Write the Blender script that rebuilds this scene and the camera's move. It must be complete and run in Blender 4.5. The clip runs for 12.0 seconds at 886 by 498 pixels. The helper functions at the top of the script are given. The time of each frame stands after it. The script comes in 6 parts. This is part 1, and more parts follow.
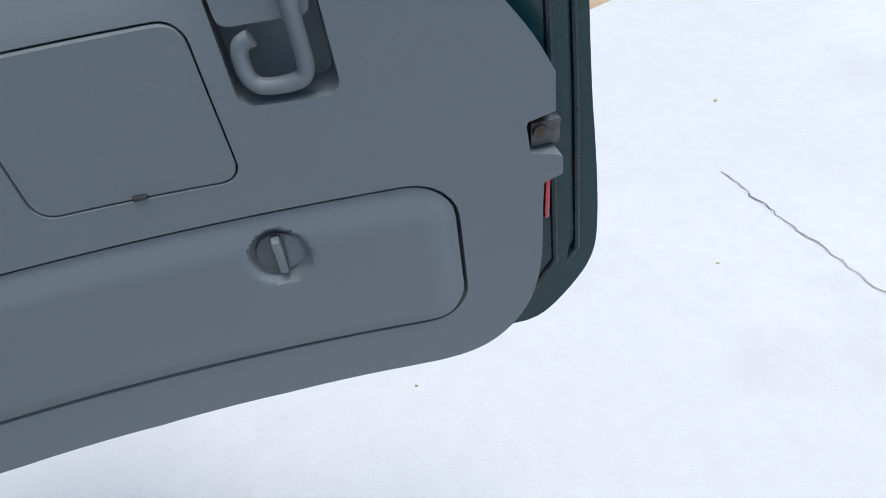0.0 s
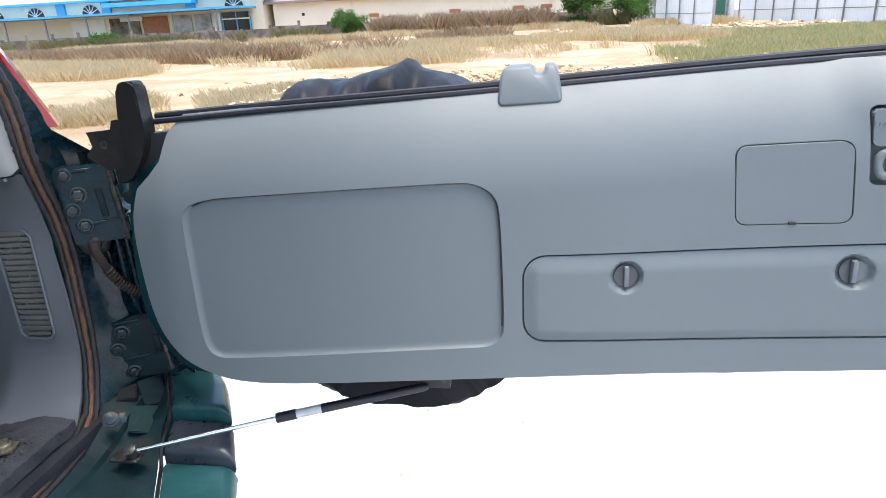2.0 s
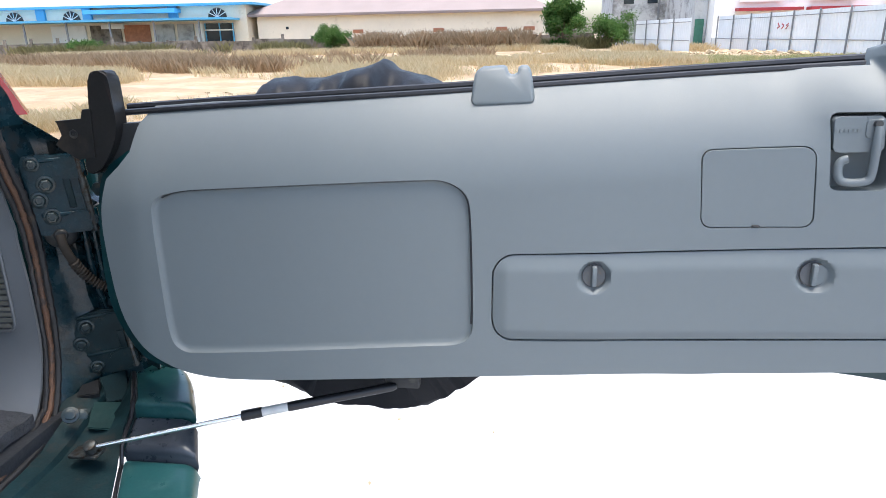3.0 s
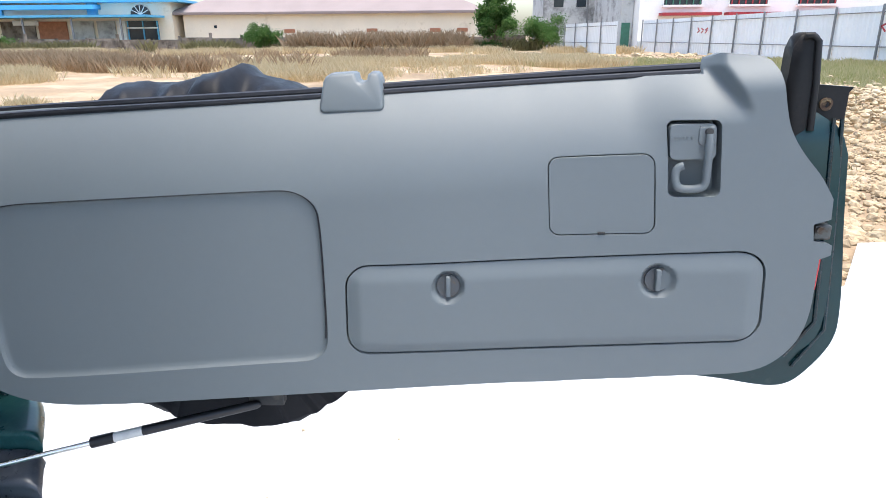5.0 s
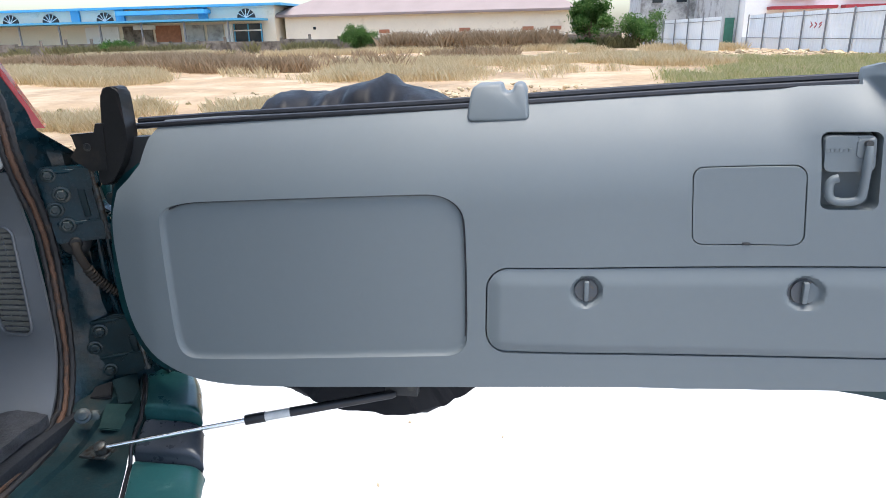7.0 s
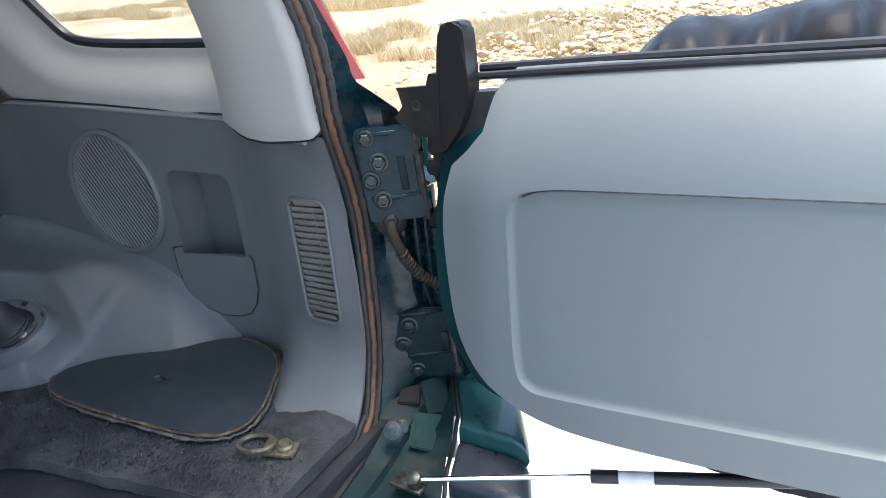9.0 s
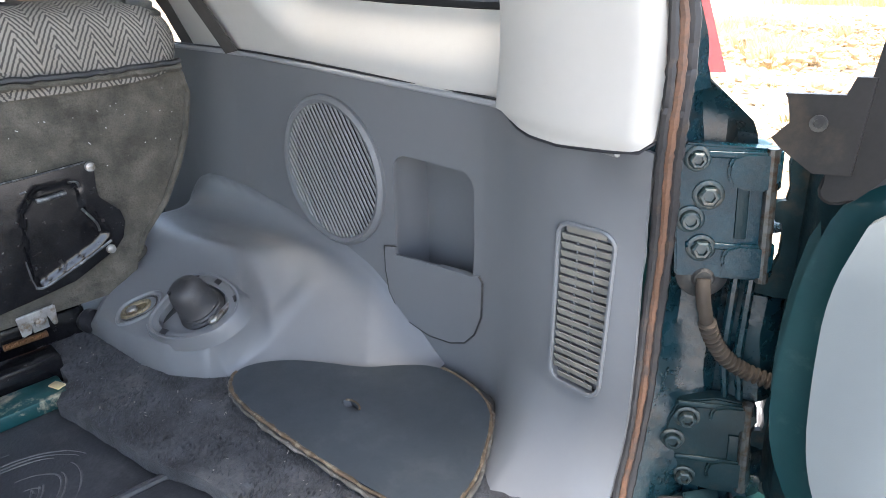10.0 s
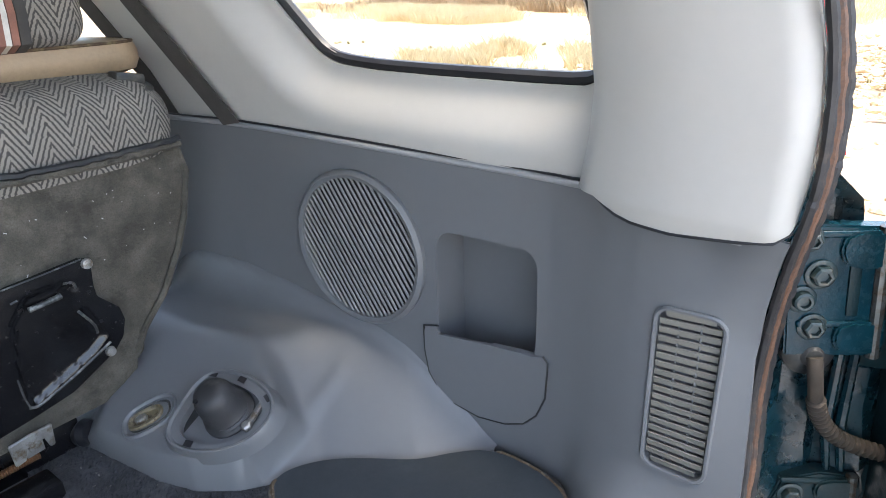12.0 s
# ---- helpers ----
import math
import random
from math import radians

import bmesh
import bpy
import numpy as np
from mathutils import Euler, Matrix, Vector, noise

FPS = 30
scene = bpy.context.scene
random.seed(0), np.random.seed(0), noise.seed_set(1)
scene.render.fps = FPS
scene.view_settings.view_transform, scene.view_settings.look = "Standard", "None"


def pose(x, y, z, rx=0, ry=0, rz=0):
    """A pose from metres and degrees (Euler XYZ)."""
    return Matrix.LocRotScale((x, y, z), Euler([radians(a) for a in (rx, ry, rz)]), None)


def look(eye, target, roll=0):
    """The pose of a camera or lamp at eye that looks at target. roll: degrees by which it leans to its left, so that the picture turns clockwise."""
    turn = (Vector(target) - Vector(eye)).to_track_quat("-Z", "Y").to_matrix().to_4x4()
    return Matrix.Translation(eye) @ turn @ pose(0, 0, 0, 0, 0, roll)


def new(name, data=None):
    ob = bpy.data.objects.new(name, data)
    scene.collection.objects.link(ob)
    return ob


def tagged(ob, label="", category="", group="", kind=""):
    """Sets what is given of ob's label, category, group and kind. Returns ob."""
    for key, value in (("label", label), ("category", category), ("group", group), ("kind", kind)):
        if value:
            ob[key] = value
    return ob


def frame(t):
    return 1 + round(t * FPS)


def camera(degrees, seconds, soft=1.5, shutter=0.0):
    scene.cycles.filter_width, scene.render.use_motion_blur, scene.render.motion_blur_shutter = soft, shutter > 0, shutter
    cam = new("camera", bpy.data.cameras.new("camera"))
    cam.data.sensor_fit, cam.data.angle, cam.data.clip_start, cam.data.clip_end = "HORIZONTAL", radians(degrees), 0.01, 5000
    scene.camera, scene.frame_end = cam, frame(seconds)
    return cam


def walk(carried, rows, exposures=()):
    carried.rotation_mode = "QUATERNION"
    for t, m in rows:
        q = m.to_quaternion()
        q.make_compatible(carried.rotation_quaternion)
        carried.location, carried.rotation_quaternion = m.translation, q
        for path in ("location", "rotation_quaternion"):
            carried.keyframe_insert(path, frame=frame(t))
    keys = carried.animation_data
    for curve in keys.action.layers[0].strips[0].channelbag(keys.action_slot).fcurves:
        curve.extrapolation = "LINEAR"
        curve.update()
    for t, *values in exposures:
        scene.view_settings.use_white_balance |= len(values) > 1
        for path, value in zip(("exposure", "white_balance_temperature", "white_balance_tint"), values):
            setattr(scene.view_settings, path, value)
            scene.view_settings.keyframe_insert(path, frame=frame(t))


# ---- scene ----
cam = camera(69.0, 12.0, soft=0.7)
PATH = [
    (0, (0.277, 0.300, 1.276), (0.554, 1.733, -0.092), -6.5),
    (0.3, (0.119, 0.137, 1.336), (0.089, 1.807, 0.236), -11.2),
    (0.5, (0.033, 0.071, 1.345), (-0.116, 1.793, 0.339), -6.0),
    (1, (-0.046, -0.011, 1.317), (-0.245, 1.794, 0.478), -1.8),
    (1.5, (-0.088, -0.109, 1.305), (-0.385, 1.72, 0.552), -2.9),
    (2, (-0.184, -0.201, 1.303), (-0.494, 1.657, 0.628), -3.0),
    (2.5, (-0.202, -0.217, 1.29), (-0.482, 1.654, 0.64), -1.3),
    (2.7, (-0.19, -0.215, 1.278), (-0.455, 1.661, 0.639), -1.1),
    (4.3, (-0.106, -0.196, 1.272), (-0.242, 1.703, 0.658), -0.6),
    (4.5, (-0.081, -0.189, 1.28), (-0.189, 1.707, 0.655), -0.6),
    (5, (-0.047, -0.174, 1.28), (-0.104, 1.725, 0.653), -0.4),
    (5.5, (-0.059, -0.179, 1.281), (-0.157, 1.716, 0.651), -0.7),
    (6, (-0.094, -0.202, 1.284), (-0.287, 1.686, 0.654), -1.0),
    (6.5, (-0.12, -0.223, 1.29), (-0.36, 1.663, 0.67), -0.7),
    (6.7, (-0.13, -0.235, 1.292), (-0.407, 1.648, 0.676), -0.8),
    (8.3, (-0.08, -0.044, 1.352), (-0.622, 1.736, 0.618), -3.7),
    (8.5, (-0.128, -0.03, 1.315), (-0.764, 1.724, 0.596), -3.5),
    (8.7, (-0.237, 0.017, 1.32), (-0.989, 1.696, 0.534), -3.1),
    (9, (-0.447, 0.057, 1.3), (-1.402, 1.614, 0.485), -5.2),
    (9.5, (-0.646, 0.083, 1.274), (-1.792, 1.514, 0.476), -2.2),
    (10, (-0.738, 0.164, 1.263), (-2.035, 1.446, 0.441), -1.0),
    (10.5, (-0.78, 0.206, 1.281), (-2.159, 1.416, 0.487), -0.7),
    (11, (-0.82, 0.16, 1.314), (-2.13, 1.501, 0.617), 1.6),
    (11.5, (-0.886, 0.096, 1.329), (-1.989, 1.592, 0.591), -0.8),
    (12, (-0.925, 0.109, 1.318), (-2.055, 1.571, 0.554), -2.1),
]
walk(cam, [(t, look(eye, target, roll)) for t, eye, target, roll in PATH], [(0, 0.85, 6200, 5), (0.5, 1.87, 6750, 6), (1.0, 1.85, 6800, 8), (1.5, 1.9, 6600, 8), (2.5, 1.85, 6500, 8), (5.5, 1.68, 6450, 8), (6.7, 1.65, 6450, 8), (8.3, 1.4, 6150, 7), (8.7, 1.75, 6250, 6), (9, 2.3, 6500, 7), (9.5, 3.3, 7200, 11), (10.5, 3.52, 7050, 10), (11, 3.5, 7000, 10), (11.5, 3.2, 7000, 10), (12, 3.17, 7000, 10)])

# ---------------------------------------------------------------- world and light
world = bpy.data.worlds.new("sky")
scene.world = world
world.use_nodes = True
wn = world.node_tree
sky = wn.nodes.new("ShaderNodeTexSky")
sky.sky_type, sky.sun_disc = "NISHITA", False
sky.sun_elevation, sky.sun_rotation = radians(83.6), radians(116.6)
sky.air_density, sky.dust_density = 1.0, 3.0
wn.links.new(sky.outputs[0], wn.nodes["Background"].inputs["Color"])
wn.nodes["Background"].inputs["Strength"].default_value = 0.14
sun = new("sun", bpy.data.lights.new("sun", "SUN"))
sun.data.energy, sun.data.angle, sun.data.color = 1.2, radians(26), (1.0, 0.95, 0.88)
sun.matrix_world = look((2, -1, 20), (0, 0, 0))


# ---------------------------------------------------------------- helpers
ORIGIN = {}


def thing(name, base, label, category, group="", kind=""):
    ob = new(name)
    ob.empty_display_size = 0.05
    ob.location = base
    ORIGIN[ob.name] = Vector(base)
    return tagged(ob, label, category, group, kind)


def part(name, bm, material, parent=None, label="", smooth=True, sharp=35):
    """Links a bmesh, made in world metres, as one mesh object under a thing or a part."""
    base = ORIGIN[parent.name] if parent else Vector((0, 0, 0))
    bmesh.ops.recalc_face_normals(bm, faces=bm.faces)
    limit = radians(sharp)
    for f in bm.faces:
        f.smooth = smooth
    for e in bm.edges:
        if len(e.link_faces) == 2 and e.calc_face_angle(0) > limit:
            e.smooth = False
    for v in bm.verts:
        v.co -= base
    me = bpy.data.meshes.new(name)
    bm.to_mesh(me)
    bm.free()
    me.materials.append(material)
    ob = new(name, me)
    ORIGIN[ob.name] = base
    if parent:
        ob.parent = parent
    if label:
        tagged(ob, label)
    return ob


def solo(name, bm, material, label, category, kind="", group="", smooth=True, sharp=35):
    return tagged(part(name, bm, material, None, "", smooth, sharp), label, category, group, kind)


def raw(name, verts, faces, material, parent=None, smooth=False):
    me = bpy.data.meshes.new(name)
    base = ORIGIN[parent.name] if parent else Vector((0, 0, 0))
    me.from_pydata([tuple(Vector(v) - base) for v in verts], [], faces)
    if smooth:
        me.polygons.foreach_set("use_smooth", [True] * len(me.polygons))
    me.materials.append(material)
    ob = new(name, me)
    ORIGIN[ob.name] = base
    if parent:
        ob.parent = parent
    return ob


def add_box(bm, c, s, bevel=0.0, turn=None, segments=2):
    m = Matrix.Translation(c) @ (turn.to_4x4() if turn else Matrix()) @ Matrix.Diagonal((*s, 1))
    made = bmesh.ops.create_cube(bm, size=1, matrix=m)["verts"]
    if bevel:
        edges = list({e for v in made for e in v.link_edges})
        bmesh.ops.bevel(bm, geom=edges, offset=bevel, segments=segments, affect="EDGES", profile=0.5)
    return bm


def add_tube(bm, pts, r, seg=10, caps=True):
    """A tube along points; r is one radius or one for each point."""
    pts = [Vector(p) for p in pts]
    rs = r if isinstance(r, (list, tuple)) else [r] * len(pts)
    rings, side = [], None
    for i, p in enumerate(pts):
        way = (pts[min(i + 1, len(pts) - 1)] - pts[max(i - 1, 0)]).normalized()
        if side is None:
            side = way.orthogonal().normalized()
        side = (side - way * side.dot(way)).normalized()
        up = way.cross(side)
        rings.append([bm.verts.new(p + rs[i] * (math.cos(a) * side + math.sin(a) * up)) for a in (2 * math.pi * k / seg for k in range(seg))])
    for a, b in zip(rings, rings[1:]):
        for k in range(seg):
            bm.faces.new((a[k], a[(k + 1) % seg], b[(k + 1) % seg], b[k]))
    if caps:
        bm.faces.new(rings[0]), bm.faces.new(rings[-1])
    return bm


def add_lathe(bm, profile, at, axis=(0, 0, 1), seg=24, close=True):
    """Turns (radius, height) pairs about an axis through at."""
    turn = Vector(axis).to_track_quat("Z", "Y").to_matrix()
    rings = []
    for r, h in profile:
        rings.append([bm.verts.new(Vector(at) + turn @ Vector((r * math.cos(2 * math.pi * k / seg), r * math.sin(2 * math.pi * k / seg), h))) for k in range(seg)])
    for a, b in zip(rings, rings[1:]):
        for k in range(seg):
            bm.faces.new((a[k], a[(k + 1) % seg], b[(k + 1) % seg], b[k]))
    if close:
        bm.faces.new(rings[0]), bm.faces.new(rings[-1])
    return bm


def add_prism(bm, outline, place, near, far):
    """A plate with that outline: place(a, b, d) gives the point at depth d."""
    a = [bm.verts.new(place(x, z, near)) for x, z in outline]
    b = [bm.verts.new(place(x, z, far)) for x, z in outline]
    bm.faces.new(a), bm.faces.new(b)
    for k in range(len(a)):
        bm.faces.new((a[k - 1], a[k], b[k], b[k - 1]))
    return bm


def add_ribbon(bm, pts, across, wide, thick=0.0015):
    """A flat strip along points, as wide as given along the direction across."""
    pts, across = [Vector(p) for p in pts], Vector(across).normalized()
    rows = []
    for i, p in enumerate(pts):
        way = (pts[min(i + 1, len(pts) - 1)] - pts[max(i - 1, 0)]).normalized()
        n = way.cross(across).normalized() * thick / 2
        c = across * wide / 2
        rows.append([bm.verts.new(q) for q in (p - c - n, p + c - n, p + c + n, p - c + n)])
    for a, b in zip(rows, rows[1:]):
        for k in range(4):
            bm.faces.new((a[k], a[(k + 1) % 4], b[(k + 1) % 4], b[k]))
    bm.faces.new(rows[0]), bm.faces.new(rows[-1])
    return bm


def soften(pts, rounds=1, closed=True):
    """Cuts the corners of an outline."""
    for _ in range(rounds):
        out = []
        for k in range(len(pts) if closed else len(pts) - 1):
            p, q = np.array(pts[k]), np.array(pts[(k + 1) % len(pts)])
            out += [tuple(0.75 * p + 0.25 * q), tuple(0.25 * p + 0.75 * q)]
        pts = out if closed else [pts[0], *out, pts[-1]]
    return pts


def rrect(x0, x1, z0, z1, r, seg=6):
    out = []
    for cx, cz, a0 in ((x1 - r, z1 - r, 0), (x0 + r, z1 - r, 90), (x0 + r, z0 + r, 180), (x1 - r, z0 + r, 270)):
        out += [(cx + r * math.cos(radians(a0 + 90 * k / seg)), cz + r * math.sin(radians(a0 + 90 * k / seg))) for k in range(seg + 1)]
    return out


def inset(outline, by):
    """Moves an outline inwards."""
    n = len(outline)
    area = sum(outline[k - 1][0] * outline[k][1] - outline[k][0] * outline[k - 1][1] for k in range(n))
    out = []
    for k in range(n):
        (ax, az), (bx, bz) = outline[k - 1], outline[(k + 1) % n]
        t = math.hypot(bx - ax, bz - az) or 1
        s = by / t * (1 if area > 0 else -1)
        out.append((outline[k][0] - (bz - az) * s, outline[k][1] + (bx - ax) * s))
    return out


def signed(points, outline):
    """Distance to an outline, less than nought inside, and the nearest point of it."""
    p = np.asarray(points, float)
    best, near, inside = np.full(len(p), 1e9), np.zeros_like(p), np.zeros(len(p), bool)
    for k in range(len(outline)):
        a, b = np.array(outline[k - 1]), np.array(outline[k])
        ab = b - a
        t = np.clip(((p - a) @ ab) / max(ab @ ab, 1e-12), 0, 1)
        q = a + t[:, None] * ab
        d = np.hypot(*(p - q).T)
        m = d < best
        best[m], near[m] = d[m], q[m]
        c = (a[1] > p[:, 1]) != (b[1] > p[:, 1])
        with np.errstate(divide="ignore", invalid="ignore"):
            inside ^= c & (p[:, 0] < (b[0] - a[0]) * (p[:, 1] - a[1]) / (b[1] - a[1]) + a[0])
    return np.where(inside, -best, best), near


def ease(u):
    u = np.clip(u, 0, 1)
    return u * u * (3 - 2 * u)


def relief(outline, place, cell, depth=None, steps=(), holes=(), rim=0.01):
    """A moulded sheet: a fine net inside an outline, laid on a surface by place(a, b, d) with d out of it. steps: (outline, height, soft)
    raise or sink what they enclose (soft below nought: a slope that wide); holes: outlines cut out; rim: how far the edge turns back."""
    xs, zs = [p[0] for p in outline], [p[1] for p in outline]
    nx, nz = int((max(xs) - min(xs)) / cell) + 3, int((max(zs) - min(zs)) / cell) + 3
    gx, gz = np.meshgrid(min(xs) - cell + cell * np.arange(nx + 1), min(zs) - cell + cell * np.arange(nz + 1), indexing="ij")
    p = np.stack([gx.ravel(), gz.ravel()], 1)
    high = np.zeros(len(p))
    for line, h, soft in steps:
        d, near = signed(p, line)
        if soft > 0:
            high += h * ease(-d / soft)
        else:
            within = (d < 0).reshape(nx + 1, nz + 1)
            touch = [np.pad(within, 1, mode="edge")[1 + i : nx + 2 + i, 1 + k : nz + 2 + k] for i in (-1, 0, 1) for k in (-1, 0, 1)]
            outer, inner = (np.any(touch, 0) & ~within).ravel(), (within & ~np.all(touch, 0)).ravel()
            away = (p - near) / np.maximum(np.abs(d), 1e-9)[:, None]
            p[outer | inner] = near[outer | inner]
            p[inner] += away[inner] * max(0.0006, -soft)
            high += np.where(d < 0, h, 0)
    keep = np.ones((nx, nz), bool)
    mid = (p.reshape(nx + 1, nz + 1, 2)[:-1, :-1] + p.reshape(nx + 1, nz + 1, 2)[1:, 1:]).reshape(-1, 2) / 2
    keep &= (signed(mid, outline)[0] < 0).reshape(nx, nz)
    for line in holes:
        keep &= (signed(mid, line)[0] > 0).reshape(nx, nz)
    pad = np.pad(keep, 1)
    around = np.stack([pad[:-1, :-1], pad[1:, :-1], pad[:-1, 1:], pad[1:, 1:]])
    edge = (around.any(0) & ~around.all(0)).ravel()
    where = np.full(len(p), 1e9)
    for line in (outline, *holes):
        d, near = signed(p, line)
        m = edge & (np.abs(d) < where)
        where[m] = np.abs(d)[m]
        p[m] = np.where(where[m, None] < 2.5 * cell, near[m], p[m])
    bm = bmesh.new()
    verts, index = {}, lambda i, k: i * (nz + 1) + k
    if depth:
        high = high + depth(p[:, 0], p[:, 1])

    def vert(n):
        if n not in verts:
            verts[n] = bm.verts.new(place(p[n, 0], p[n, 1], high[n]))
        return verts[n]

    for i, k in zip(*np.nonzero(keep)):
        bm.faces.new([vert(index(i, k)), vert(index(i + 1, k)), vert(index(i + 1, k + 1)), vert(index(i, k + 1))])
    if rim:
        flat = {v: n for n, v in verts.items()}
        loose = [e for e in bm.edges if len(e.link_faces) == 1]
        back = {}
        for e in loose:
            for v in e.verts:
                if v not in back:
                    n = flat[v]
                    back[v] = bm.verts.new(place(p[n, 0], p[n, 1], high[n] - rim))
        for e in loose:
            a, b = e.verts
            bm.faces.new((a, b, back[b], back[a]))
    return bm


# ---------------------------------------------------------------- materials
def material(name, colour, rough=0.6, metal=0.0, spots=None, spot_scale=6.0, spot_amount=0.5, grain=0.0, grain_scale=600.0, mottle=0.08, mottle_scale=3.0, coat=0.0, rough_spread=0.1, per_object=0.0, spec=0.5):
    """A surface with two scales of change in colour, uneven gloss and fine relief. spots: a second colour, in patches."""
    m = bpy.data.materials.new(name)
    m.use_nodes = True
    t = m.node_tree
    n, link = t.nodes, t.links.new
    p = n["Principled BSDF"]
    coord = n.new("ShaderNodeTexCoord").outputs["Object"]

    def tex(scale, detail=4.0, rough_=0.6):
        x = n.new("ShaderNodeTexNoise")
        x.inputs["Scale"].default_value, x.inputs["Detail"].default_value, x.inputs["Roughness"].default_value = scale, detail, rough_
        link(coord, x.inputs["Vector"])
        return x.outputs["Fac"]

    def span(v, a, b, c, d):
        x = n.new("ShaderNodeMapRange")
        for k, q in zip(("From Min", "From Max", "To Min", "To Max"), (a, b, c, d)):
            x.inputs[k].default_value = q
        link(v, x.inputs["Value"])
        return x.outputs[0]

    def mix(f, a, b, way="MIX"):
        x = n.new("ShaderNodeMix")
        x.data_type, x.blend_type = "RGBA", way
        for k, q in ((0, f), (6, a), (7, b)):
            if isinstance(q, (int, float)):
                x.inputs[k].default_value = q
            elif isinstance(q, tuple):
                x.inputs[k].default_value = (*q, 1)
            else:
                link(q, x.inputs[k])
        return x.outputs[2]

    base = mix(span(tex(mottle_scale), 0.3, 0.7, 0, 1), tuple(c * (1 - mottle) for c in colour), tuple(min(1, c * (1 + mottle)) for c in colour))
    base = mix(span(tex(mottle_scale * 23, 2), 0.3, 0.7, 0, 1), base, mix(1.0, base, (1 - mottle * 0.7,) * 3, "MULTIPLY"))
    if spots:
        f = span(tex(spot_scale, 7, 0.7), 0.62 - 0.3 * spot_amount, 0.72 - 0.2 * spot_amount, 0, 1)
        base = mix(f, base, spots)
    if per_object:
        info = n.new("ShaderNodeObjectInfo").outputs["Random"]
        base = mix(span(info, 0, 1, 0, per_object), base, mix(1.0, base, (0.55, 0.52, 0.5), "MULTIPLY"))
    link(base, p.inputs["Base Color"])
    link(span(tex(mottle_scale * 4, 5), 0.3, 0.7, max(0.02, rough - rough_spread), min(1, rough + rough_spread)), p.inputs["Roughness"])
    p.inputs["Metallic"].default_value, p.inputs["Specular IOR Level"].default_value = metal, spec
    p.inputs["Coat Weight"].default_value, p.inputs["Coat Roughness"].default_value = coat, 0.06
    if grain:
        b = n.new("ShaderNodeBump")
        b.inputs["Strength"].default_value, b.inputs["Distance"].default_value = 0.6, grain
        link(tex(grain_scale, 3), b.inputs["Height"])
        link(b.outputs[0], p.inputs["Normal"])
    return m


def glass(name, tint=(0.90, 0.92, 0.92), rough=0.0):
    m = bpy.data.materials.new(name)
    m.use_nodes = True
    t = m.node_tree
    n, link = t.nodes, t.links.new
    n.remove(n["Principled BSDF"])
    a, b, x = n.new("ShaderNodeBsdfTransparent"), n.new("ShaderNodeBsdfGlossy"), n.new("ShaderNodeMixShader")
    a.inputs[0].default_value = (*tint, 1)
    b.inputs["Roughness"].default_value = rough
    x.inputs[0].default_value = 0.05
    link(a.outputs[0], x.inputs[1]), link(b.outputs[0], x.inputs[2])
    link(x.outputs[0], n["Material Output"].inputs[0])
    return m


def blades(name, colour, other):
    """Thin leaves that let light through, each its own tone."""
    m = bpy.data.materials.new(name)
    m.use_nodes = True
    t = m.node_tree
    n, link = t.nodes, t.links.new
    n.remove(n["Principled BSDF"])
    a, b, x, ramp = n.new("ShaderNodeBsdfDiffuse"), n.new("ShaderNodeBsdfTranslucent"), n.new("ShaderNodeMixShader"), n.new("ShaderNodeMix")
    ramp.data_type = "RGBA"
    ramp.inputs[6].default_value, ramp.inputs[7].default_value = (*colour, 1), (*other, 1)
    link(n.new("ShaderNodeNewGeometry").outputs["Random Per Island"], ramp.inputs[0])
    link(ramp.outputs[2], a.inputs[0]), link(ramp.outputs[2], b.inputs[0])
    x.inputs[0].default_value = 0.5
    link(a.outputs[0], x.inputs[1]), link(b.outputs[0], x.inputs[2])
    link(x.outputs[0], n["Material Output"].inputs[0])
    return m


def herringbone(name):
    """Woven cloth: light zigzag stripes on grey."""
    m = material(name, (0.225, 0.205, 0.175), 0.95, mottle=0.15, mottle_scale=9, grain=0.0008, grain_scale=900)
    t = m.node_tree
    n, link = t.nodes, t.links.new
    p = n["Principled BSDF"]
    s = n.new("ShaderNodeSeparateXYZ")
    link(n.new("ShaderNodeTexCoord").outputs["Object"], s.inputs[0])

    def calc(op, a, b=0.0):
        x = n.new("ShaderNodeMath")
        x.operation = op
        for k, q in ((0, a), (1, b)):
            if isinstance(q, (int, float)):
                x.inputs[k].default_value = q
            else:
                link(q, x.inputs[k])
        return x.outputs[0]

    zig = calc("PINGPONG", calc("ADD", s.outputs["Y"], 5.0), 0.0255)
    loose = n.new("ShaderNodeTexNoise")
    loose.inputs["Scale"].default_value, loose.inputs["Detail"].default_value = 60.0, 3.0
    wobble = calc("MULTIPLY", loose.outputs["Fac"], 0.010)
    down = calc("SUBTRACT", s.outputs["Z"], calc("MULTIPLY", s.outputs["X"], 0.9))
    v = calc("ADD", down, calc("MULTIPLY", zig, 2.0))
    wave = calc("FRACT", calc("MULTIPLY", calc("ADD", calc("ADD", v, wobble), 5.0), 1 / 0.0140))
    dark = calc("LESS_THAN", wave, 0.42)
    old = p.inputs["Base Color"].links[0].from_socket
    x = n.new("ShaderNodeMix")
    x.data_type, x.blend_type = "RGBA", "MULTIPLY"
    link(dark, x.inputs[0]), link(old, x.inputs[6])
    x.inputs[7].default_value = (0.25, 0.25, 0.27, 1)
    link(x.outputs[2], p.inputs["Base Color"])
    return m


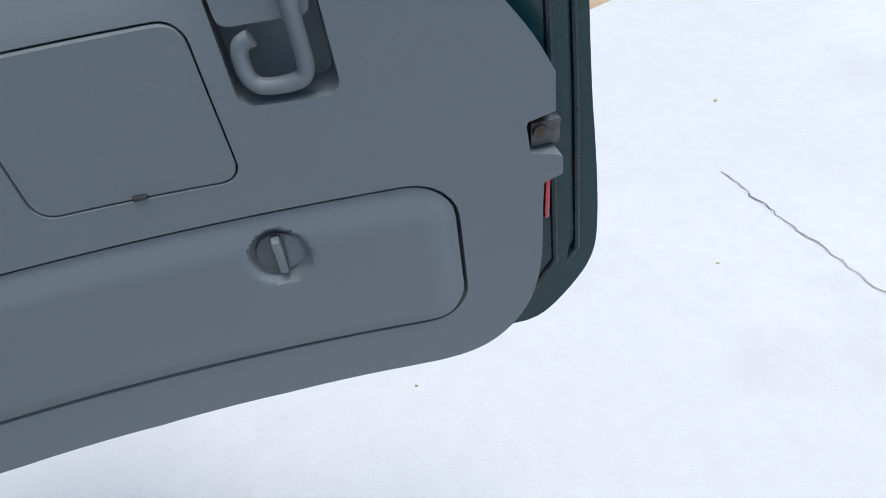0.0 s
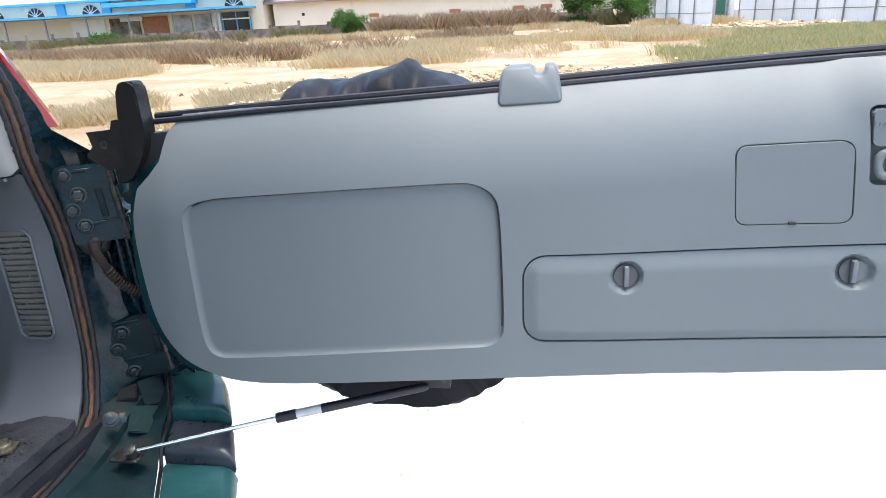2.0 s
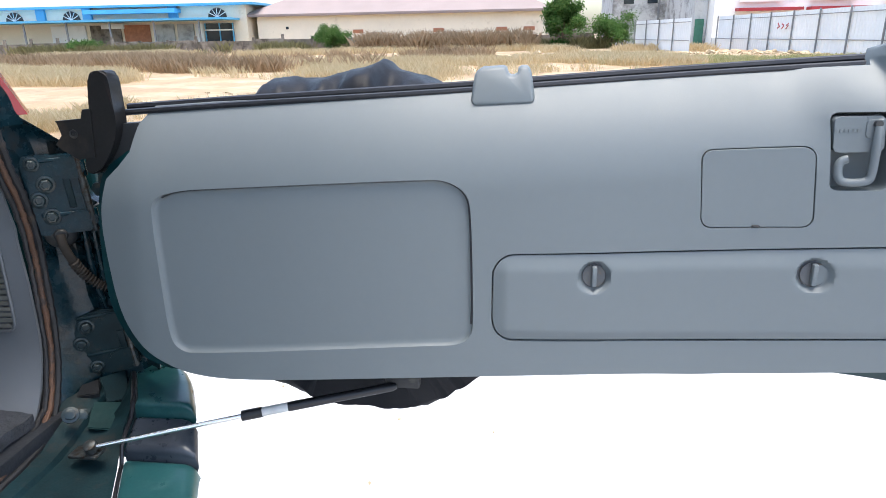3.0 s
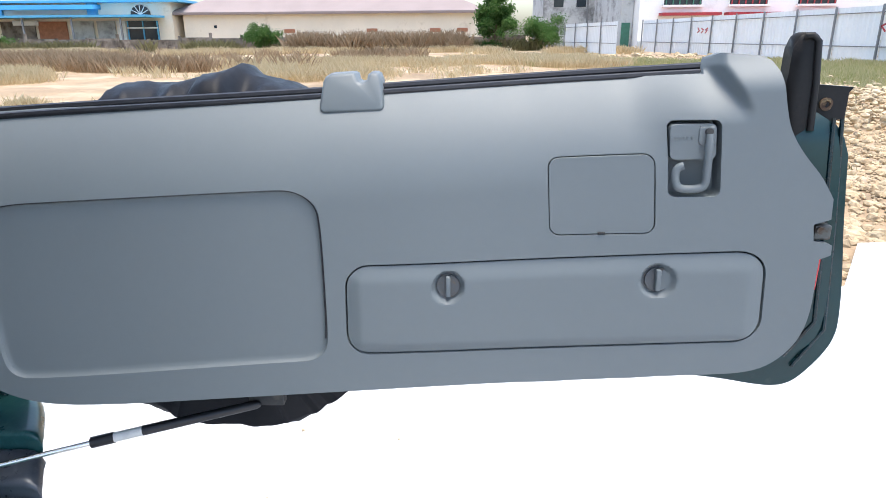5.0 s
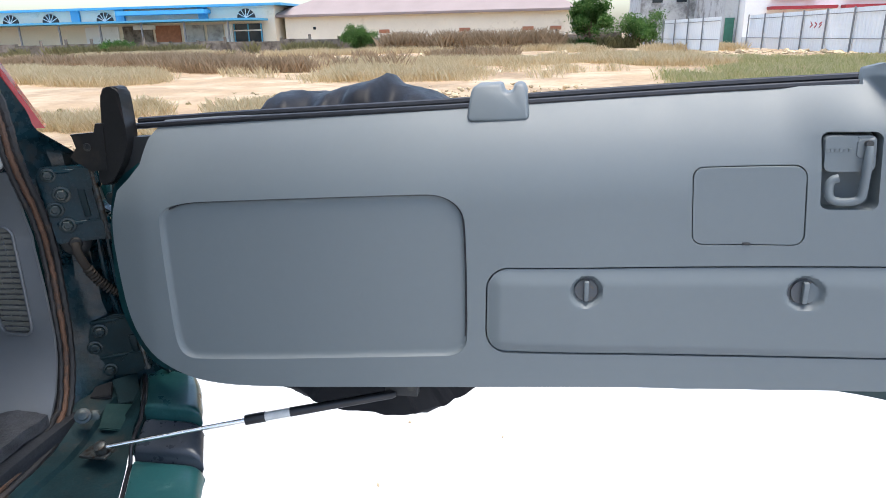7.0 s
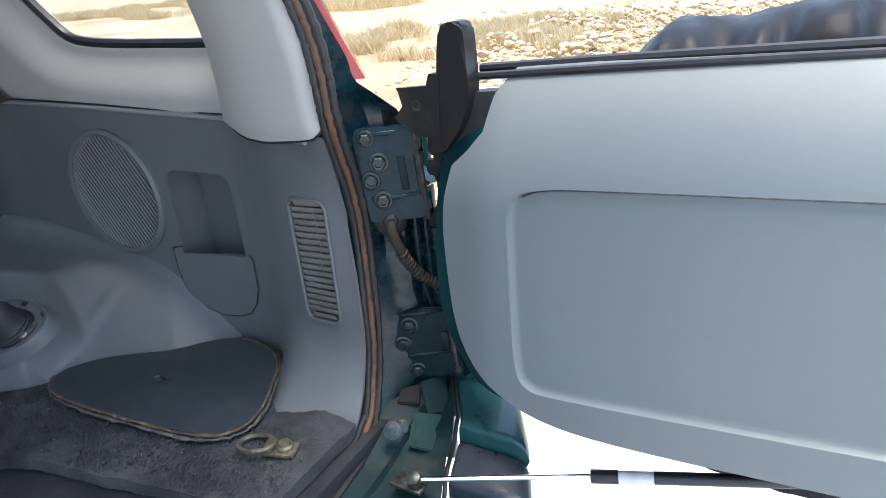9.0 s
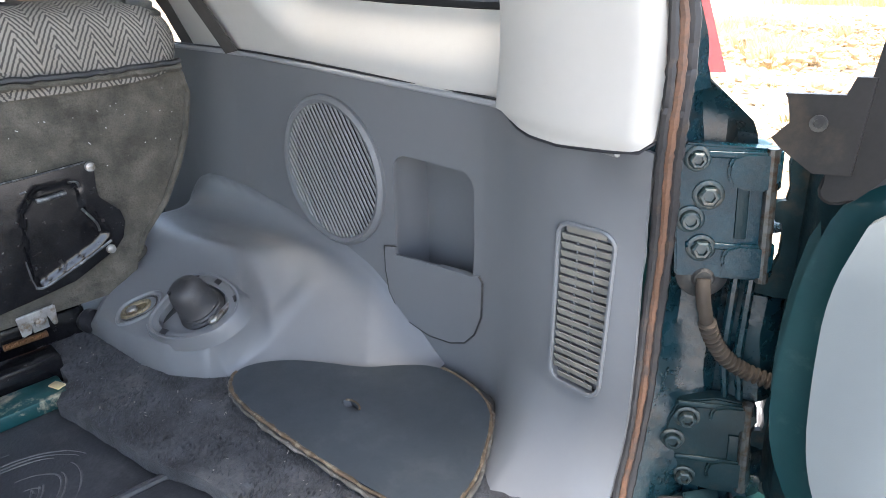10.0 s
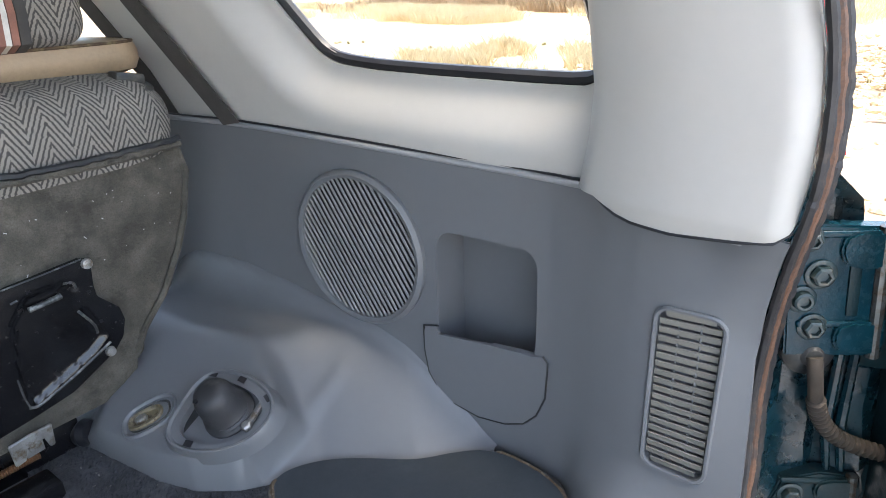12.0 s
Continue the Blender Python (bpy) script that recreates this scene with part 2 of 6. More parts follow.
TRIM = material("grey_plastic", (0.1296, 0.1496, 0.1568), 0.5, mottle=0.03, grain=0.00025, grain_scale=1400, rough_spread=0.06)
TRIM_DARK = material("dark_grey_plastic", (0.126, 0.131, 0.137), 0.44, mottle=0.04, grain=0.00025, grain_scale=1400, rough_spread=0.07, spec=0.5)
PILE = blades("carpet_fibre", (0.105, 0.108, 0.116), (0.055, 0.057, 0.063))
FRINGE = material("matted_fringe", (0.115, 0.105, 0.09), 0.95, mottle=0.4, mottle_scale=60, spots=(0.20, 0.19, 0.17), spot_scale=70, spot_amount=0.3)
BEAD_HIGHLIGHT = material("bead_highlight_paint", (0.05, 0.051, 0.053), 0.38, 0.3, mottle=0.4, mottle_scale=40, spots=(0.22, 0.22, 0.21), spot_scale=55, spot_amount=0.4)
ZINC = material("dull_zinc", (0.36, 0.36, 0.35), 0.42, 0.7, mottle=0.3, mottle_scale=45, spots=(0.16, 0.12, 0.08), spot_scale=50, spot_amount=0.4)
PLATED = material("dull_yellow_plating", (0.20, 0.18, 0.125), 0.45, 0.5, mottle=0.35, mottle_scale=60, spots=(0.09, 0.06, 0.035), spot_scale=55, spot_amount=0.35)
BRASS = material("dull_brass", (0.24, 0.20, 0.13), 0.5, 0.5, mottle=0.35, mottle_scale=70, spots=(0.07, 0.055, 0.04), spot_scale=80, spot_amount=0.45)
GRILLE = material("grille_plastic", (0.24, 0.243, 0.25), 0.5, mottle=0.05)
LINT = material("pale_lint", (0.22, 0.21, 0.19), 0.95, mottle=0.2, mottle_scale=80)
TRIM_LIGHT = material("pale_grey_plastic", (0.40, 0.39, 0.365), 0.55, mottle=0.03, grain=0.0002, grain_scale=1200)
KNOB = material("knob_plastic", (0.062, 0.068, 0.075), 0.45, mottle=0.1, spots=(0.10, 0.075, 0.05), spot_scale=60, spot_amount=0.35)
PAINT = material("green_paint", (0.003, 0.031, 0.035), 0.40, 0.0, mottle=0.15, spots=(0.014, 0.045, 0.048), spot_scale=30, spot_amount=0.15, spec=0.2, coat=0.55)
JAMB = material("dirty_green_paint", (0.003, 0.020, 0.028), 0.27, 0.0, mottle=0.35, mottle_scale=12, spots=(0.0195, 0.0195, 0.01755), spot_scale=16, spot_amount=0.35, grain=0.0012, grain_scale=90, spec=0.4)
HINGE = material("greasy_hinge_steel", (0.002, 0.024, 0.036), 0.24, 0.0, mottle=0.3, mottle_scale=30, spots=(0.010, 0.018, 0.020), spot_scale=30, spot_amount=0.25, grain=0.0008, grain_scale=150, spec=0.2)
HINGE_DUST = material("dusty_hinge_steel", (0.006, 0.021, 0.026), 0.42, 0.1, mottle=0.35, mottle_scale=16, spots=(0.040, 0.036, 0.029), spot_scale=14, spot_amount=0.3, grain=0.0008, grain_scale=120, spec=0.2)
SILL_DUST = material("dusty_sill_paint", (0.007, 0.025, 0.029), 0.6, 0.0, spec=0.2, mottle=0.4, mottle_scale=14, spots=(0.028, 0.027, 0.024), spot_scale=13, spot_amount=0.3, grain=0.0012, grain_scale=90)
FADED_GREEN = material("faded_green_paint", (0.012, 0.044, 0.043), 0.65, spec=0.2, mottle=0.3, mottle_scale=12, spots=(0.018, 0.046, 0.044), spot_scale=16, spot_amount=0.35, grain=0.0006, grain_scale=120)
BOLT = material("worn_bolt_steel", (0.10, 0.11, 0.11), 0.4, 0.7, mottle=0.3, mottle_scale=60, spots=(0.05, 0.03, 0.018), spot_scale=90, spot_amount=0.5)
PAINTED_BOLT = material("painted_bolt_steel", (0.0165, 0.03375, 0.039), 0.38, 0.2, mottle=0.35, mottle_scale=60, spots=(0.0675, 0.06375, 0.0525), spot_scale=90, spot_amount=0.35)
RUST = material("rusty_metal", (0.085, 0.05, 0.03), 0.8, 0.2, mottle=0.35, mottle_scale=60, spots=(0.20, 0.15, 0.08), spot_scale=80, spot_amount=0.5)
BLACK = material("black_plastic", (0.018, 0.019, 0.021), 0.5, mottle=0.2, mottle_scale=12, spots=(0.06, 0.055, 0.045), spot_scale=14, spot_amount=0.3, grain=0.0005, grain_scale=400)
RUBBER = material("black_rubber", (0.014, 0.014, 0.017), 0.42, mottle=0.2, mottle_scale=20)
DUSTY_BLACK = material("dusty_black_plastic", (0.014, 0.0135, 0.0135), 0.42, mottle=0.25, mottle_scale=9, spots=(0.035, 0.028, 0.022), spot_scale=7, spot_amount=0.28, grain=0.0002, grain_scale=300, spec=0.2)
LIMP = material("limp_rubber", (0.022, 0.022, 0.023), 0.9, mottle=0.3, mottle_scale=20, spec=0.1)
SEAL = material("worn_seal", (0.020, 0.019, 0.020), 0.6, mottle=0.25, mottle_scale=40, spots=(0.06, 0.04, 0.028), spot_scale=26, spot_amount=0.2)
SEAL_CORE = material("brown_seal_core", (0.130, 0.064, 0.037), 0.75, mottle=0.4, mottle_scale=14, spots=(0.045, 0.032, 0.027), spot_scale=20, spot_amount=0.45, grain=0.001, grain_scale=200)
VINYL = material("black_vinyl", (0.009, 0.010, 0.013), 0.5, mottle=0.15, mottle_scale=6, grain=0.0004, grain_scale=500, spec=0.18)
BUMPER_PAINT = material("dull_teal_paint", (0.016, 0.078, 0.080), 0.35, mottle=0.2, mottle_scale=8, spots=(0.035, 0.105, 0.102), spot_scale=14, spot_amount=0.3, spec=0.4, coat=0.3)
# grey plastic with the sky's blue reflection put into its base colour
STEP = material("sky_tinted_step", (0.040, 0.048, 0.062), 0.32, mottle=0.2, mottle_scale=12, spots=(0.07, 0.08, 0.09), spot_scale=20, spot_amount=0.2)
CHROME = material("bright_steel", (0.75, 0.75, 0.74), 0.18, 1.0, mottle=0.05, mottle_scale=40)
FOIL = material("white_label", (0.62, 0.62, 0.60), 0.5, mottle=0.12, mottle_scale=60)
CARPET = material("black_carpet", (0.052, 0.054, 0.060), 0.98, mottle=0.5, mottle_scale=22, spots=(0.085, 0.085, 0.085), spot_scale=9, spot_amount=0.35, grain=0.010, grain_scale=160)
BOARD = material("dark_grey_board", (0.028, 0.037, 0.045), 0.55, mottle=0.15, mottle_scale=8, spots=(0.044, 0.052, 0.058), spot_scale=10, spot_amount=0.2, grain=0.0004, grain_scale=900)
BOARD_EDGE = material("frayed_brown_edge", (0.100, 0.068, 0.042), 0.9, mottle=0.45, mottle_scale=50, spots=(0.22, 0.18, 0.13), spot_scale=60, spot_amount=0.35, grain=0.002, grain_scale=300)
FLOOR_VINYL = material("black_floor_mat", (0.034, 0.036, 0.041), 0.4, mottle=0.3, mottle_scale=10, spots=(0.055, 0.056, 0.058), spot_scale=12, spot_amount=0.3, grain=0.0006, grain_scale=220, spec=0.3)
SCUFF = material("floor_scuffs", (0.10, 0.10, 0.10), 0.7, mottle=0.4, mottle_scale=60, spots=(0.04, 0.042, 0.046), spot_scale=25, spot_amount=0.5)
FELT = material("brown_grey_felt", (0.092, 0.084, 0.068), 0.98, mottle=0.45, mottle_scale=22, spots=(0.042, 0.037, 0.030), spot_scale=16, spot_amount=0.35, grain=0.009, grain_scale=210)
CLOTH = herringbone("herringbone_cloth")
TAN = material("tan_vinyl", (0.34, 0.24, 0.15), 0.5, mottle=0.15, mottle_scale=8, grain=0.0004, grain_scale=500)
BLACK_STEEL = material("scuffed_black_steel", (0.006, 0.006, 0.007), 0.2, 0.0, mottle=0.2, mottle_scale=14, spots=(0.16, 0.155, 0.15), spot_scale=120, spot_amount=-0.12, spec=0.5)
CREAM_VENT = material("dusty_cream_plastic", (0.19, 0.182, 0.158), 0.65, mottle=0.15, mottle_scale=30)
LENS_RED = material("red_lens", (0.42, 0.008, 0.015), 0.2, coat=0.6, mottle=0.05)
PALE_LINT = material("white_lint", (0.45, 0.44, 0.41), 0.95, mottle=0.2, mottle_scale=80)
STRAP = material("striped_strap", (0.24, 0.11, 0.08), 0.9, mottle=0.2, mottle_scale=30)
STRAP_WHITE = material("white_strap", (0.62, 0.58, 0.52), 0.9, mottle=0.2, mottle_scale=30)
BELT = material("dark_webbing", (0.050, 0.046, 0.042), 0.9, mottle=0.2, mottle_scale=30, grain=0.0006, grain_scale=700)
TINTED = glass("tinted_glass", (0.7, 0.72, 0.72))
GLASS = glass("window_glass")
CONCRETE = material("pale_concrete", (0.50, 0.50, 0.50), 0.9, mottle=0.06, mottle_scale=0.7, spots=(0.455, 0.452, 0.447), spot_scale=1.6, spot_amount=0.35, grain=0.003, grain_scale=120)
CRACK = material("dusty_crack", (0.31, 0.30, 0.285), 0.95, mottle=0.5, mottle_scale=9)
DIRT = material("sandy_dirt", (0.33, 0.235, 0.14), 0.97, mottle=0.3, mottle_scale=0.25, spots=(0.42, 0.33, 0.225), spot_scale=0.35, spot_amount=0.5, grain=0.03, grain_scale=14)
STONE = material("sandy_rubble", (0.47, 0.37, 0.235), 0.95, mottle=0.3, mottle_scale=4, spots=(0.60, 0.49, 0.33), spot_scale=1.3, spot_amount=0.35, grain=0.01, grain_scale=40)
CLOD = material("sandy_clods", (0.46, 0.35, 0.215), 0.97, mottle=0.3, mottle_scale=3, spots=(0.32, 0.23, 0.135), spot_scale=2.5, spot_amount=0.4, grain=0.008, grain_scale=50)
STRAW = blades("dry_grass", (0.71, 0.60, 0.39), (0.50, 0.39, 0.22))
WEED = blades("brown_weeds", (0.46, 0.34, 0.22), (0.28, 0.20, 0.12))
WALL_WEED = blades("olive_weeds", (0.30, 0.27, 0.13), (0.13, 0.12, 0.06))
GREEN_GRASS = blades("green_grass", (0.28, 0.31, 0.11), (0.58, 0.50, 0.30))
LEAF = blades("green_leaves", (0.035, 0.10, 0.022), (0.13, 0.21, 0.07))
BARK = material("bark", (0.12, 0.09, 0.06), 0.95, mottle=0.3)
CREAM = material("cream_render", (0.80, 0.72, 0.58), 0.9, mottle=0.06, mottle_scale=0.3, spots=(0.66, 0.58, 0.45), spot_scale=0.6, spot_amount=0.15)
ROOF_BROWN = material("mauve_brown_roofing", (0.26, 0.21, 0.20), 0.85, mottle=0.08, mottle_scale=0.4)
ROOF_BLUE = material("blue_sheet", (0.09, 0.38, 0.62), 0.5, mottle=0.1, mottle_scale=0.5)
OLD_WALL = material("stained_concrete", (0.26, 0.22, 0.18), 0.95, mottle=0.3, mottle_scale=0.6, spots=(0.08, 0.065, 0.05), spot_scale=0.9, spot_amount=0.55)
WHITE_WALL = material("white_render", (0.84, 0.84, 0.82), 0.9, mottle=0.05, mottle_scale=0.3, spots=(0.66, 0.66, 0.64), spot_scale=0.5, spot_amount=0.2)
GREY_WALL = material("grey_render", (0.50, 0.52, 0.52), 0.9, mottle=0.12, mottle_scale=0.3, spots=(0.2, 0.2, 0.2), spot_scale=0.4, spot_amount=0.4)
SHEET = material("pale_blue_sheet_metal", (0.78, 0.81, 0.82), 0.5, 0.0, mottle=0.06, mottle_scale=0.5, per_object=0.15)
POST = material("grey_steel_post", (0.22, 0.23, 0.24), 0.6, 0.3, mottle=0.15, mottle_scale=2)
DARK_PANE = material("dark_glazing", (0.02, 0.03, 0.04), 0.12, mottle=0.2, mottle_scale=1)
RED_PAINT = material("red_paint", (0.36, 0.03, 0.04), 0.6, mottle=0.15, mottle_scale=1)
BRICK = material("orange_brick", (0.42, 0.18, 0.10), 0.9, mottle=0.2, mottle_scale=3)
GREEN_FRAME = material("green_frames", (0.04, 0.16, 0.11), 0.6, mottle=0.15)


# ---------------------------------------------------------------- ground and concrete
def slab_edge(x):
    return float(np.interp(x, [-14, 0.8, 1.6, 2.1, 2.28, 2.4, 2.6, 4, 16], [2.5, 3.0, 2.87, 3.15, 3.32, 3.82, 3.88, 4.0, 5.5]))


def swell(x, y):
    """Height of the dirt: flat under the slab, uneven beyond it."""
    far = min(1, max(0, (y - slab_edge(x) - 0.05) / 3.0))
    n = noise.noise((x * 0.22, y * 0.22, 3.0)) * 0.16 + noise.noise((x * 0.9, y * 0.9, 1.0)) * 0.06
    fade = max(0.15, 1 - abs(y) / 90)
    return -0.05 + far * (0.03 + n * fade)


def ground():
    xs = [-3000, -900, -300, -120] + list(np.arange(-60, 40.1, 1.0)) + [90, 300, 900, 3000]
    ys = [-900, -200, -60, -25, -8, 0, 2.5] + list(np.arange(3.2, 14, 0.35)) + list(np.arange(14, 90, 1.4)) + [140, 300, 900, 3500]
    verts = [(float(x), float(y), swell(x, y)) for x in xs for y in ys]
    n = len(ys)
    faces = [(i * n + k, (i + 1) * n + k, (i + 1) * n + k + 1, i * n + k + 1) for i in range(len(xs) - 1) for k in range(n - 1)]
    tagged(raw("ground", verts, faces, DIRT, smooth=True), "sandy waste ground with stones and dry tufts", "ground", kind="structure")


def concrete():
    bm = bmesh.new()
    a, b = -14.0, 16.0
    back = [(a + (b - a) * k / 60, slab_edge(a + (b - a) * k / 60) + 0.03 * noise.noise((k * 0.7, 0, 0))) for k in range(61)]
    line = [(a, -16), (b, -16)] + back[::-1]
    add_prism(bm, line, lambda x, y, d: Vector((x, y, d)), 0.0, -0.12)
    slab = solo("pavement", bm, CONCRETE, "pale sun-bleached concrete apron with a crack", "pavement", "structure", smooth=False)
    bm = bmesh.new()
    rnd = random.Random(5)
    pts = [(1.448, 1.67), (1.474, 1.468), (1.499, 1.329), (1.539, 1.09), (1.56, 0.8), (1.63, 0.3), (1.6, -0.6)]
    line = []
    for (ax, ay), (bx, by) in zip(pts, pts[1:]):
        line += [(ax + (bx - ax) * k / 9 + rnd.uniform(-0.008, 0.008), ay + (by - ay) * k / 9) for k in range(9)]
    left = [bm.verts.new((x - rnd.uniform(0.0008, 0.0045), y, 0.002)) for x, y in line]
    right = [bm.verts.new((x + rnd.uniform(0.0008, 0.0045), y, 0.002)) for x, y in line]
    for k in range(len(line) - 1):
        bm.faces.new((left[k], right[k], right[k + 1], left[k + 1]))
    part("crack", bm, CRACK, slab)
    verts, faces = [], []
    for _ in range(22):
        pebble(verts, faces, rnd, (rnd.uniform(-2.2, 2.6), rnd.uniform(1.0, 3.4), 0.0), rnd.uniform(0.003, 0.009))
    tagged(raw("grit", verts, faces, STONE), "small grit lying on the concrete", "grit", kind="stuff")


def pebble(verts, faces, rnd, at, r):
    """A rough angular stone."""
    n0 = len(verts)
    phi = (1 + 5 ** 0.5) / 2
    ico = [(-1, phi, 0), (1, phi, 0), (-1, -phi, 0), (1, -phi, 0), (0, -1, phi), (0, 1, phi), (0, -1, -phi), (0, 1, -phi), (phi, 0, -1), (phi, 0, 1), (-phi, 0, -1), (-phi, 0, 1)]
    tri = "0 11 5 0 5 1 0 1 7 0 7 10 0 10 11 1 5 9 5 11 4 11 10 2 10 7 6 7 1 8 3 9 4 3 4 2 3 2 6 3 6 8 3 8 9 4 9 5 2 4 11 6 2 10 8 6 7 9 8 1"
    t = [int(v) for v in tri.split()]
    sx, sy, sz, a = rnd.uniform(0.7, 1.4), rnd.uniform(0.7, 1.3), rnd.uniform(0.5, 0.9), rnd.uniform(0, 6.3)
    for x, y, z in ico:
        k = r / 1.9 * rnd.uniform(0.75, 1.2)
        x, y, z = x * sx * k, y * sy * k, z * sz * k
        verts.append((at[0] + x * math.cos(a) - y * math.sin(a), at[1] + x * math.sin(a) + y * math.cos(a), at[2] + z + r * 0.25))
    faces += [(n0 + t[k], n0 + t[k + 1], n0 + t[k + 2]) for k in range(0, 60, 3)]


def rubble():
    rnd = random.Random(11)
    verts, faces = [], []
    for _ in range(9000):
        x, d = rnd.uniform(-14, 9), abs(rnd.gauss(0, 1)) * 2.6
        y = slab_edge(x) + 0.1 + d
        if noise.noise((x * 0.5, y * 0.5, 9)) < -0.12 and rnd.random() < 0.7:
            continue
        pebble(verts, faces, rnd, (x, y, swell(x, y)), 0.010 + 0.055 * rnd.random() ** 4)
    # a low bank of broken stone
    for _ in range(11000):
        x = rnd.uniform(-5.0, 14)
        y = 11.0 + 0.12 * x + rnd.gauss(0, 2.0)
        pebble(verts, faces, rnd, (x, y, swell(x, y) + rnd.random() * 0.22), 0.018 + 0.065 * rnd.random() ** 3.0)
    for _ in range(1500):
        x, y = rnd.uniform(-40, 16), rnd.uniform(33, 47)
        pebble(verts, faces, rnd, (x, y, swell(x, y)), 0.05 + 0.22 * rnd.random() ** 3)
    clods, sides = [], []
    for _ in range(9000):
        x = rnd.uniform(1.8, 8.5)
        y = slab_edge(x) + 0.08 + 7.0 * rnd.random() ** 1.4
        pebble(clods, sides, rnd, (x, y, swell(x, y)), 0.010 + 0.05 * rnd.random() ** 2.6)
    tagged(raw("dirt_clods", clods, sides, CLOD), "crumbled sandy clods of dry earth", "clods", kind="stuff")
    tagged(raw("rubble", verts, faces, STONE), "pale broken stones scattered over the sandy dirt", "rubble", kind="stuff")


def tufts(name, spots, label, mat, seed, height, spread, blades):
    rnd = random.Random(seed)
    verts, faces = [], []
    for x, y in spots(rnd):
        h = height * rnd.uniform(0.5, 1.25)
        z = swell(x, y) - 0.02
        for _ in range(blades):
            a, b = rnd.uniform(0, 6.28), rnd.uniform(0, 6.28)
            px, py = x + math.cos(a) * spread * rnd.random(), y + math.sin(a) * spread * rnd.random()
            lean, w = h * rnd.uniform(0.1, 0.6), 0.003 + 0.002 * h + y * 0.00007
            k = len(verts)
            top = h * rnd.uniform(0.6, 1)
            dx, dy = math.cos(b), math.sin(b)
            verts += [(px - w, py, z), (px + w, py, z), (px + dx * lean * 0.4 + w * 0.6, py + dy * lean * 0.4, z + top * 0.6), (px + dx * lean, py + dy * lean, z + top)]
            faces += [(k, k + 1, k + 2), (k, k + 2, k + 3)]
    tagged(raw(name, verts, faces, mat), label, "grass", kind="stuff")


def patchy(rnd, n, x0, x1, y0, y1, scale, level, seed):
    while n > 0:
        x, y = rnd.uniform(x0, x1), rnd.uniform(y0, y1)
        if noise.noise((x * scale, y * scale * 1.6, seed)) > level:
            n -= 1
            yield x, y
        elif rnd.random() < 0.02:
            n -= 1
            yield x, y


def grass():
    tufts("dry_grass", lambda r: patchy(r, 1300, -40, 7, 20, 37, 0.13, 0.12, 2.0), "tall straw-coloured dry grass on waste ground", STRAW, 21, 0.45, 0.7, 80)
    tufts("brown_weeds", lambda r: patchy(r, 420, -30, -2.6, 26, 39, 0.16, 0.18, 2.5), "tall brown seeding weeds among dry grass", WEED, 26, 0.75, 0.9, 50)
    tufts("wall_weeds", lambda r: patchy(r, 420, -60, 9, 60, 63, 0.2, 0.05, 12.0), "olive weeds grown up along the boundary wall", WALL_WEED, 27, 1.1, 0.9, 40)
    tufts("brown_weeds", lambda r: patchy(r, 200, -15, 0, 58, 62.5, 0.3, -0.1, 13.0), "tall brown weeds before the boundary wall", WEED, 28, 1.7, 0.9, 60)
    tufts("dry_grass", lambda r: patchy(r, 420, -9, -3.4, 8.5, 13, 0.5, 0.1, 4.0), "straw-coloured dry grass tufts on sandy dirt", STRAW, 22, 0.30, 0.2, 40)
    tufts("dry_grass", lambda r: patchy(r, 900, -46, 12, 47, 62, 0.1, 0.1, 6.0), "distant dry grass before the boundary wall", STRAW, 23, 0.6, 0.9, 50)
    tufts("green_grass", lambda r: patchy(r, 2600, 3, 18, 14, 34, 0.15, -0.2, 8.0), "low green and straw-coloured grass on waste ground", GREEN_GRASS, 24, 0.30, 0.45, 44)
    tufts("dry_grass", lambda r: patchy(r, 160, -14, 9, 5.5, 16, 0.3, 0.15, 5.0), "small dry weeds among stones", WALL_WEED, 25, 0.10, 0.07, 22)


# ---------------------------------------------------------------- distant buildings and plants
def block(name, x0, x1, y0, y1, z0, z1, mat, parent=None, bevel=0.0):
    bm = bmesh.new()
    add_box(bm, ((x0 + x1) / 2, (y0 + y1) / 2, (z0 + z1) / 2), (x1 - x0, y1 - y0, z1 - z0), bevel)
    return part(name, bm, mat, parent, smooth=False)


def hall():
    h = thing("hall", (-14, 82, 0), "long cream hall with a mauve-brown hipped roof", "building")
    block("wall", -31, 1.8, 75, 90, -0.1, 3.75, CREAM, h)
    bm = bmesh.new()
    low = [(-32.4, 74.2, 3.7), (2.8, 74.2, 3.7), (2.8, 91, 3.7), (-32.4, 91, 3.7)]
    a = [bm.verts.new(p) for p in low]
    b = [bm.verts.new((x, y, 3.95)) for x, y, _ in low]
    c = [bm.verts.new(p) for p in ((-25, 82.5, 7.4), (-5, 82.5, 7.4))]
    bm.faces.new(a)
    for k in range(4):
        bm.faces.new((a[k - 1], a[k], b[k], b[k - 1]))
    for f in ((b[0], b[1], c[1], c[0]), (b[2], b[3], c[0], c[1]), (b[1], b[2], c[1]), (b[3], b[0], c[0])):
        bm.faces.new(f)
    part("roof", bm, ROOF_BROWN, h, smooth=False)
    for x in (-19.8, -10.6, -3.6, -0.6):
        block("vent_panel", x, x + 1.2, 74.93, 75.05, 1.75, 2.15, BRICK, h)
    block("lamp_hole", -27.6, -27.3, 74.93, 75.05, 2.3, 2.6, DARK_PANE, h)


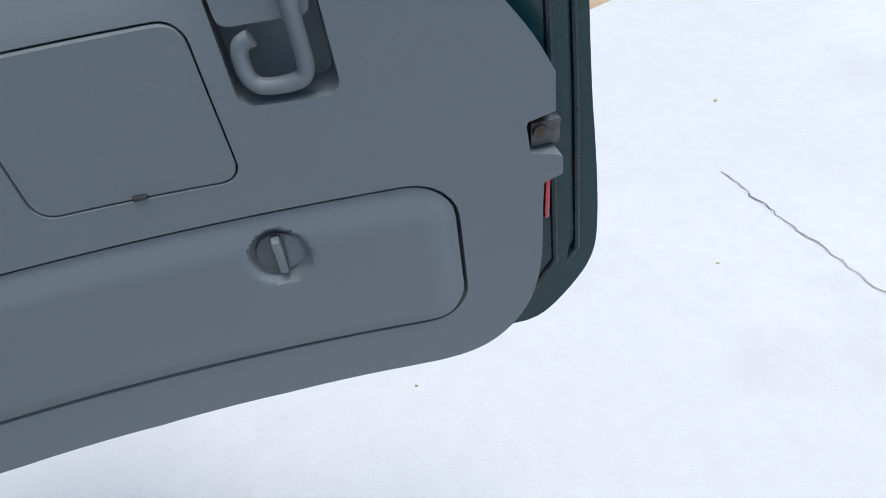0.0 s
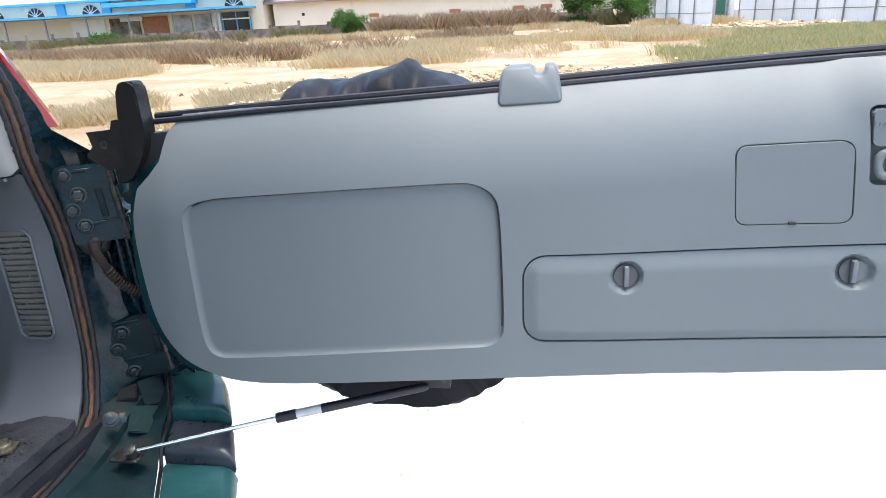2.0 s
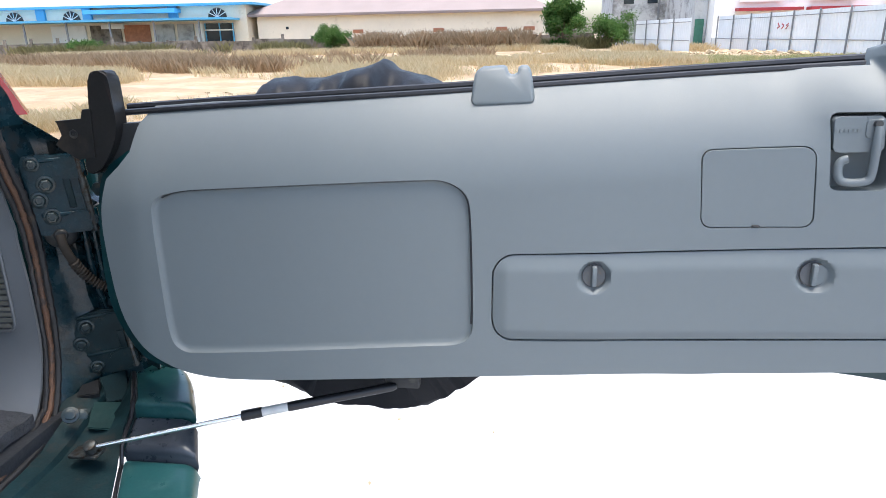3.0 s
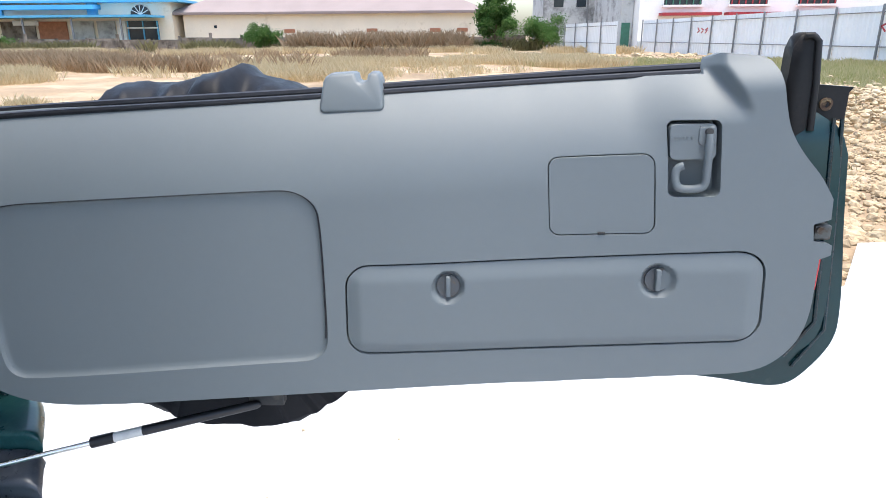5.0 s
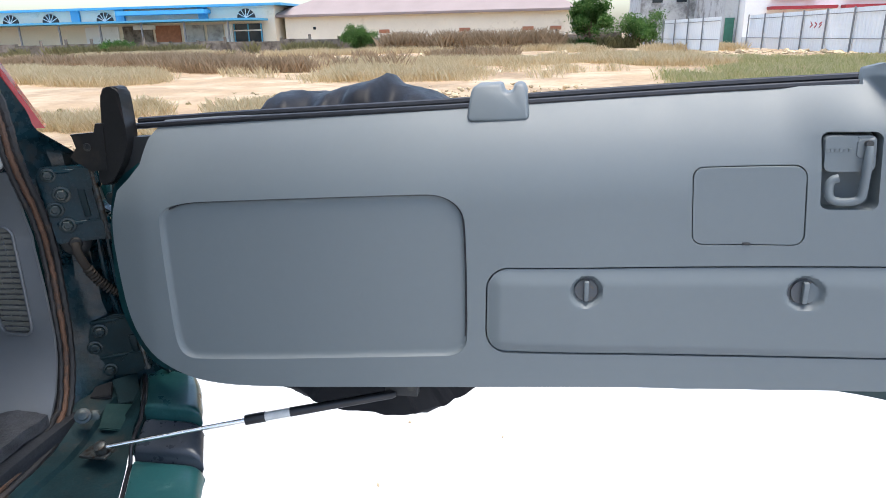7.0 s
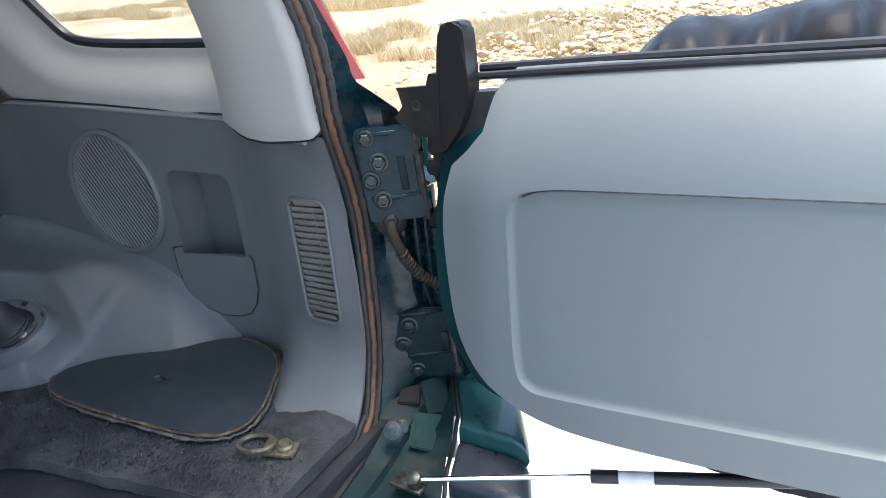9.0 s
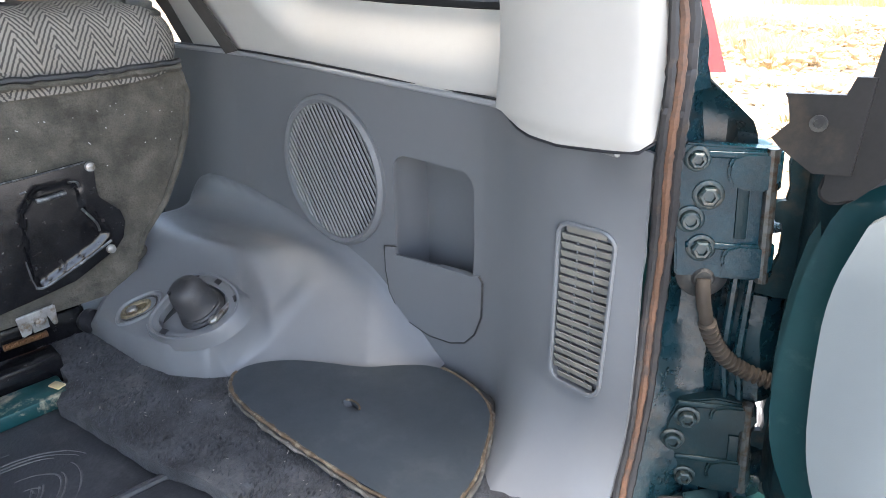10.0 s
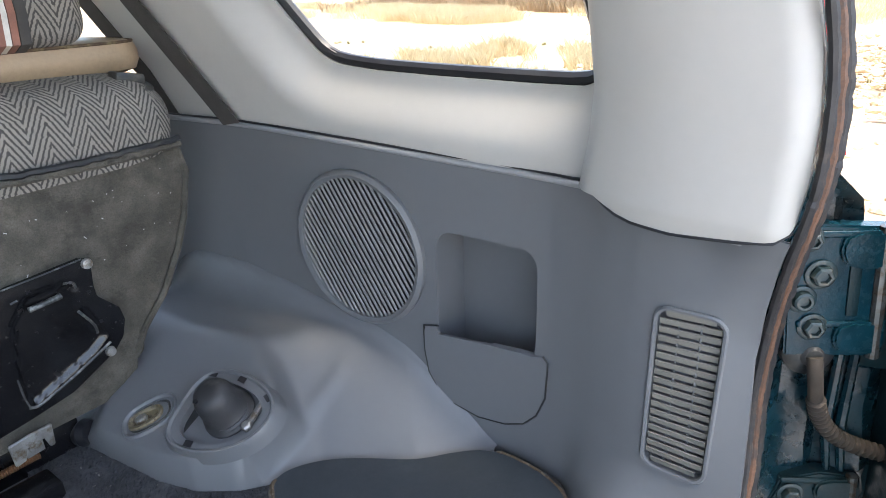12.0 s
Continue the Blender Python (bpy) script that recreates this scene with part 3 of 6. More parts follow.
def blue_building():
    h = thing("long_building", (-46, 78, 0), "cream building with blue sheet roofs and fan windows", "building")
    block("wall", -75, -31.8, 74, 90, -0.1, 5.0, CREAM, h)
    block("roof", -76, -30.5, 73, 91, 5.0, 5.25, ROOF_BLUE, h)
    block("canopy", -76, -32.6, 69.5, 73.95, 3.4, 3.62, ROOF_BLUE, h)
    block("porch_roof", -50.6, -39.5, 72.4, 73.9, 4.3, 4.75, ROOF_BLUE, h)
    for x in (-66, -60.5, -53.2, -35.2):
        f = bmesh.new()
        arc = [(x + 1.1 * math.cos(math.pi * k / 12), 3.75 + 1.0 * math.sin(math.pi * k / 12)) for k in range(13)]
        add_prism(f, arc, lambda a, b, d: Vector((a, d, b)), 73.9, 74.02)
        w = part("fan_window", f, DARK_PANE, h, smooth=False)
        for k in range(1, 6):
            bm = bmesh.new()
            a = math.pi * k / 6
            add_tube(bm, [(x, 73.86, 3.75), (x + 1.1 * math.cos(a), 73.86, 3.75 + math.sin(a))], 0.05, 5)
            part("glazing_bar", bm, WHITE_WALL, w)
    for x in (-57.5, -51.6, -41.0):
        block("pilaster", x, x + 1.1, 73.7, 74.0, 3.6, 5.0, ROOF_BLUE, h)
    for x in np.arange(-72, -33, 5.2):
        block("post", x, x + 0.16, 69.8, 69.96, 0, 3.4, POST, h)
    for x0, x1, m in ((-56, -51.6, WHITE_WALL), (-51, -47.2, OLD_WALL), (-46.8, -43.6, BRICK), (-43.0, -40.6, GREY_WALL), (-40.2, -38.2, GREY_WALL), (-38.0, -37.0, WHITE_WALL), (-36.8, -33.4, DARK_PANE)):
        block("shutter" if m is not DARK_PANE else "door_pane", x0, x1, 73.8, 73.97, 0.3, 3.1, m, h)
    block("sign_board", -49.4, -46.6, 73.5, 73.7, 2.7, 3.2, WHITE_WALL, h)
    for x in (-36.8, -35.1, -33.5):
        block("door_frame", x, x + 0.14, 73.7, 73.78, 0.3, 3.1, ROOF_BLUE, h)
    block("door_frame", -36.8, -33.4, 73.68, 73.76, 2.3, 2.45, WHITE_WALL, h)


def boundary_wall():
    w = thing("boundary_wall", (-20, 64, 0), "low stained concrete boundary wall with posts", "wall")
    rnd = random.Random(3)
    for k, x in enumerate(np.arange(-72, 6, 3.0)):
        top = 1.25 + rnd.uniform(-0.12, 0.12)
        block("wall_panel", x, x + 2.96, 64, 64.2, -0.1, top, OLD_WALL, w)
        block("post", x - 0.12, x + 0.12, 63.8, 63.98, -0.1, top + rnd.choice((0.1, 0.15, 0.5)), OLD_WALL, w)


def white_house():
    h = thing("house", (24, 66, 0), "white house with red window bars and awnings", "building")
    block("wall", 16.4, 44, 64, 78, -0.1, 10, WHITE_WALL, h)
    for x in (18.6, 24.6, 30.8):
        block("awning", x - 0.4, x + 5.0, 62.9, 63.98, 2.95, 3.2, RED_PAINT, h)
        for z0 in (3.9, 7.2):
            w = block("window", x, x + 3.4, 63.9, 64.03, z0, z0 + 1.9, DARK_PANE, h)
            for k in range(6):
                block("window_bar", x + 0.1 + k * 0.62, x + 0.2 + k * 0.62, 63.8, 63.88, z0, z0 + 1.9, GREEN_FRAME if x < 20 else RED_PAINT, w)
            block("window_sill", x - 0.2, x + 3.6, 63.6, 63.88, z0 - 0.2, z0 - 0.02, WHITE_WALL, w)
    block("plinth", 16.4, 44, 63.7, 63.98, -0.1, 0.7, GREY_WALL, h)
    g = thing("apartment_block", (14, 84, 0), "grey rendered building with a green door", "building")
    block("wall", 9.4, 22, 80, 92, -0.1, 8.5, GREY_WALL, g)
    block("wall", 15.2, 16.35, 66, 79.9, -0.1, 7.5, GREY_WALL, g)
    block("door", 15.3, 16.1, 65.9, 65.98, 0, 2.4, GREEN_FRAME, g)
    for x in (10.6, 13.2):
        block("window", x, x + 1.1, 79.9, 80.03, 4.4, 5.8, DARK_PANE, g)
    block("drain_pipe", 14.4, 14.6, 79.8, 79.95, 0, 8.3, POST, g)


def sheet_fence():
    """Ribbed sheets on posts with two rails."""
    f = thing("sheet_fence", (16, 40, 0), "pale blue corrugated metal fence on steel posts", "fence")
    runs = [((8.6, 57.0), (10.3, 45.5), 2.15, 4), ((14.4, 54.5), (17.3, 25.0), 2.35, 10), ((17.3, 25.0), (20.5, 4.0), 2.4, 7)]
    for (ax, ay), (bx, by), h, n in runs:
        a, b = Vector((ax, ay, 0)), Vector((bx, by, 0))
        way = (b - a).normalized()
        out = Vector((-way.y, way.x, 0)) * (1 if (-way.y) < 0 else -1)
        for k in range(n):
            p, q = a.lerp(b, k / n), a.lerp(b, (k + 1) / n)
            p2, q2 = p.lerp(q, 0.005), p.lerp(q, 0.995)
            m = int((q - p).length / 0.16)
            bm = bmesh.new()
            rows = []
            for j in range(m + 1):
                s = p2.lerp(q2, j / m) + out * (0.018 if j % 2 else -0.018)
                rows.append([bm.verts.new(s + Vector((0, 0, z))) for z in (0.03, h)] + [bm.verts.new(s - out * 0.008 + Vector((0, 0, z))) for z in (h, 0.03)])
            for u, v in zip(rows, rows[1:]):
                for j in range(4):
                    bm.faces.new((u[j], u[(j + 1) % 4], v[(j + 1) % 4], v[j]))
            part("sheet", bm, SHEET, f, smooth=False)
            bm = bmesh.new()
            add_box(bm, (p.x + out.x * 0.09, p.y + out.y * 0.09, h / 2 - 0.05), (0.075, 0.075, h + 0.22))
            part("post", bm, POST, f, smooth=False)
        for z in (0.75, h - 0.25):
            bm = bmesh.new()
            add_tube(bm, [a + out * 0.06 + Vector((0, 0, z)), b + out * 0.06 + Vector((0, 0, z))], 0.022, 6)
            part("rail", bm, POST, f)
    rnd = random.Random(8)
    for k in range(5):
        bm = bmesh.new()
        y = 44 - k * 0.55 if k < 3 else 27.5 - (k - 3) * 0.5
        x = 15.35 + (44 - y) * 0.0983
        for z in (1.45, 1.6):
            add_box(bm, (x - 0.2, y, z), (0.02, 0.4, 0.07), turn=Matrix.Rotation(rnd.uniform(-0.6, 0.6), 3, "X"))
        part("red_mark", bm, RED_PAINT, f, smooth=False)


def leafy(name, at, height, wide, label, category, seed, leaves, size):
    """A tapered trunk with limbs and many small leaves in clumps."""
    rnd = random.Random(seed)
    t = thing(name, at, label, category)
    base = Vector(at)
    bm = bmesh.new()
    add_tube(bm, [base + Vector((0, 0, -0.1)), base + Vector((0.05, 0, height * 0.3)), base + Vector((0.15, 0.1, height * 0.6))], [0.05 * height * 0.5, 0.035 * height * 0.5, 0.02 * height * 0.5], 7)
    tips = []
    for k in range(9):
        a = k * 2.4 + rnd.random()
        end = base + Vector((math.cos(a) * wide * rnd.uniform(0.2, 0.42), math.sin(a) * wide * rnd.uniform(0.2, 0.42), height * rnd.uniform(0.3, 0.95)))
        add_tube(bm, [base + Vector((0.03, 0, height * rnd.uniform(0.12, 0.4))), base.lerp(end, 0.6) + Vector((0, 0, 0.05 * height)), end], [0.02 * height * 0.5, 0.012 * height * 0.5, 0.006], 5)
        tips.append(end)
    part("trunk", bm, BARK, t)
    verts, faces = [], []
    clumps = [(p + base + Vector((0, 0, height * 0.55))) / 2 + Vector((rnd.gauss(0, 0.16 * wide), rnd.gauss(0, 0.16 * wide), rnd.gauss(0, 0.14 * height))) for p in tips for _ in range(6)]
    for _ in range(leaves):
        c = rnd.choice(clumps)
        p = c + Vector((rnd.gauss(0, 1), rnd.gauss(0, 1), rnd.gauss(0, 0.8))) * wide * 0.062
        if p.z < 0.1:
            continue
        u = Vector((rnd.gauss(0, 1), rnd.gauss(0, 1), rnd.gauss(0, 1))).normalized() * size * rnd.uniform(0.6, 1.2)
        v = u.orthogonal().normalized() * size * 0.5
        k = len(verts)
        verts += [p - u, p + v, p + u, p - v]
        faces += [(k, k + 1, k + 2), (k, k + 2, k + 3)]
    raw("crown", verts, faces, LEAF, t)


ground()
concrete()
hall()
blue_building()
boundary_wall()
white_house()
sheet_fence()
leafy("tree", (2.9, 60, 0), 5.6, 4.2, "leafy green tree beside the hall", "tree", 1, 15000, 0.13)
leafy("bush", (-18.2, 61, 0), 2.3, 3.4, "round green bush before the boundary wall", "bush", 2, 6500, 0.09)
leafy("bush", (7.2, 61, 0), 2.6, 4.5, "low green bush beside the metal fence", "bush", 4, 6500, 0.10)
leafy("bush", (-44, 61.5, 0), 1.5, 3.0, "low green bush before the boundary wall", "bush", 6, 3000, 0.09)
rubble()
grass()

# ---------------------------------------------------------------- the open rear door
SLOPE = 0.062


def door_y(x, z):
    return 0.695 - 0.4 * max(0.0, x + 0.02) ** 2 + 0.12 * (z - 0.95)


def on_door(x, w, d):
    """A place on the door: x along it, w up it, d out of its inner face."""
    z = w + SLOPE * x
    return Vector((x, door_y(x, z) - d, z))


def tower(x, w):
    """How far the block at the latch end stands out: its near side is a steep face that narrows to a point at its foot."""
    start = 0.314 - 0.034 * np.clip((w - 1.168) / 0.055, 0, 1)
    return ease((x - start) / (0.016 + 0.004 * np.clip((w - 1.168) / 0.055, 0, 1)))


def panel_depth(x, w):
    """The panel rolls back towards its top edge, but for the tower at the latch end."""
    near = ease((x - 0.18) / 0.10)
    soft = np.clip((w - 1.07) / 0.185, 0, 1) ** 2 * 0.105
    late = np.clip((w - 1.150) / 0.105, 0, 1) ** 1.6 * 0.105
    roll = (soft + near * (late - soft)) * (1 - tower(x, w))
    cap = ease((w - 1.19) / 0.06) * 0.03 * tower(x, w)
    left = ease((-0.77 - x) / 0.09) * 0.012
    return -roll - cap - left


def shear(outline, rise, lean, cx, cw):
    return [(x + lean * (w - cw), w + rise * (x - cx)) for x, w in outline]


def bowed(outline):
    """The long lid bends with the door's bow."""
    return [(x, w + (0.075 if x < 0.03 else 0.19 - 0.085 * (w - 0.84) / 0.135) * (x - 0.03) ** 2) for x, w in outline]


def dense_line(line, step=0.02):
    out = [line[0]]
    for (ax, aw), (bx, bw) in zip(line, line[1:]):
        n = max(1, int(math.hypot(bx - ax, bw - aw) / step))
        out += [(ax + (bx - ax) * j / n, aw + (bw - aw) * j / n) for j in range(1, n + 1)]
    return out


def dense(outline, step=0.03):
    out = []
    for k in range(len(outline)):
        (ax, aw), (bx, bw) = outline[k - 1], outline[k]
        n = max(1, int(math.hypot(bx - ax, bw - aw) / step))
        out += [(ax + (bx - ax) * j / n, aw + (bw - aw) * j / n) for j in range(1, n + 1)]
    return out


PANEL = [(-0.768, 1.226), (-0.791, 1.197), (-0.795, 1.158), (-0.813, 1.137), (-0.834, 1.119), (-0.847, 1.06), (-0.841, 0.986), (-0.829, 0.909), (-0.803, 0.859),
         (-0.761, 0.821), (-0.698, 0.794), (-0.599, 0.785), (-0.35, 0.787), (-0.1, 0.789), (0.08, 0.790), (0.194, 0.797), (0.30, 0.8085), (0.340, 0.814), (0.372, 0.828), (0.399, 0.860), (0.412, 0.900),
         (0.414, 0.960), (0.415, 0.977), (0.427, 0.983), (0.427, 0.997), (0.407, 1.000), (0.405, 1.022), (0.423, 1.029), (0.423, 1.055), (0.409, 1.083),
         (0.387, 1.111), (0.371, 1.139), (0.364, 1.167), (0.357, 1.212), (0.350, 1.226), (0.338, 1.233), (0.296, 1.239), (0.286, 1.232), (0.280, 1.212), (0.1, 1.213), (-0.3, 1.216), (-0.6, 1.221)]
PANEL = PANEL[:4] + soften(PANEL[4:13], 2, False) + PANEL[13:16] + soften(PANEL[16:22], 2, False) + PANEL[22:28] + soften(PANEL[28:34], 2, False) + PANEL[34:]
LID = bowed(dense(rrect(-0.216, 0.358, 0.8405, 0.9755, 0.034)))
HATCH = shear(rrect(0.074, 0.2165, 1.0065, 1.1155, 0.015), 0.0, -0.05, 0.14, 1.06)
WELL = shear(rrect(0.2295, 0.294, 1.0565, 1.157, 0.010), 0.0, -0.045, 0.26, 1.107)
RECESS = [(-0.694, 0.832), (-0.30, 0.839), (-0.266, 0.839), (-0.245, 0.853), (-0.243, 0.885), (-0.247, 1.04), (-0.254, 1.072), (-0.284, 1.092), (-0.33, 1.094), (-0.65, 1.097), (-0.711, 1.097), (-0.748, 1.088), (-0.753, 1.060), (-0.746, 0.95), (-0.740, 0.866), (-0.727, 0.840)]
STEEL = [(-0.868, 1.13), (-0.882, 1.0), (-0.870, 0.87), (-0.805, 0.80), (-0.72, 0.782), (-0.5, 0.778), (0.1, 0.780), (0.30, 0.796), (0.342, 0.803), (0.385, 0.812), (0.425, 0.838), (0.446, 0.872), (0.445, 1.0), (0.441, 1.155), (0.37, 1.165), (0.3, 1.17), (-0.3, 1.18), (-0.75, 1.19), (-0.79, 1.18), (-0.82, 1.15)]


def rear_door():
    door = thing("rear_door", (-0.2, 0.72, 0.78), "open side-hinged rear door with moulded grey inner trim", "vehicle door")
    steps = [(LID, -0.014, 0), (HATCH, -0.010, 0), (WELL, -0.030, 0), (soften(RECESS, 2), -0.0040, -0.0025), (soften(RECESS, 2), -0.0025, 0.008)]
    part("trim_panel", relief(PANEL, on_door, 0.003, panel_depth, steps, rim=0.014), TRIM, door, "moulded blue-grey plastic trim panel")

    # lid of the tool pocket, with two turn knobs
    lid_line = inset(LID, 0.0027)
    knobs = [(-0.066, 0.9400), (0.226, 0.9415)]
    discs = [[(x + 0.0245 * math.cos(k * math.pi / 12), w + 0.0245 * math.sin(k * math.pi / 12)) for k in range(24)] for x, w in knobs]

    def crown(x, w):
        return 0.006 * ease((0.9755 + 0.1 * (x - 0.03) ** 2 - w) / 0.03) * ease((w - 0.838 - 0.15 * (x - 0.03) ** 2) / 0.02) * ease((0.362 - x) / 0.03) * ease((x + 0.220) / 0.03)

    lid = part("pocket_lid", relief(lid_line, on_door, 0.003, lambda x, w: crown(x, w) - 0.002, [(d, -0.009, 0.006) for d in discs], rim=0.008), TRIM, door, "long plastic lid with rounded ends")
    for x, w in knobs:
        bm = bmesh.new()
        c, out = on_door(x, w, -0.006), Vector((0, -1, 0.1)).normalized()
        add_lathe(bm, [(0.0005, 0.002), (0.0165, 0.002), (0.0175, 0.004), (0.0175, 0.0), (0.0215, 0.0), (0.0215, -0.004)], c, out, 28, False)
        knob = part("knob", bm, KNOB, lid, "round slotted turn knob")
        bm = bmesh.new()
        add_box(bm, c + out * 0.006, (0.0070, 0.010, 0.031), 0.002)
        ORIGIN[knob.name] = ORIGIN[door.name]
        part("grip", bm, TRIM, lid)
    # dark tube stands in for shade on the sunken field's upper and inner edge
    bm = bmesh.new()
    seam = soften([(-0.247, 0.872), (-0.2455, 0.90), (-0.249, 1.04), (-0.256, 1.072), (-0.286, 1.092), (-0.33, 1.094), (-0.65, 1.097), (-0.71, 1.0965), (-0.733, 1.088)], 2, False)
    add_tube(bm, [on_door(x, w, panel_depth(x, w) - 0.0012) for x, w in dense_line(seam)], 0.0013, 6)
    part("panel_seam", bm, RUBBER, door)
    # flat cover above the lid
    cover = part("access_cover", relief(inset(HATCH, 0.0016), on_door, 0.006, lambda x, w: 0 * x - 0.001, rim=0.006), TRIM, door)
    bm = bmesh.new()
    add_box(bm, on_door(0.148, 1.009, 0.0004), (0.010, 0.004, 0.003), 0.0008)
    part("pry_slot", bm, BLACK, cover)
    # crank holder: an upper cover with a keyhole boss, and the hook-shaped crank below it
    holder = part("holder_cover", relief(shear(rrect(0.2325, 0.2885, 1.106, 1.1520, 0.007), 0, -0.045, 0.26, 1.107), on_door, 0.004, lambda x, w: 0 * x - 0.003, [(rrect(0.2655, 0.2855, 1.124, 1.148, 0.005), 0.0022, 0)], rim=0.02), TRIM, door)
    bm = bmesh.new()
    add_lathe(bm, [(0.0045, 0.006), (0.0045, -0.001)], on_door(0.2765, 1.142, 0.0), (0, -1, 0.1), 14)
    part("keyhole", bm, BLACK, holder)
    for k in range(6):
        bm = bmesh.new()
        add_box(bm, on_door(0.2335 + k * 0.0050, 1.134, -0.0026), (0.0034, 0.0012, 0.004))
        part("embossed_bar", bm, TRIM, holder, smooth=False)
    line = [(0.2765, 1.140, 0.006), (0.2765, 1.119, 0.006), (0.2775, 1.094, 0.001), (0.2785, 1.078, -0.003), (0.2765, 1.0695, -0.004), (0.269, 1.0665, -0.004), (0.254, 1.0660, -0.004), (0.245, 1.0685, -0.004), (0.241, 1.076, -0.004), (0.2405, 1.089, -0.004), (0.2435, 1.0955, -0.004), (0.2505, 1.0975, -0.004)]
    bm = bmesh.new()
    path = [on_door(*p) for p in soften(line, 2, False)]
    add_tube(bm, path, [min(0.0056, 0.004 + 0.0003 * k) for k in range(len(path))], 14)
    part("crank_hook", bm, TRIM, door, "hook-shaped grey crank")
    # stop bracket on the top edge
    bm = bmesh.new()
    shape = [(-0.246, 1.190), (-0.2515, 1.1935), (-0.2535, 1.199), (-0.2490, 1.234), (-0.2455, 1.2405), (-0.238, 1.2445), (-0.206, 1.2440), (-0.2015, 1.2415), (-0.1985, 1.2325), (-0.1945, 1.2300), (-0.1890, 1.2300), (-0.1850, 1.2320), (-0.1835, 1.2395), (-0.179, 1.2425), (-0.172, 1.2420), (-0.167, 1.2385), (-0.1635, 1.230), (-0.1580, 1.196), (-0.1590, 1.191), (-0.164, 1.188)]
    rows = [[bm.verts.new(on_door(x, w, d - 0.35 * (w - 1.19))) for x, w in inset(shape, by)] for by, d in ((0.0, -0.085), (0.0, -0.050), (0.0008, -0.0455), (0.0026, -0.0422), (0.0050, -0.0410))]
    for a, b in zip(rows, rows[1:]):
        for k in range(len(shape)):
            bm.faces.new((a[k - 1], a[k], b[k], b[k - 1]))
    bm.faces.new(rows[0]), bm.faces.new(rows[-1])
    part("stop_bracket", bm, TRIM, door, "notched plastic stop on the top edge", sharp=80)
    # steel shell behind the panel
    part("steel_shell", relief(soften(STEEL, 2), on_door, 0.01, lambda x, w: -0.036 - 0.05 * ease((w - 1.125) / 0.1) - 0.014 * ease((-0.8 - x) / 0.06), rim=0.055), PAINT, door, "dark green painted steel shell", sharp=30)
    skin = [(-0.885, 1.12), (-0.897, 1.0), (-0.883, 0.87), (-0.815, 0.785), (-0.72, 0.768), (-0.5, 0.766), (0.1, 0.768), (0.34, 0.760), (0.395, 0.754), (0.428, 0.756), (0.452, 0.776), (0.486, 0.832), (0.488, 0.88), (0.485, 0.94), (0.480, 1.0), (0.474, 1.150), (0.37, 1.16), (-0.3, 1.175), (-0.78, 1.18)]
    part("outer_skin", relief(soften(skin, 2), on_door, 0.01, lambda x, w: -0.092 - 0.01 * ease((w - 1.1) / 0.1), rim=0.012), PAINT, door, "dark green painted outer skin", sharp=30)
    # two painted steel ridges down the latch side
    bm = bmesh.new()
    add_tube(bm, [on_door(x, w, -0.088) for x, w in ((0.436, 0.790), (0.470, 0.850), (0.468, 1.0), (0.463, 1.145))], 0.003, 8)
    part("edge_seal", bm, JAMB, door)
    bm = bmesh.new()
    edge = [(0.402, 0.828), (0.434, 0.880), (0.433, 1.0), (0.430, 1.15)]
    add_tube(bm, [on_door(x, w, -0.036) for x, w in edge], 0.003, 8)
    part("edge_seal", bm, JAMB, door)
    # two rubber lips of the window line
    for d, w, r in ((-0.064, 1.2125, 0.0052), (-0.078, 1.2195, 0.0062)):
        bm = bmesh.new()
        add_tube(bm, [on_door(x, w + 0.004 * ease((-0.2 - x) / 0.5), d) for x in np.linspace(-0.822, 0.305, 40)], r, 8)
        part("window_lip", bm, RUBBER, door)
    # black corner pieces that carry the window's ends
    left = [(-0.860, 1.274), (-0.855, 1.285), (-0.830, 1.285), (-0.823, 1.275), (-0.818, 1.224), (-0.816, 1.205), (-0.821, 1.179), (-0.834, 1.152), (-0.860, 1.122), (-0.884, 1.130), (-0.872, 1.165), (-0.863, 1.205)]
    bm = bmesh.new()
    add_prism(bm, soften(left, 2), lambda x, w, d: on_door(x, w, d + 0.05 * (x + 0.84)), -0.032, -0.062)
    bmesh.ops.bevel(bm, geom=[e for e in bm.edges if abs((e.verts[0].co - e.verts[1].co).y) < 0.02], offset=0.003, segments=3, affect="EDGES")
    part("corner_piece", bm, DUSTY_BLACK, door, "scuffed black corner piece", sharp=80)
    bm = bmesh.new()
    add_prism(bm, [(-0.921, 1.213), (-0.918, 1.209), (-0.912, 1.190), (-0.924, 1.176), (-0.915, 1.168), (-0.886, 1.150), (-0.858, 1.152), (-0.858, 1.228), (-0.872, 1.228), (-0.876, 1.214)], on_door, -0.030, -0.038)
    part("corner_tab", bm, DUSTY_BLACK, door)
    right = [(0.366, 1.150), (0.376, 1.200), (0.378, 1.236), (0.381, 1.251), (0.388, 1.258), (0.403, 1.257), (0.409, 1.249), (0.411, 1.195), (0.409, 1.14), (0.385, 1.12)]
    bm = bmesh.new()
    add_prism(bm, soften(right, 1), on_door, -0.036, -0.06)
    bmesh.ops.bevel(bm, geom=[e for e in bm.edges if abs((e.verts[0].co - e.verts[1].co).y) < 0.02], offset=0.003, segments=3, affect="EDGES")
    add_tube(bm, [on_door(x, w, -0.034) for x, w in ((0.405, 1.135), (0.406, 1.195), (0.4045, 1.246), (0.398, 1.253), (0.389, 1.2535))], 0.0045, 8)
    part("corner_piece", bm, DUSTY_BLACK, door, "scuffed black corner piece", sharp=80)
    bm = bmesh.new()
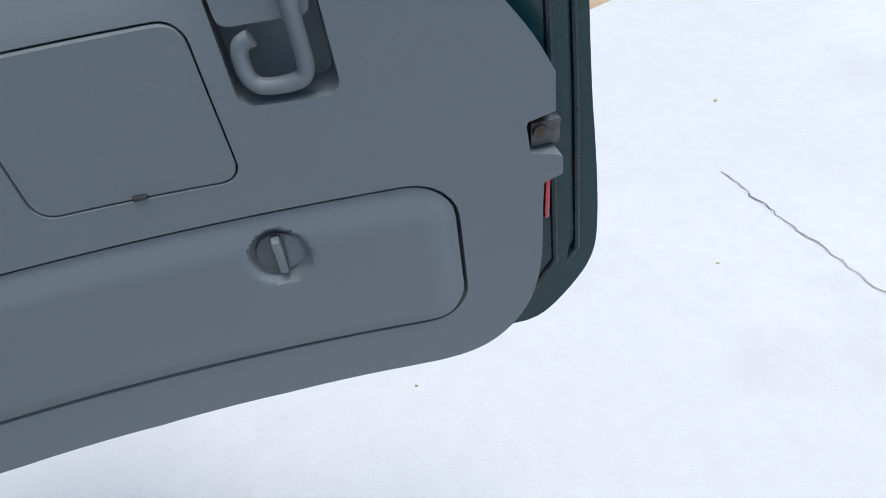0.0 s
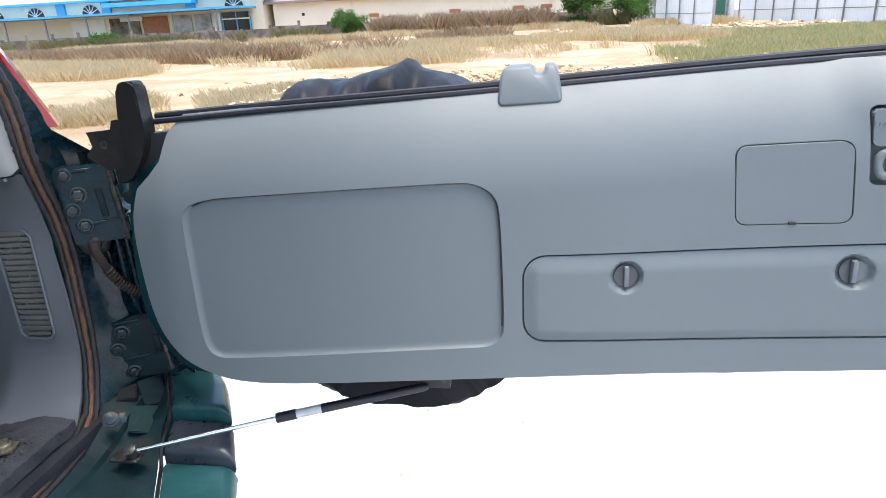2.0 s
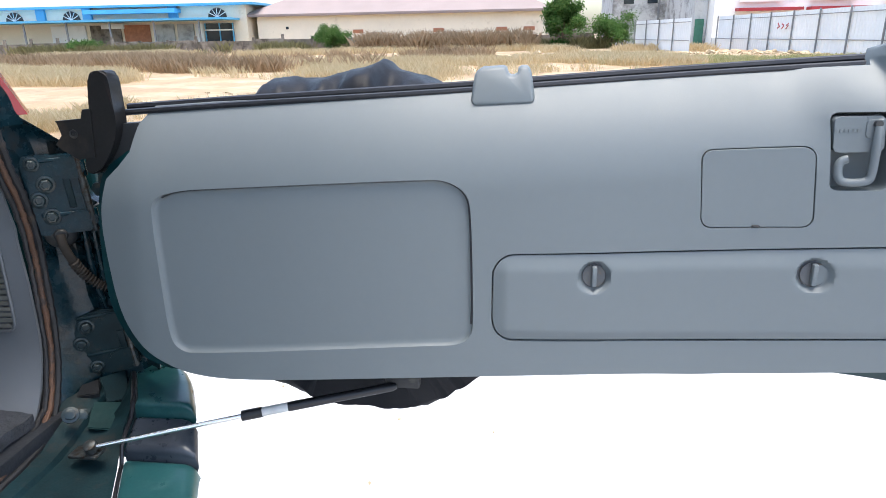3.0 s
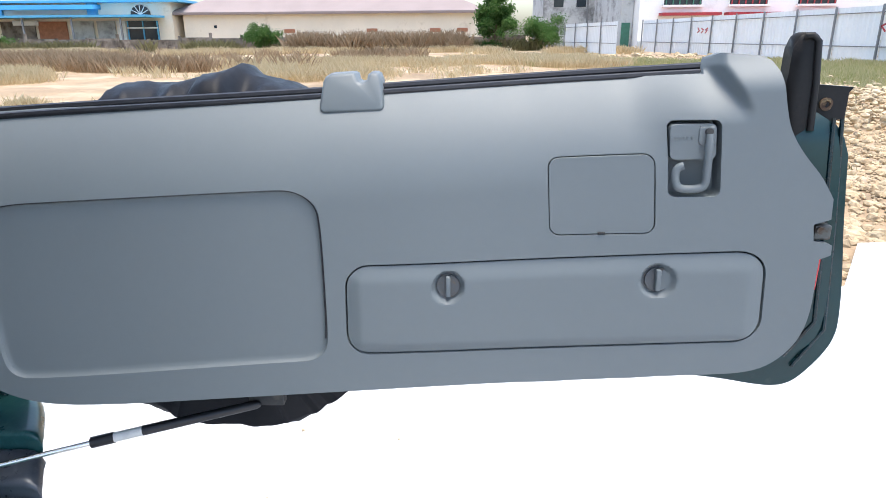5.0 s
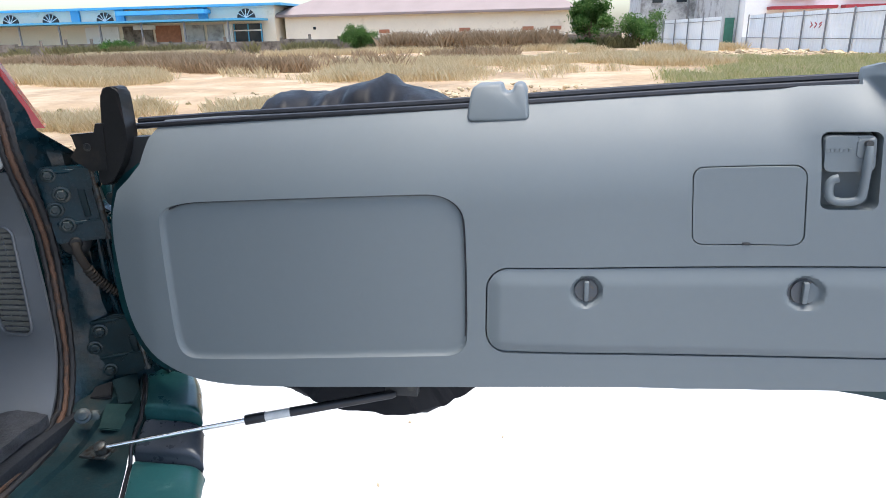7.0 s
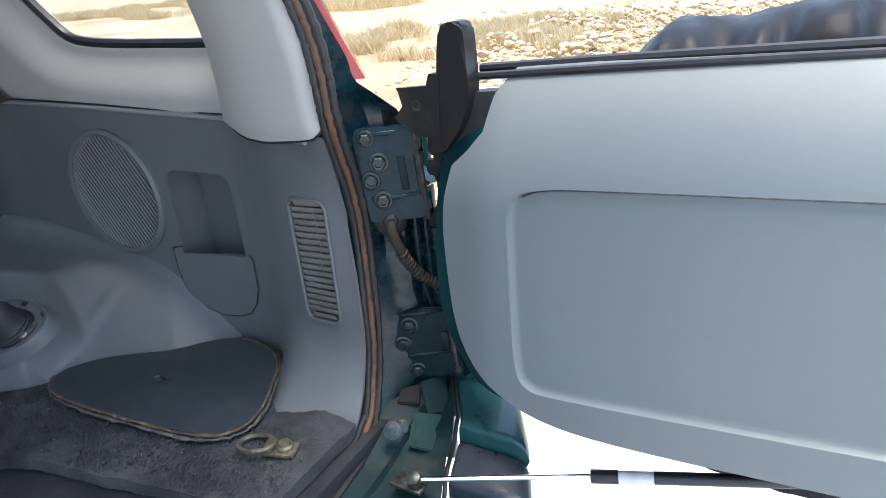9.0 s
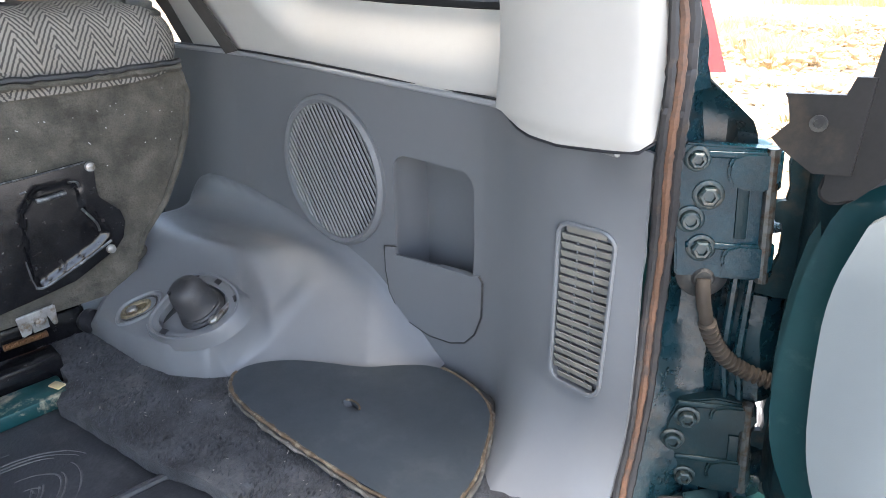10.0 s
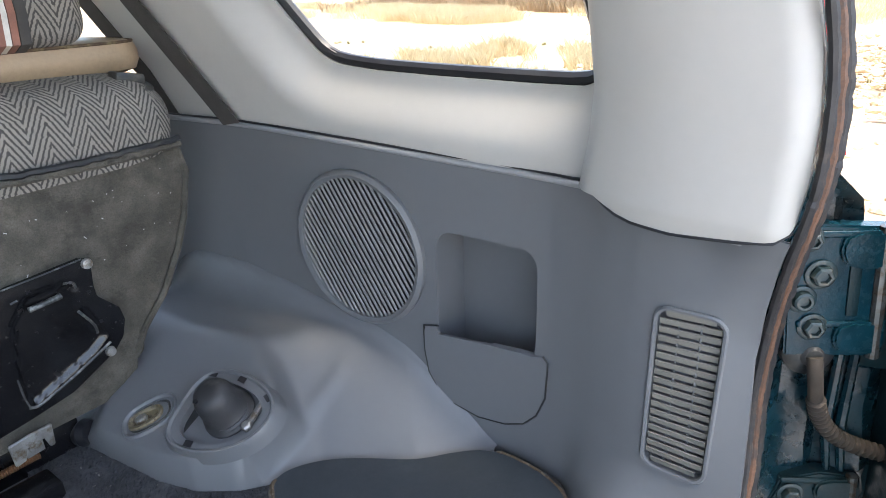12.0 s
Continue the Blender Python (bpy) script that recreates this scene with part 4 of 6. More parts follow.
    add_prism(bm, [(0.408, 1.140), (0.450, 1.147), (0.452, 1.180), (0.457, 1.186), (0.420, 1.191), (0.419, 1.205), (0.408, 1.205)], on_door, -0.055, -0.07)
    tab = part("corner_tab", bm, DUSTY_BLACK, door)
    bm = bmesh.new()
    add_lathe(bm, [(0.0085, 0.0), (0.0085, 0.003), (0.005, 0.0035), (0.004, 0.0005)], on_door(0.428, 1.166, -0.055), (0, -1, 0), 16)
    part("grommet", bm, RUST, tab)
    bm = bmesh.new()
    add_prism(bm, [(-0.824, 1.200), (-0.790, 1.200), (-0.792, 1.16), (-0.826, 1.118), (-0.862, 1.110), (-0.856, 1.14), (-0.832, 1.17)], on_door, -0.050, -0.072)
    part("corner_filler", bm, BLACK, door)
    bm = bmesh.new()
    add_lathe(bm, [(0.007, 0.0), (0.007, 0.002), (0.004, 0.002), (0.0035, -0.002)], on_door(-0.890, 1.191, -0.0295), (0, -1, 0), 14)
    part("tab_hole", bm, BLACK, door)
    # dusty steel leaf between the door's edge and the pillar, cut out beside the hinges
    side = [(0.0, 0.700), (0.10, 0.690), (0.135, 0.70), (0.135, 0.90), (0.135, 1.05), (0.120, 1.105), (0.05, 1.135), (0.0, 1.140)]
    gaps = [[(0.150, 1.073), (0.126, 1.079), (0.115, 1.036), (0.150, 1.028)], [(0.150, 0.980), (0.132, 0.984), (0.124, 0.954), (0.150, 0.934)], [(0.150, 0.750), (0.126, 0.763), (0.121, 0.755), (0.150, 0.738)]]
    part("hinge_leaf", relief(side, lambda s, z, d: Vector((-0.868 - 0.46 * s + 0.35 * d + 0.9 * max(0, 0.03 - s) - 0.05 * (z - 0.95), 0.775 + 0.80 * s - 0.9 * d, z)), 0.004, lambda s, z: 0.004 * ease((s - 0.05) / 0.02) * ease((0.10 - s) / 0.02) + np.array([0.0015 * noise.noise((a * 40, b * 30, 1.0)) for a, b in zip(s, z)]), holes=gaps, rim=0.004), HINGE_DUST, door, "dusty steel hinge leaf of the door", sharp=50)
    # red piece added to give the red glow on the edge below the latch
    bm = bmesh.new()
    add_box(bm, on_door(0.4255, 0.950, -0.030), (0.004, 0.012, 0.046), 0.0015)
    part("edge_reflector", bm, LENS_RED, door, "small red piece added for the red glow on the edge")
    # latch in the notch
    bm = bmesh.new()
    add_box(bm, on_door(0.419, 1.010, -0.016), (0.022, 0.02, 0.020), 0.003)
    add_lathe(bm, [(0.005, 0.004), (0.005, -0.004)], on_door(0.414, 1.014, -0.005), (0, -1, 0), 10)
    part("latch", bm, BOLT, door, "brass-toned latch plate")


def strut():
    s = thing("gas_strut", (-0.868, 0.612, 0.643), "gas strut with chromed rod and black cylinder", "strut")
    a, c, b, e = Vector((-0.868, 0.612, 0.643)), Vector((-0.640, 0.703, 0.660)), Vector((-0.566, 0.722, 0.670)), Vector((-0.385, 0.768, 0.694))
    bm = bmesh.new()
    add_tube(bm, [a, c], 0.0042, 12)
    part("rod", bm, CHROME, s)
    bm = bmesh.new()
    add_tube(bm, [c.lerp(b, -0.06), c.lerp(b, 0.40)], 0.0092, 16)
    part("collar", bm, RUBBER, s)
    bm = bmesh.new()
    add_tube(bm, [c.lerp(b, 0.40), b.lerp(c, 0.02)], 0.0080, 16)
    part("label", bm, FOIL, s)
    bm = bmesh.new()
    add_tube(bm, [b.lerp(c, 0.02), e.lerp(b, 0.04), e], [0.0084, 0.0078, 0.005], 16)
    part("cylinder", bm, RUBBER, s)
    bm = bmesh.new()
    add_lathe(bm, [(0.003, -0.010), (0.010, -0.008), (0.011, 0.0), (0.010, 0.008), (0.004, 0.010)], a, (0, -0.5, 1), 16)
    add_box(bm, a + Vector((-0.012, 0.004, -0.014)), (0.05, 0.03, 0.006), 0.002)
    part("ball_joint", bm, BOLT, s)
    bm = bmesh.new()
    add_box(bm, e + Vector((0.01, 0.01, 0.006)), (0.06, 0.02, 0.022), 0.003)
    part("end_bracket", bm, BLACK, s)


def spare_wheel():
    s = thing("spare_wheel", (-0.45, 0.83, 0.86), "spare wheel in a wrinkled black vinyl cover", "spare wheel")
    bm = bmesh.new()
    seg, prof = 300, [(0.02, 0.0), (0.2, 0.0), (0.28, 0.004), (0.296, 0.011), (0.305, 0.02), (0.312, 0.034), (0.318, 0.05), (0.322, 0.075), (0.324, 0.10), (0.324, 0.125), (0.324, 0.15), (0.318, 0.20), (0.305, 0.235), (0.30, 0.25), (0.2, 0.255), (0.02, 0.255)]
    rings = []
    for r, h in prof:
        ring = []
        for k in range(seg):
            a = 2 * math.pi * k / seg
            x, z = math.cos(a), math.sin(a)
            fold = 0.012 * noise.noise((x * 2.6, z * 2.6, h * 7)) + 0.014 - 0.034 * abs(noise.noise((x * 4.2, z * 4.2, h * 8 + 4))) - 0.016 * abs(noise.noise((x * 8, z * 8, h * 17 + 1)))
            peak = 0.014 * max(0, 1 - abs(a - 1.54) / 0.16) * ease((r - 0.2) / 0.1) + 0.018 * float(ease(1 - abs(a - 1.93) / 0.3))
            sag = 0.012 * max(0, -z) ** 3
            box = (abs(x) ** 3.0 + abs(z) ** 3.0) ** (-1 / 3.0) if z > 0 else 1.0
            r2 = r * (1 + (box - 1) * 0.75)
            rr = r2 + (fold + peak + sag) * ease((r - 0.15) / 0.15)
            px, pz = -0.45 + rr * x, 0.890 + rr * z * (0.945 if z > 0 else 1.0)
            crease = 0.012 * (0.35 - abs(noise.noise((px * 11 + 3 * h, h * 9, 2.0)))) + 0.005 * (0.35 - abs(noise.noise((px * 27 - 4 * h, h * 21, 5.0))))
            if z > 0:
                # slack folds that rise to a seam
                ridge = float(np.interp(px, [-0.80, -0.70, -0.65, -0.62, -0.585, -0.55, -0.52, -0.49, -0.45, -0.425, -0.405, -0.35, -0.25, -0.12], [1.00, 1.12, 1.178, 1.204, 1.206, 1.204, 1.212, 1.214, 1.228, 1.237, 1.218, 1.206, 1.16, 1.02]))
                dip = sum(v * max(0.0, 1 - abs(px - c) / w) for c, w, v in ((-0.548, 0.036, 0.026), (-0.490, 0.020, 0.018), (-0.400, 0.030, 0.034), (-0.650, 0.02, 0.012))) * float(ease((0.10 - h) / 0.08))
                edge = float(np.interp(h, [0.0, 0.004, 0.02, 0.05, 0.10, 0.15, 0.20, 0.235, 0.25], [0.06, 0.040, 0.018, 0.005, 0.0, 0.0, 0.006, 0.022, 0.04]))
                f = float(ease((pz - 1.04) / 0.09)) * float(ease((r - 0.25) / 0.03))
                pz += f * (ridge - dip - edge + crease - pz)
            else:
                low = float(np.interp(px, [-0.80, -0.72, -0.65, -0.588, -0.516, -0.43, -0.345, -0.311, -0.245, -0.14], [0.80, 0.69, 0.641, 0.626, 0.608, 0.605, 0.608, 0.632, 0.675, 0.80]))
                pz = max(pz, low + 0.6 * crease + 0.10 * h)
            ring.append(bm.verts.new((px, 0.83 + h + 0.006 * noise.noise((x * 4, z * 4, r * 9)), pz)))
        rings.append(ring)
    for a, b in zip(rings, rings[1:]):
        for k in range(seg):
            bm.faces.new((a[k], a[(k + 1) % seg], b[(k + 1) % seg], b[k]))
    bm.faces.new(rings[0]), bm.faces.new(rings[-1])
    part("cover", bm, VINYL, s, sharp=80)
    bm = bmesh.new()
    add_lathe(bm, [(0.09, -0.05), (0.09, 0.01)], (-0.45, 0.83, 0.895), (0, 1, 0), 20)
    part("carrier", bm, BLACK, s)


rear_door()
strut()
spare_wheel()

# ---------------------------------------------------------------- the car's rear end and cargo space
SIDE_X = [-2.30, -2.00, -1.85, -1.60, -1.36, -1.30, -1.26, -1.22, -1.18, -1.14, -1.10, -1.06, -1.00]
SIDE_Y = [0.690, 0.715, 0.735, 0.745, 0.7585, 0.7600, 0.7565, 0.7470, 0.7335, 0.7220, 0.7155, 0.7120, 0.705]


def side_y(x, z):
    """Inner face of the cargo side: it steps in towards the rear pillar and flares in at its foot."""
    y = float(np.interp(x, SIDE_X, SIDE_Y))
    lip = float(np.interp(z, [0.64, 0.70, 0.78, 0.88, 0.98, 1.06, 1.11], [0.695, 0.708, 0.712, 0.721, 0.725, 0.706, 0.684]))
    y += (lip - y) * float(ease((x + 1.085) / 0.075))
    y -= float(np.interp(x, [-1.12, -0.985], [0.12, 0.030])) * max(0.0, (0.80 - z) / 0.13) ** 2 * float(ease((x + 1.24) / 0.12))
    return y


def on_side(x, z, d):
    return Vector((x, side_y(x, z) - d, z))


def upper_y(x, z):
    return float(np.interp(x, [-2.3, -1.85, -1.3, -1.15], [0.72, 0.740, 0.758, 0.75])) - 0.20 * (z - 1.11)


WINDOW = [(-1.612, 1.217), (-1.640, 1.229), (-1.660, 1.248), (-1.707, 1.303), (-1.79, 1.41), (-1.785, 1.46), (-1.75, 1.49), (-1.70, 1.50), (-1.35, 1.50), (-1.29, 1.48), (-1.262, 1.44), (-1.225, 1.297), (-1.208, 1.239), (-1.213, 1.218), (-1.237, 1.207), (-1.305, 1.206), (-1.45, 1.208), (-1.548, 1.211)]


def cargo_trim(car):
    top = [(-2.20, 1.124), (-1.96, 1.122), (-1.79, 1.122), (-1.67, 1.1195), (-1.55, 1.1155), (-1.41, 1.110), (-1.30, 1.107), (-1.245, 1.1075), (-1.205, 1.110), (-1.185, 1.1095), (-1.172, 1.102), (-1.160, 1.0965), (-1.141, 1.0925), (-1.10, 1.091), (-1.04, 1.0965), (-0.999, 1.105)]
    line = [(-2.2, 0.66), (-0.995, 0.64), (-1.003, 0.72), (-1.007, 0.82), (-1.012, 0.90), (-1.016, 0.96), (-1.013, 1.02), (-1.007, 1.065), *top[::-1]]
    pocket = [(-1.437, 0.845), (-1.36, 0.852), (-1.280, 0.860), (-1.279, 0.90), *rrect(-1.437, -1.279, 0.842, 1.006, 0.026)[:14]]
    vent = shear(rrect(-1.115, -1.044, 0.797, 1.001, 0.016), 0.05, 0.0, -1.08, 0.9)
    flap = [(-1.461, 0.853), (-1.435, 0.859), (-1.4335, 0.847), (-1.281, 0.8585), (-1.266, 0.864), (-1.258, 0.857), (-1.2605, 0.802), (-1.274, 0.768), (-1.295, 0.744), (-1.324, 0.731), (-1.369, 0.725), (-1.414, 0.734), (-1.438, 0.749), (-1.455, 0.775), (-1.461, 0.812)]
    c, r = (-1.577, 0.951), 0.115
    disc = [(c[0] + (r - 0.002) * math.cos(k * math.pi / 32), c[1] + (r - 0.002) * math.sin(k * math.pi / 32)) for k in range(64)]
    side = part("quarter_trim", relief(line, on_side, 0.006, None, [(vent, -0.012, 0), (flap, 0.004, 0), (disc, -0.014, 0)], holes=(pocket,), rim=0.005), TRIM_DARK, car, "dark grey moulded side trim of the cargo space")
    # sky highlight on the trim's rounded top lip, put in as a paler tube
    bm = bmesh.new()
    add_tube(bm, [on_side(x, z - 0.0035, 0.0022) for x, z in soften(top[:-1], 2, False)], 0.0040, 10)
    part("trim_edge", bm, GRILLE, side)

    # the pocket runs down behind the flap
    bm = bmesh.new()
    wide = [(-1.448, 0.735), (-1.265, 0.745), (-1.265, 1.016), (-1.448, 1.016)]
    for near, far in ((-0.004, -0.075),):
        a = [bm.verts.new(on_side(x, z, near)) for x, z in wide]
        b = [bm.verts.new(on_side(x, z, far)) for x, z in inset(wide, 0.006)]
        mid = [bm.verts.new(on_side(-1.345, z, far + 0.012)) for z in (0.741, 1.010)]
        bm.faces.new((b[0], mid[0], mid[1], b[3])), bm.faces.new((mid[0], b[1], b[2], mid[1]))
        bm.faces.new((a[0], a[1], b[1], mid[0], b[0])), bm.faces.new((a[1], a[2], b[2], b[1])), bm.faces.new((a[2], a[3], b[3], mid[1], b[2])), bm.faces.new((a[3], a[0], b[0], b[3]))
    part("pocket_bin", bm, TRIM_DARK, side)
    # dark joint above the highlight tube
    bm = bmesh.new()
    add_tube(bm, [on_side(x, z + 0.0022, 0.0006) for x, z in soften(top[:-1], 2, False)], 0.0017, 8)
    part("trim_joint", bm, RUBBER, side)

    # round loudspeaker grille with slanting slats
    bm = bmesh.new()
    out = Vector((0.05, -1, 0)).normalized()
    add_lathe(bm, [(r + 0.008, 0.0), (r + 0.008, 0.008), (r + 0.002, 0.013), (r - 0.004, 0.011), (r - 0.005, 0.004)], on_side(*c, -0.002), out, 56, False)
    ring = part("speaker_ring", bm, TRIM_DARK, side)
    bm = bmesh.new()
    add_lathe(bm, [(0.001, 0.004), (r - 0.004, 0.004), (r - 0.004, 0.0)], on_side(*c, -0.0150), out, 48, False)
    part("speaker_back", bm, RUBBER, side, "black cloth behind the grille")
    bm = bmesh.new()
    tilt = radians(58)
    flat, high = Vector((1, 0.05, 0)).normalized(), Vector((0, 0, 1))
    along, across = -math.cos(tilt) * flat + math.sin(tilt) * high, math.sin(tilt) * flat + math.cos(tilt) * high
    base = on_side(*c, 0.0045)
    n = 26
    for k in range(n):
        s = (k - (n - 1) / 2) * (2 * r / n)
        half = math.sqrt(max(0.0, (r - 0.002) ** 2 - s * s))
        if half > 0.01:
            add_box(bm, base + across * s, (half * 2, 0.0018, 0.0031), 0.0, turn=Matrix((along, out, across)).transposed())
    part("grille", bm, GRILLE, side, "slanting plastic slats of the grille", smooth=False)

    # vent: slats between a rounded frame, two upright ribs
    z0, z1, cx = 0.800, 0.999, -1.0795
    bm = bmesh.new()
    loop = [on_side(x, z, 0.0015) for x, z in vent]
    add_tube(bm, [*loop, loop[0], loop[1]], 0.0028, 6, False)
    part("vent_frame", bm, TRIM_DARK, side)
    slats = 19
    for k in range(slats):
        z = z0 + (z1 - z0) * (k + 0.5) / slats
        wide = 0.063 if 0 < k < slats - 1 else 0.050
        bm = bmesh.new()
        a, b = on_side(cx - wide / 2, z - 0.0016, -0.002), on_side(cx + wide / 2, z + 0.0016, -0.002)
        add_ribbon(bm, [a, a.lerp(b, 0.5), b], Vector((0, -0.40, 1)), 0.0086, 0.0014)
        part("slat", bm, CREAM_VENT, side, "dusty cream vent slat")
    for u in (-0.0115, 0.0115):
        bm = bmesh.new()
        add_tube(bm, [on_side(cx + u, z0 + 0.004, -0.0058), on_side(cx + u, z1 - 0.004, -0.0058)], 0.0013, 5)
        part("vent_rib", bm, TRIM_DARK, side)

    bm = bmesh.new()
    add_tube(bm, [on_side(x, z, 0.0032) for x, z in [*flap[4:], flap[0], flap[1]]], 0.0015, 6)
    part("flap_gap", bm, BLACK, side)
    # wheel housing
    foot = [(-2.15, 0.40), (-1.863, 0.405), (-1.692, 0.428), (-1.632, 0.447), (-1.585, 0.480), (-1.550, 0.525), (-1.515, 0.577), (-1.464, 0.616), (-1.408, 0.655), (-1.376, 0.700), (-1.345, 0.738), (-1.335, 0.765)]
    shape = [*foot, (-1.335, 1.5), (-2.15, 1.5)]
    xs, vs = np.linspace(-2.1, -1.34, 170), np.linspace(0, 1, 70)
    fx, fy = [p[0] for p in foot], [p[1] for p in foot]
    spots = [(x, np.interp(x, fx, fy) + v * (0.765 - np.interp(x, fx, fy))) for x in xs for v in vs]
    deep = -signed(spots, shape)[0]
    bm = bmesh.new()
    grid = []
    for (x, y), s in zip(spots, deep):
        u = min(1.0, max(0.0, s / 0.19))
        rise = 0.132 * (0.5 * math.sin(u * math.pi / 2) + 0.5 * float(ease(u)))
        flat = 0.763 + 0.50 * (y - 0.504) - 0.06 * (x + 1.628)
        near = float(ease((1 - math.hypot((x + 1.70) / 0.21, (y - 0.485) / 0.150)) / 0.30)) * float(ease((-1.560 + 0.10 * (y - 0.55) - x) / 0.012))
        ridge = 0.005 * float(ease((0.020 - abs(x + 1.575 - 0.10 * (y - 0.6))) / 0.020)) * float(ease((y - 0.5) / 0.05)) * float(ease((0.70 - y) / 0.05))
        bend = float(np.interp(x, [-1.9, -1.75, -1.60, -1.45, -1.34], [0.075, 0.055, 0.020, 0.018, 0.02]))
        fillet = bend * (1 - math.sqrt(1 - min(0.97, max(0.0, (y - side_y(x, 0.9) + bend) / bend)) ** 2)) * float(ease(u * 1.6))
        z = 0.683 + rise + ridge + fillet
        z += near * (flat - z)
        grid.append(bm.verts.new((x, y, z)))
    m = len(vs)
    hem = [bm.verts.new((grid[i * m].co.x, grid[i * m].co.y, 0.66)) for i in range(len(xs))]
    for i in range(len(xs) - 1):
        bm.faces.new((hem[i], hem[i + 1], grid[(i + 1) * m], grid[i * m]))
    for i in range(len(xs) - 1):
        for k in range(m - 1):
            bm.faces.new((grid[i * m + k], grid[(i + 1) * m + k], grid[(i + 1) * m + k + 1], grid[i * m + k + 1]))
    arch = part("wheel_housing_trim", bm, TRIM_DARK, car, "grey plastic wheel housing cover", sharp=80)

    # rubber boot in a flanged opening on the housing
    at, up = Vector((-1.633, 0.508, 0.769)), Vector((0.08, -0.50, 1)).normalized()
    turn = up.to_track_quat("Z", "Y").to_matrix()
    line = soften([(-0.078, -0.010), (-0.072, -0.050), (-0.045, -0.066), (0.0, -0.064), (0.046, -0.047), (0.080, -0.012), (0.084, 0.030), (0.052, 0.056), (0.0, 0.067), (-0.050, 0.064), (-0.078, 0.040)], 2)
    hole = [(0.74 * x + 0.002, 0.72 * y - 0.002) for x, y in line]
    skirt = [(1.09 * x, 1.09 * y) for x, y in line]
    bm = bmesh.new()
    n = len(line)
    rows = [[bm.verts.new(at + turn @ Vector((x, y, h))) for x, y in ring_] for ring_, h in ((skirt, -0.014), ([(1.05 * x, 1.05 * y) for x, y in line], -0.006), ([(1.02 * x, 1.02 * y) for x, y in line], 0.000), (line, 0.005), ([(0.97 * x, 0.97 * y) for x, y in line], 0.0085), ([(0.93 * x, 0.93 * y) for x, y in line], 0.009), ([(0.89 * x, 0.89 * y) for x, y in line], 0.006), (hole, 0.006), (hole, -0.016))]
    for a, b in zip(rows, rows[1:]):
        for k in range(n):
            bm.faces.new((a[k - 1], a[k], b[k], b[k - 1]))
    part("boot_flange", bm, TRIM_DARK, arch)
    bm = bmesh.new()
    add_prism(bm, inset(hole, 0.0005), lambda x, y, d: at + turn @ Vector((x, y, d)), -0.004, -0.013)
    part("boot_recess", bm, BLACK, arch, smooth=False)
    for x, y, a in ((-0.054, 0.050, 0.1), (-0.002, 0.055, -0.1), (0.056, 0.042, -0.5), (-0.018, -0.053, 0.1)):
        bm = bmesh.new()
        add_box(bm, at + turn @ Vector((x, y, 0.0055)), (0.013, 0.009, 0.003), 0, turn @ Matrix.Rotation(a, 3, "Z"))
        part("clip_slot", bm, RUBBER, arch, smooth=False)
    bm = bmesh.new()
    add_lathe(bm, [(0.037, -0.012), (0.037, 0.000), (0.0330, 0.003), (0.0350, 0.006), (0.0320, 0.009), (0.0335, 0.012), (0.0310, 0.016), (0.0295, 0.032), (0.0275, 0.046), (0.0235, 0.056), (0.0165, 0.061), (0.0085, 0.063), (0.0030, 0.0625), (0.001, 0.0625)], at + turn @ Vector((0.007, 0.006, 0)), up, 32)
    boot = part("rubber_boot", bm, material("dusty_boot_rubber", (0.030, 0.030, 0.032), 0.55, mottle=0.35, mottle_scale=25, spots=(0.052, 0.050, 0.047), spot_scale=35, spot_amount=0.3), arch, "black rubber boot")
    bm = bmesh.new()
    add_lathe(bm, [(0.0034, -0.003), (0.0034, 0.0012), (0.001, 0.0012)], at + turn @ Vector((0.000, -0.012, 0.0605)), up, 10)
    part("boot_vent", bm, RUBBER, boot)
    bm = bmesh.new()
    add_lathe(bm, [(0.008, 0), (0.008, 0.006), (0.005, 0.008)], at + turn @ Vector((0.050, -0.004, 0.002)), up, 6)
    add_box(bm, at + turn @ Vector((0.049, 0.018, 0.002)), (0.009, 0.030, 0.005), 0.001, turn)
    part("boot_clamp", bm, ZINC, arch)
    # seat belt anchor: a brass plate in a long dish
    up2 = Vector((0.06, -0.50, 1)).normalized()
    at2 = Vector((-1.748, 0.4615, 0.7475))
    long = (Vector((0.032, 0.059, 0)) - up2 * Vector((0.032, 0.059, 0)).dot(up2)).normalized()
    turn2 = Matrix((long, up2.cross(long), up2)).transposed()

    def oval(rows, mat, name, off=0.0):
        bm = bmesh.new()
        rings = []
        for sx, sy, h in rows:
            rings.append([bm.verts.new(at2 + turn2 @ Vector((off + sx * math.copysign(abs(math.cos(a)) ** 0.75, math.cos(a)), sy * math.copysign(abs(math.sin(a)) ** 0.75, math.sin(a)), h))) for a in np.linspace(0, 2 * math.pi, 28, endpoint=False)])
        for p, q in zip(rings, rings[1:]):
            for k in range(28):
                bm.faces.new((p[k - 1], p[k], q[k], q[k - 1]))
        bm.faces.new(rings[-1])
        return part(name, bm, mat, arch, sharp=50)

    oval(((0.043, 0.030, -0.006), (0.043, 0.030, 0.002), (0.040, 0.027, 0.005), (0.037, 0.0245, 0.003), (0.035, 0.0225, -0.003)), TRIM_DARK, "anchor_dish")
    oval(((0.033, 0.0205, -0.008), (0.033, 0.0205, 0.001), (0.031, 0.019, 0.003), (0.028, 0.016, 0.0005), (0.026, 0.014, -0.002)), BLACK, "anchor_recess")
    oval(((0.027, 0.0155, -0.006), (0.027, 0.0155, 0.003), (0.025, 0.0140, 0.0055), (0.021, 0.0105, 0.0045), (0.019, 0.009, 0.0015)), BRASS, "anchor_plate", -0.006)
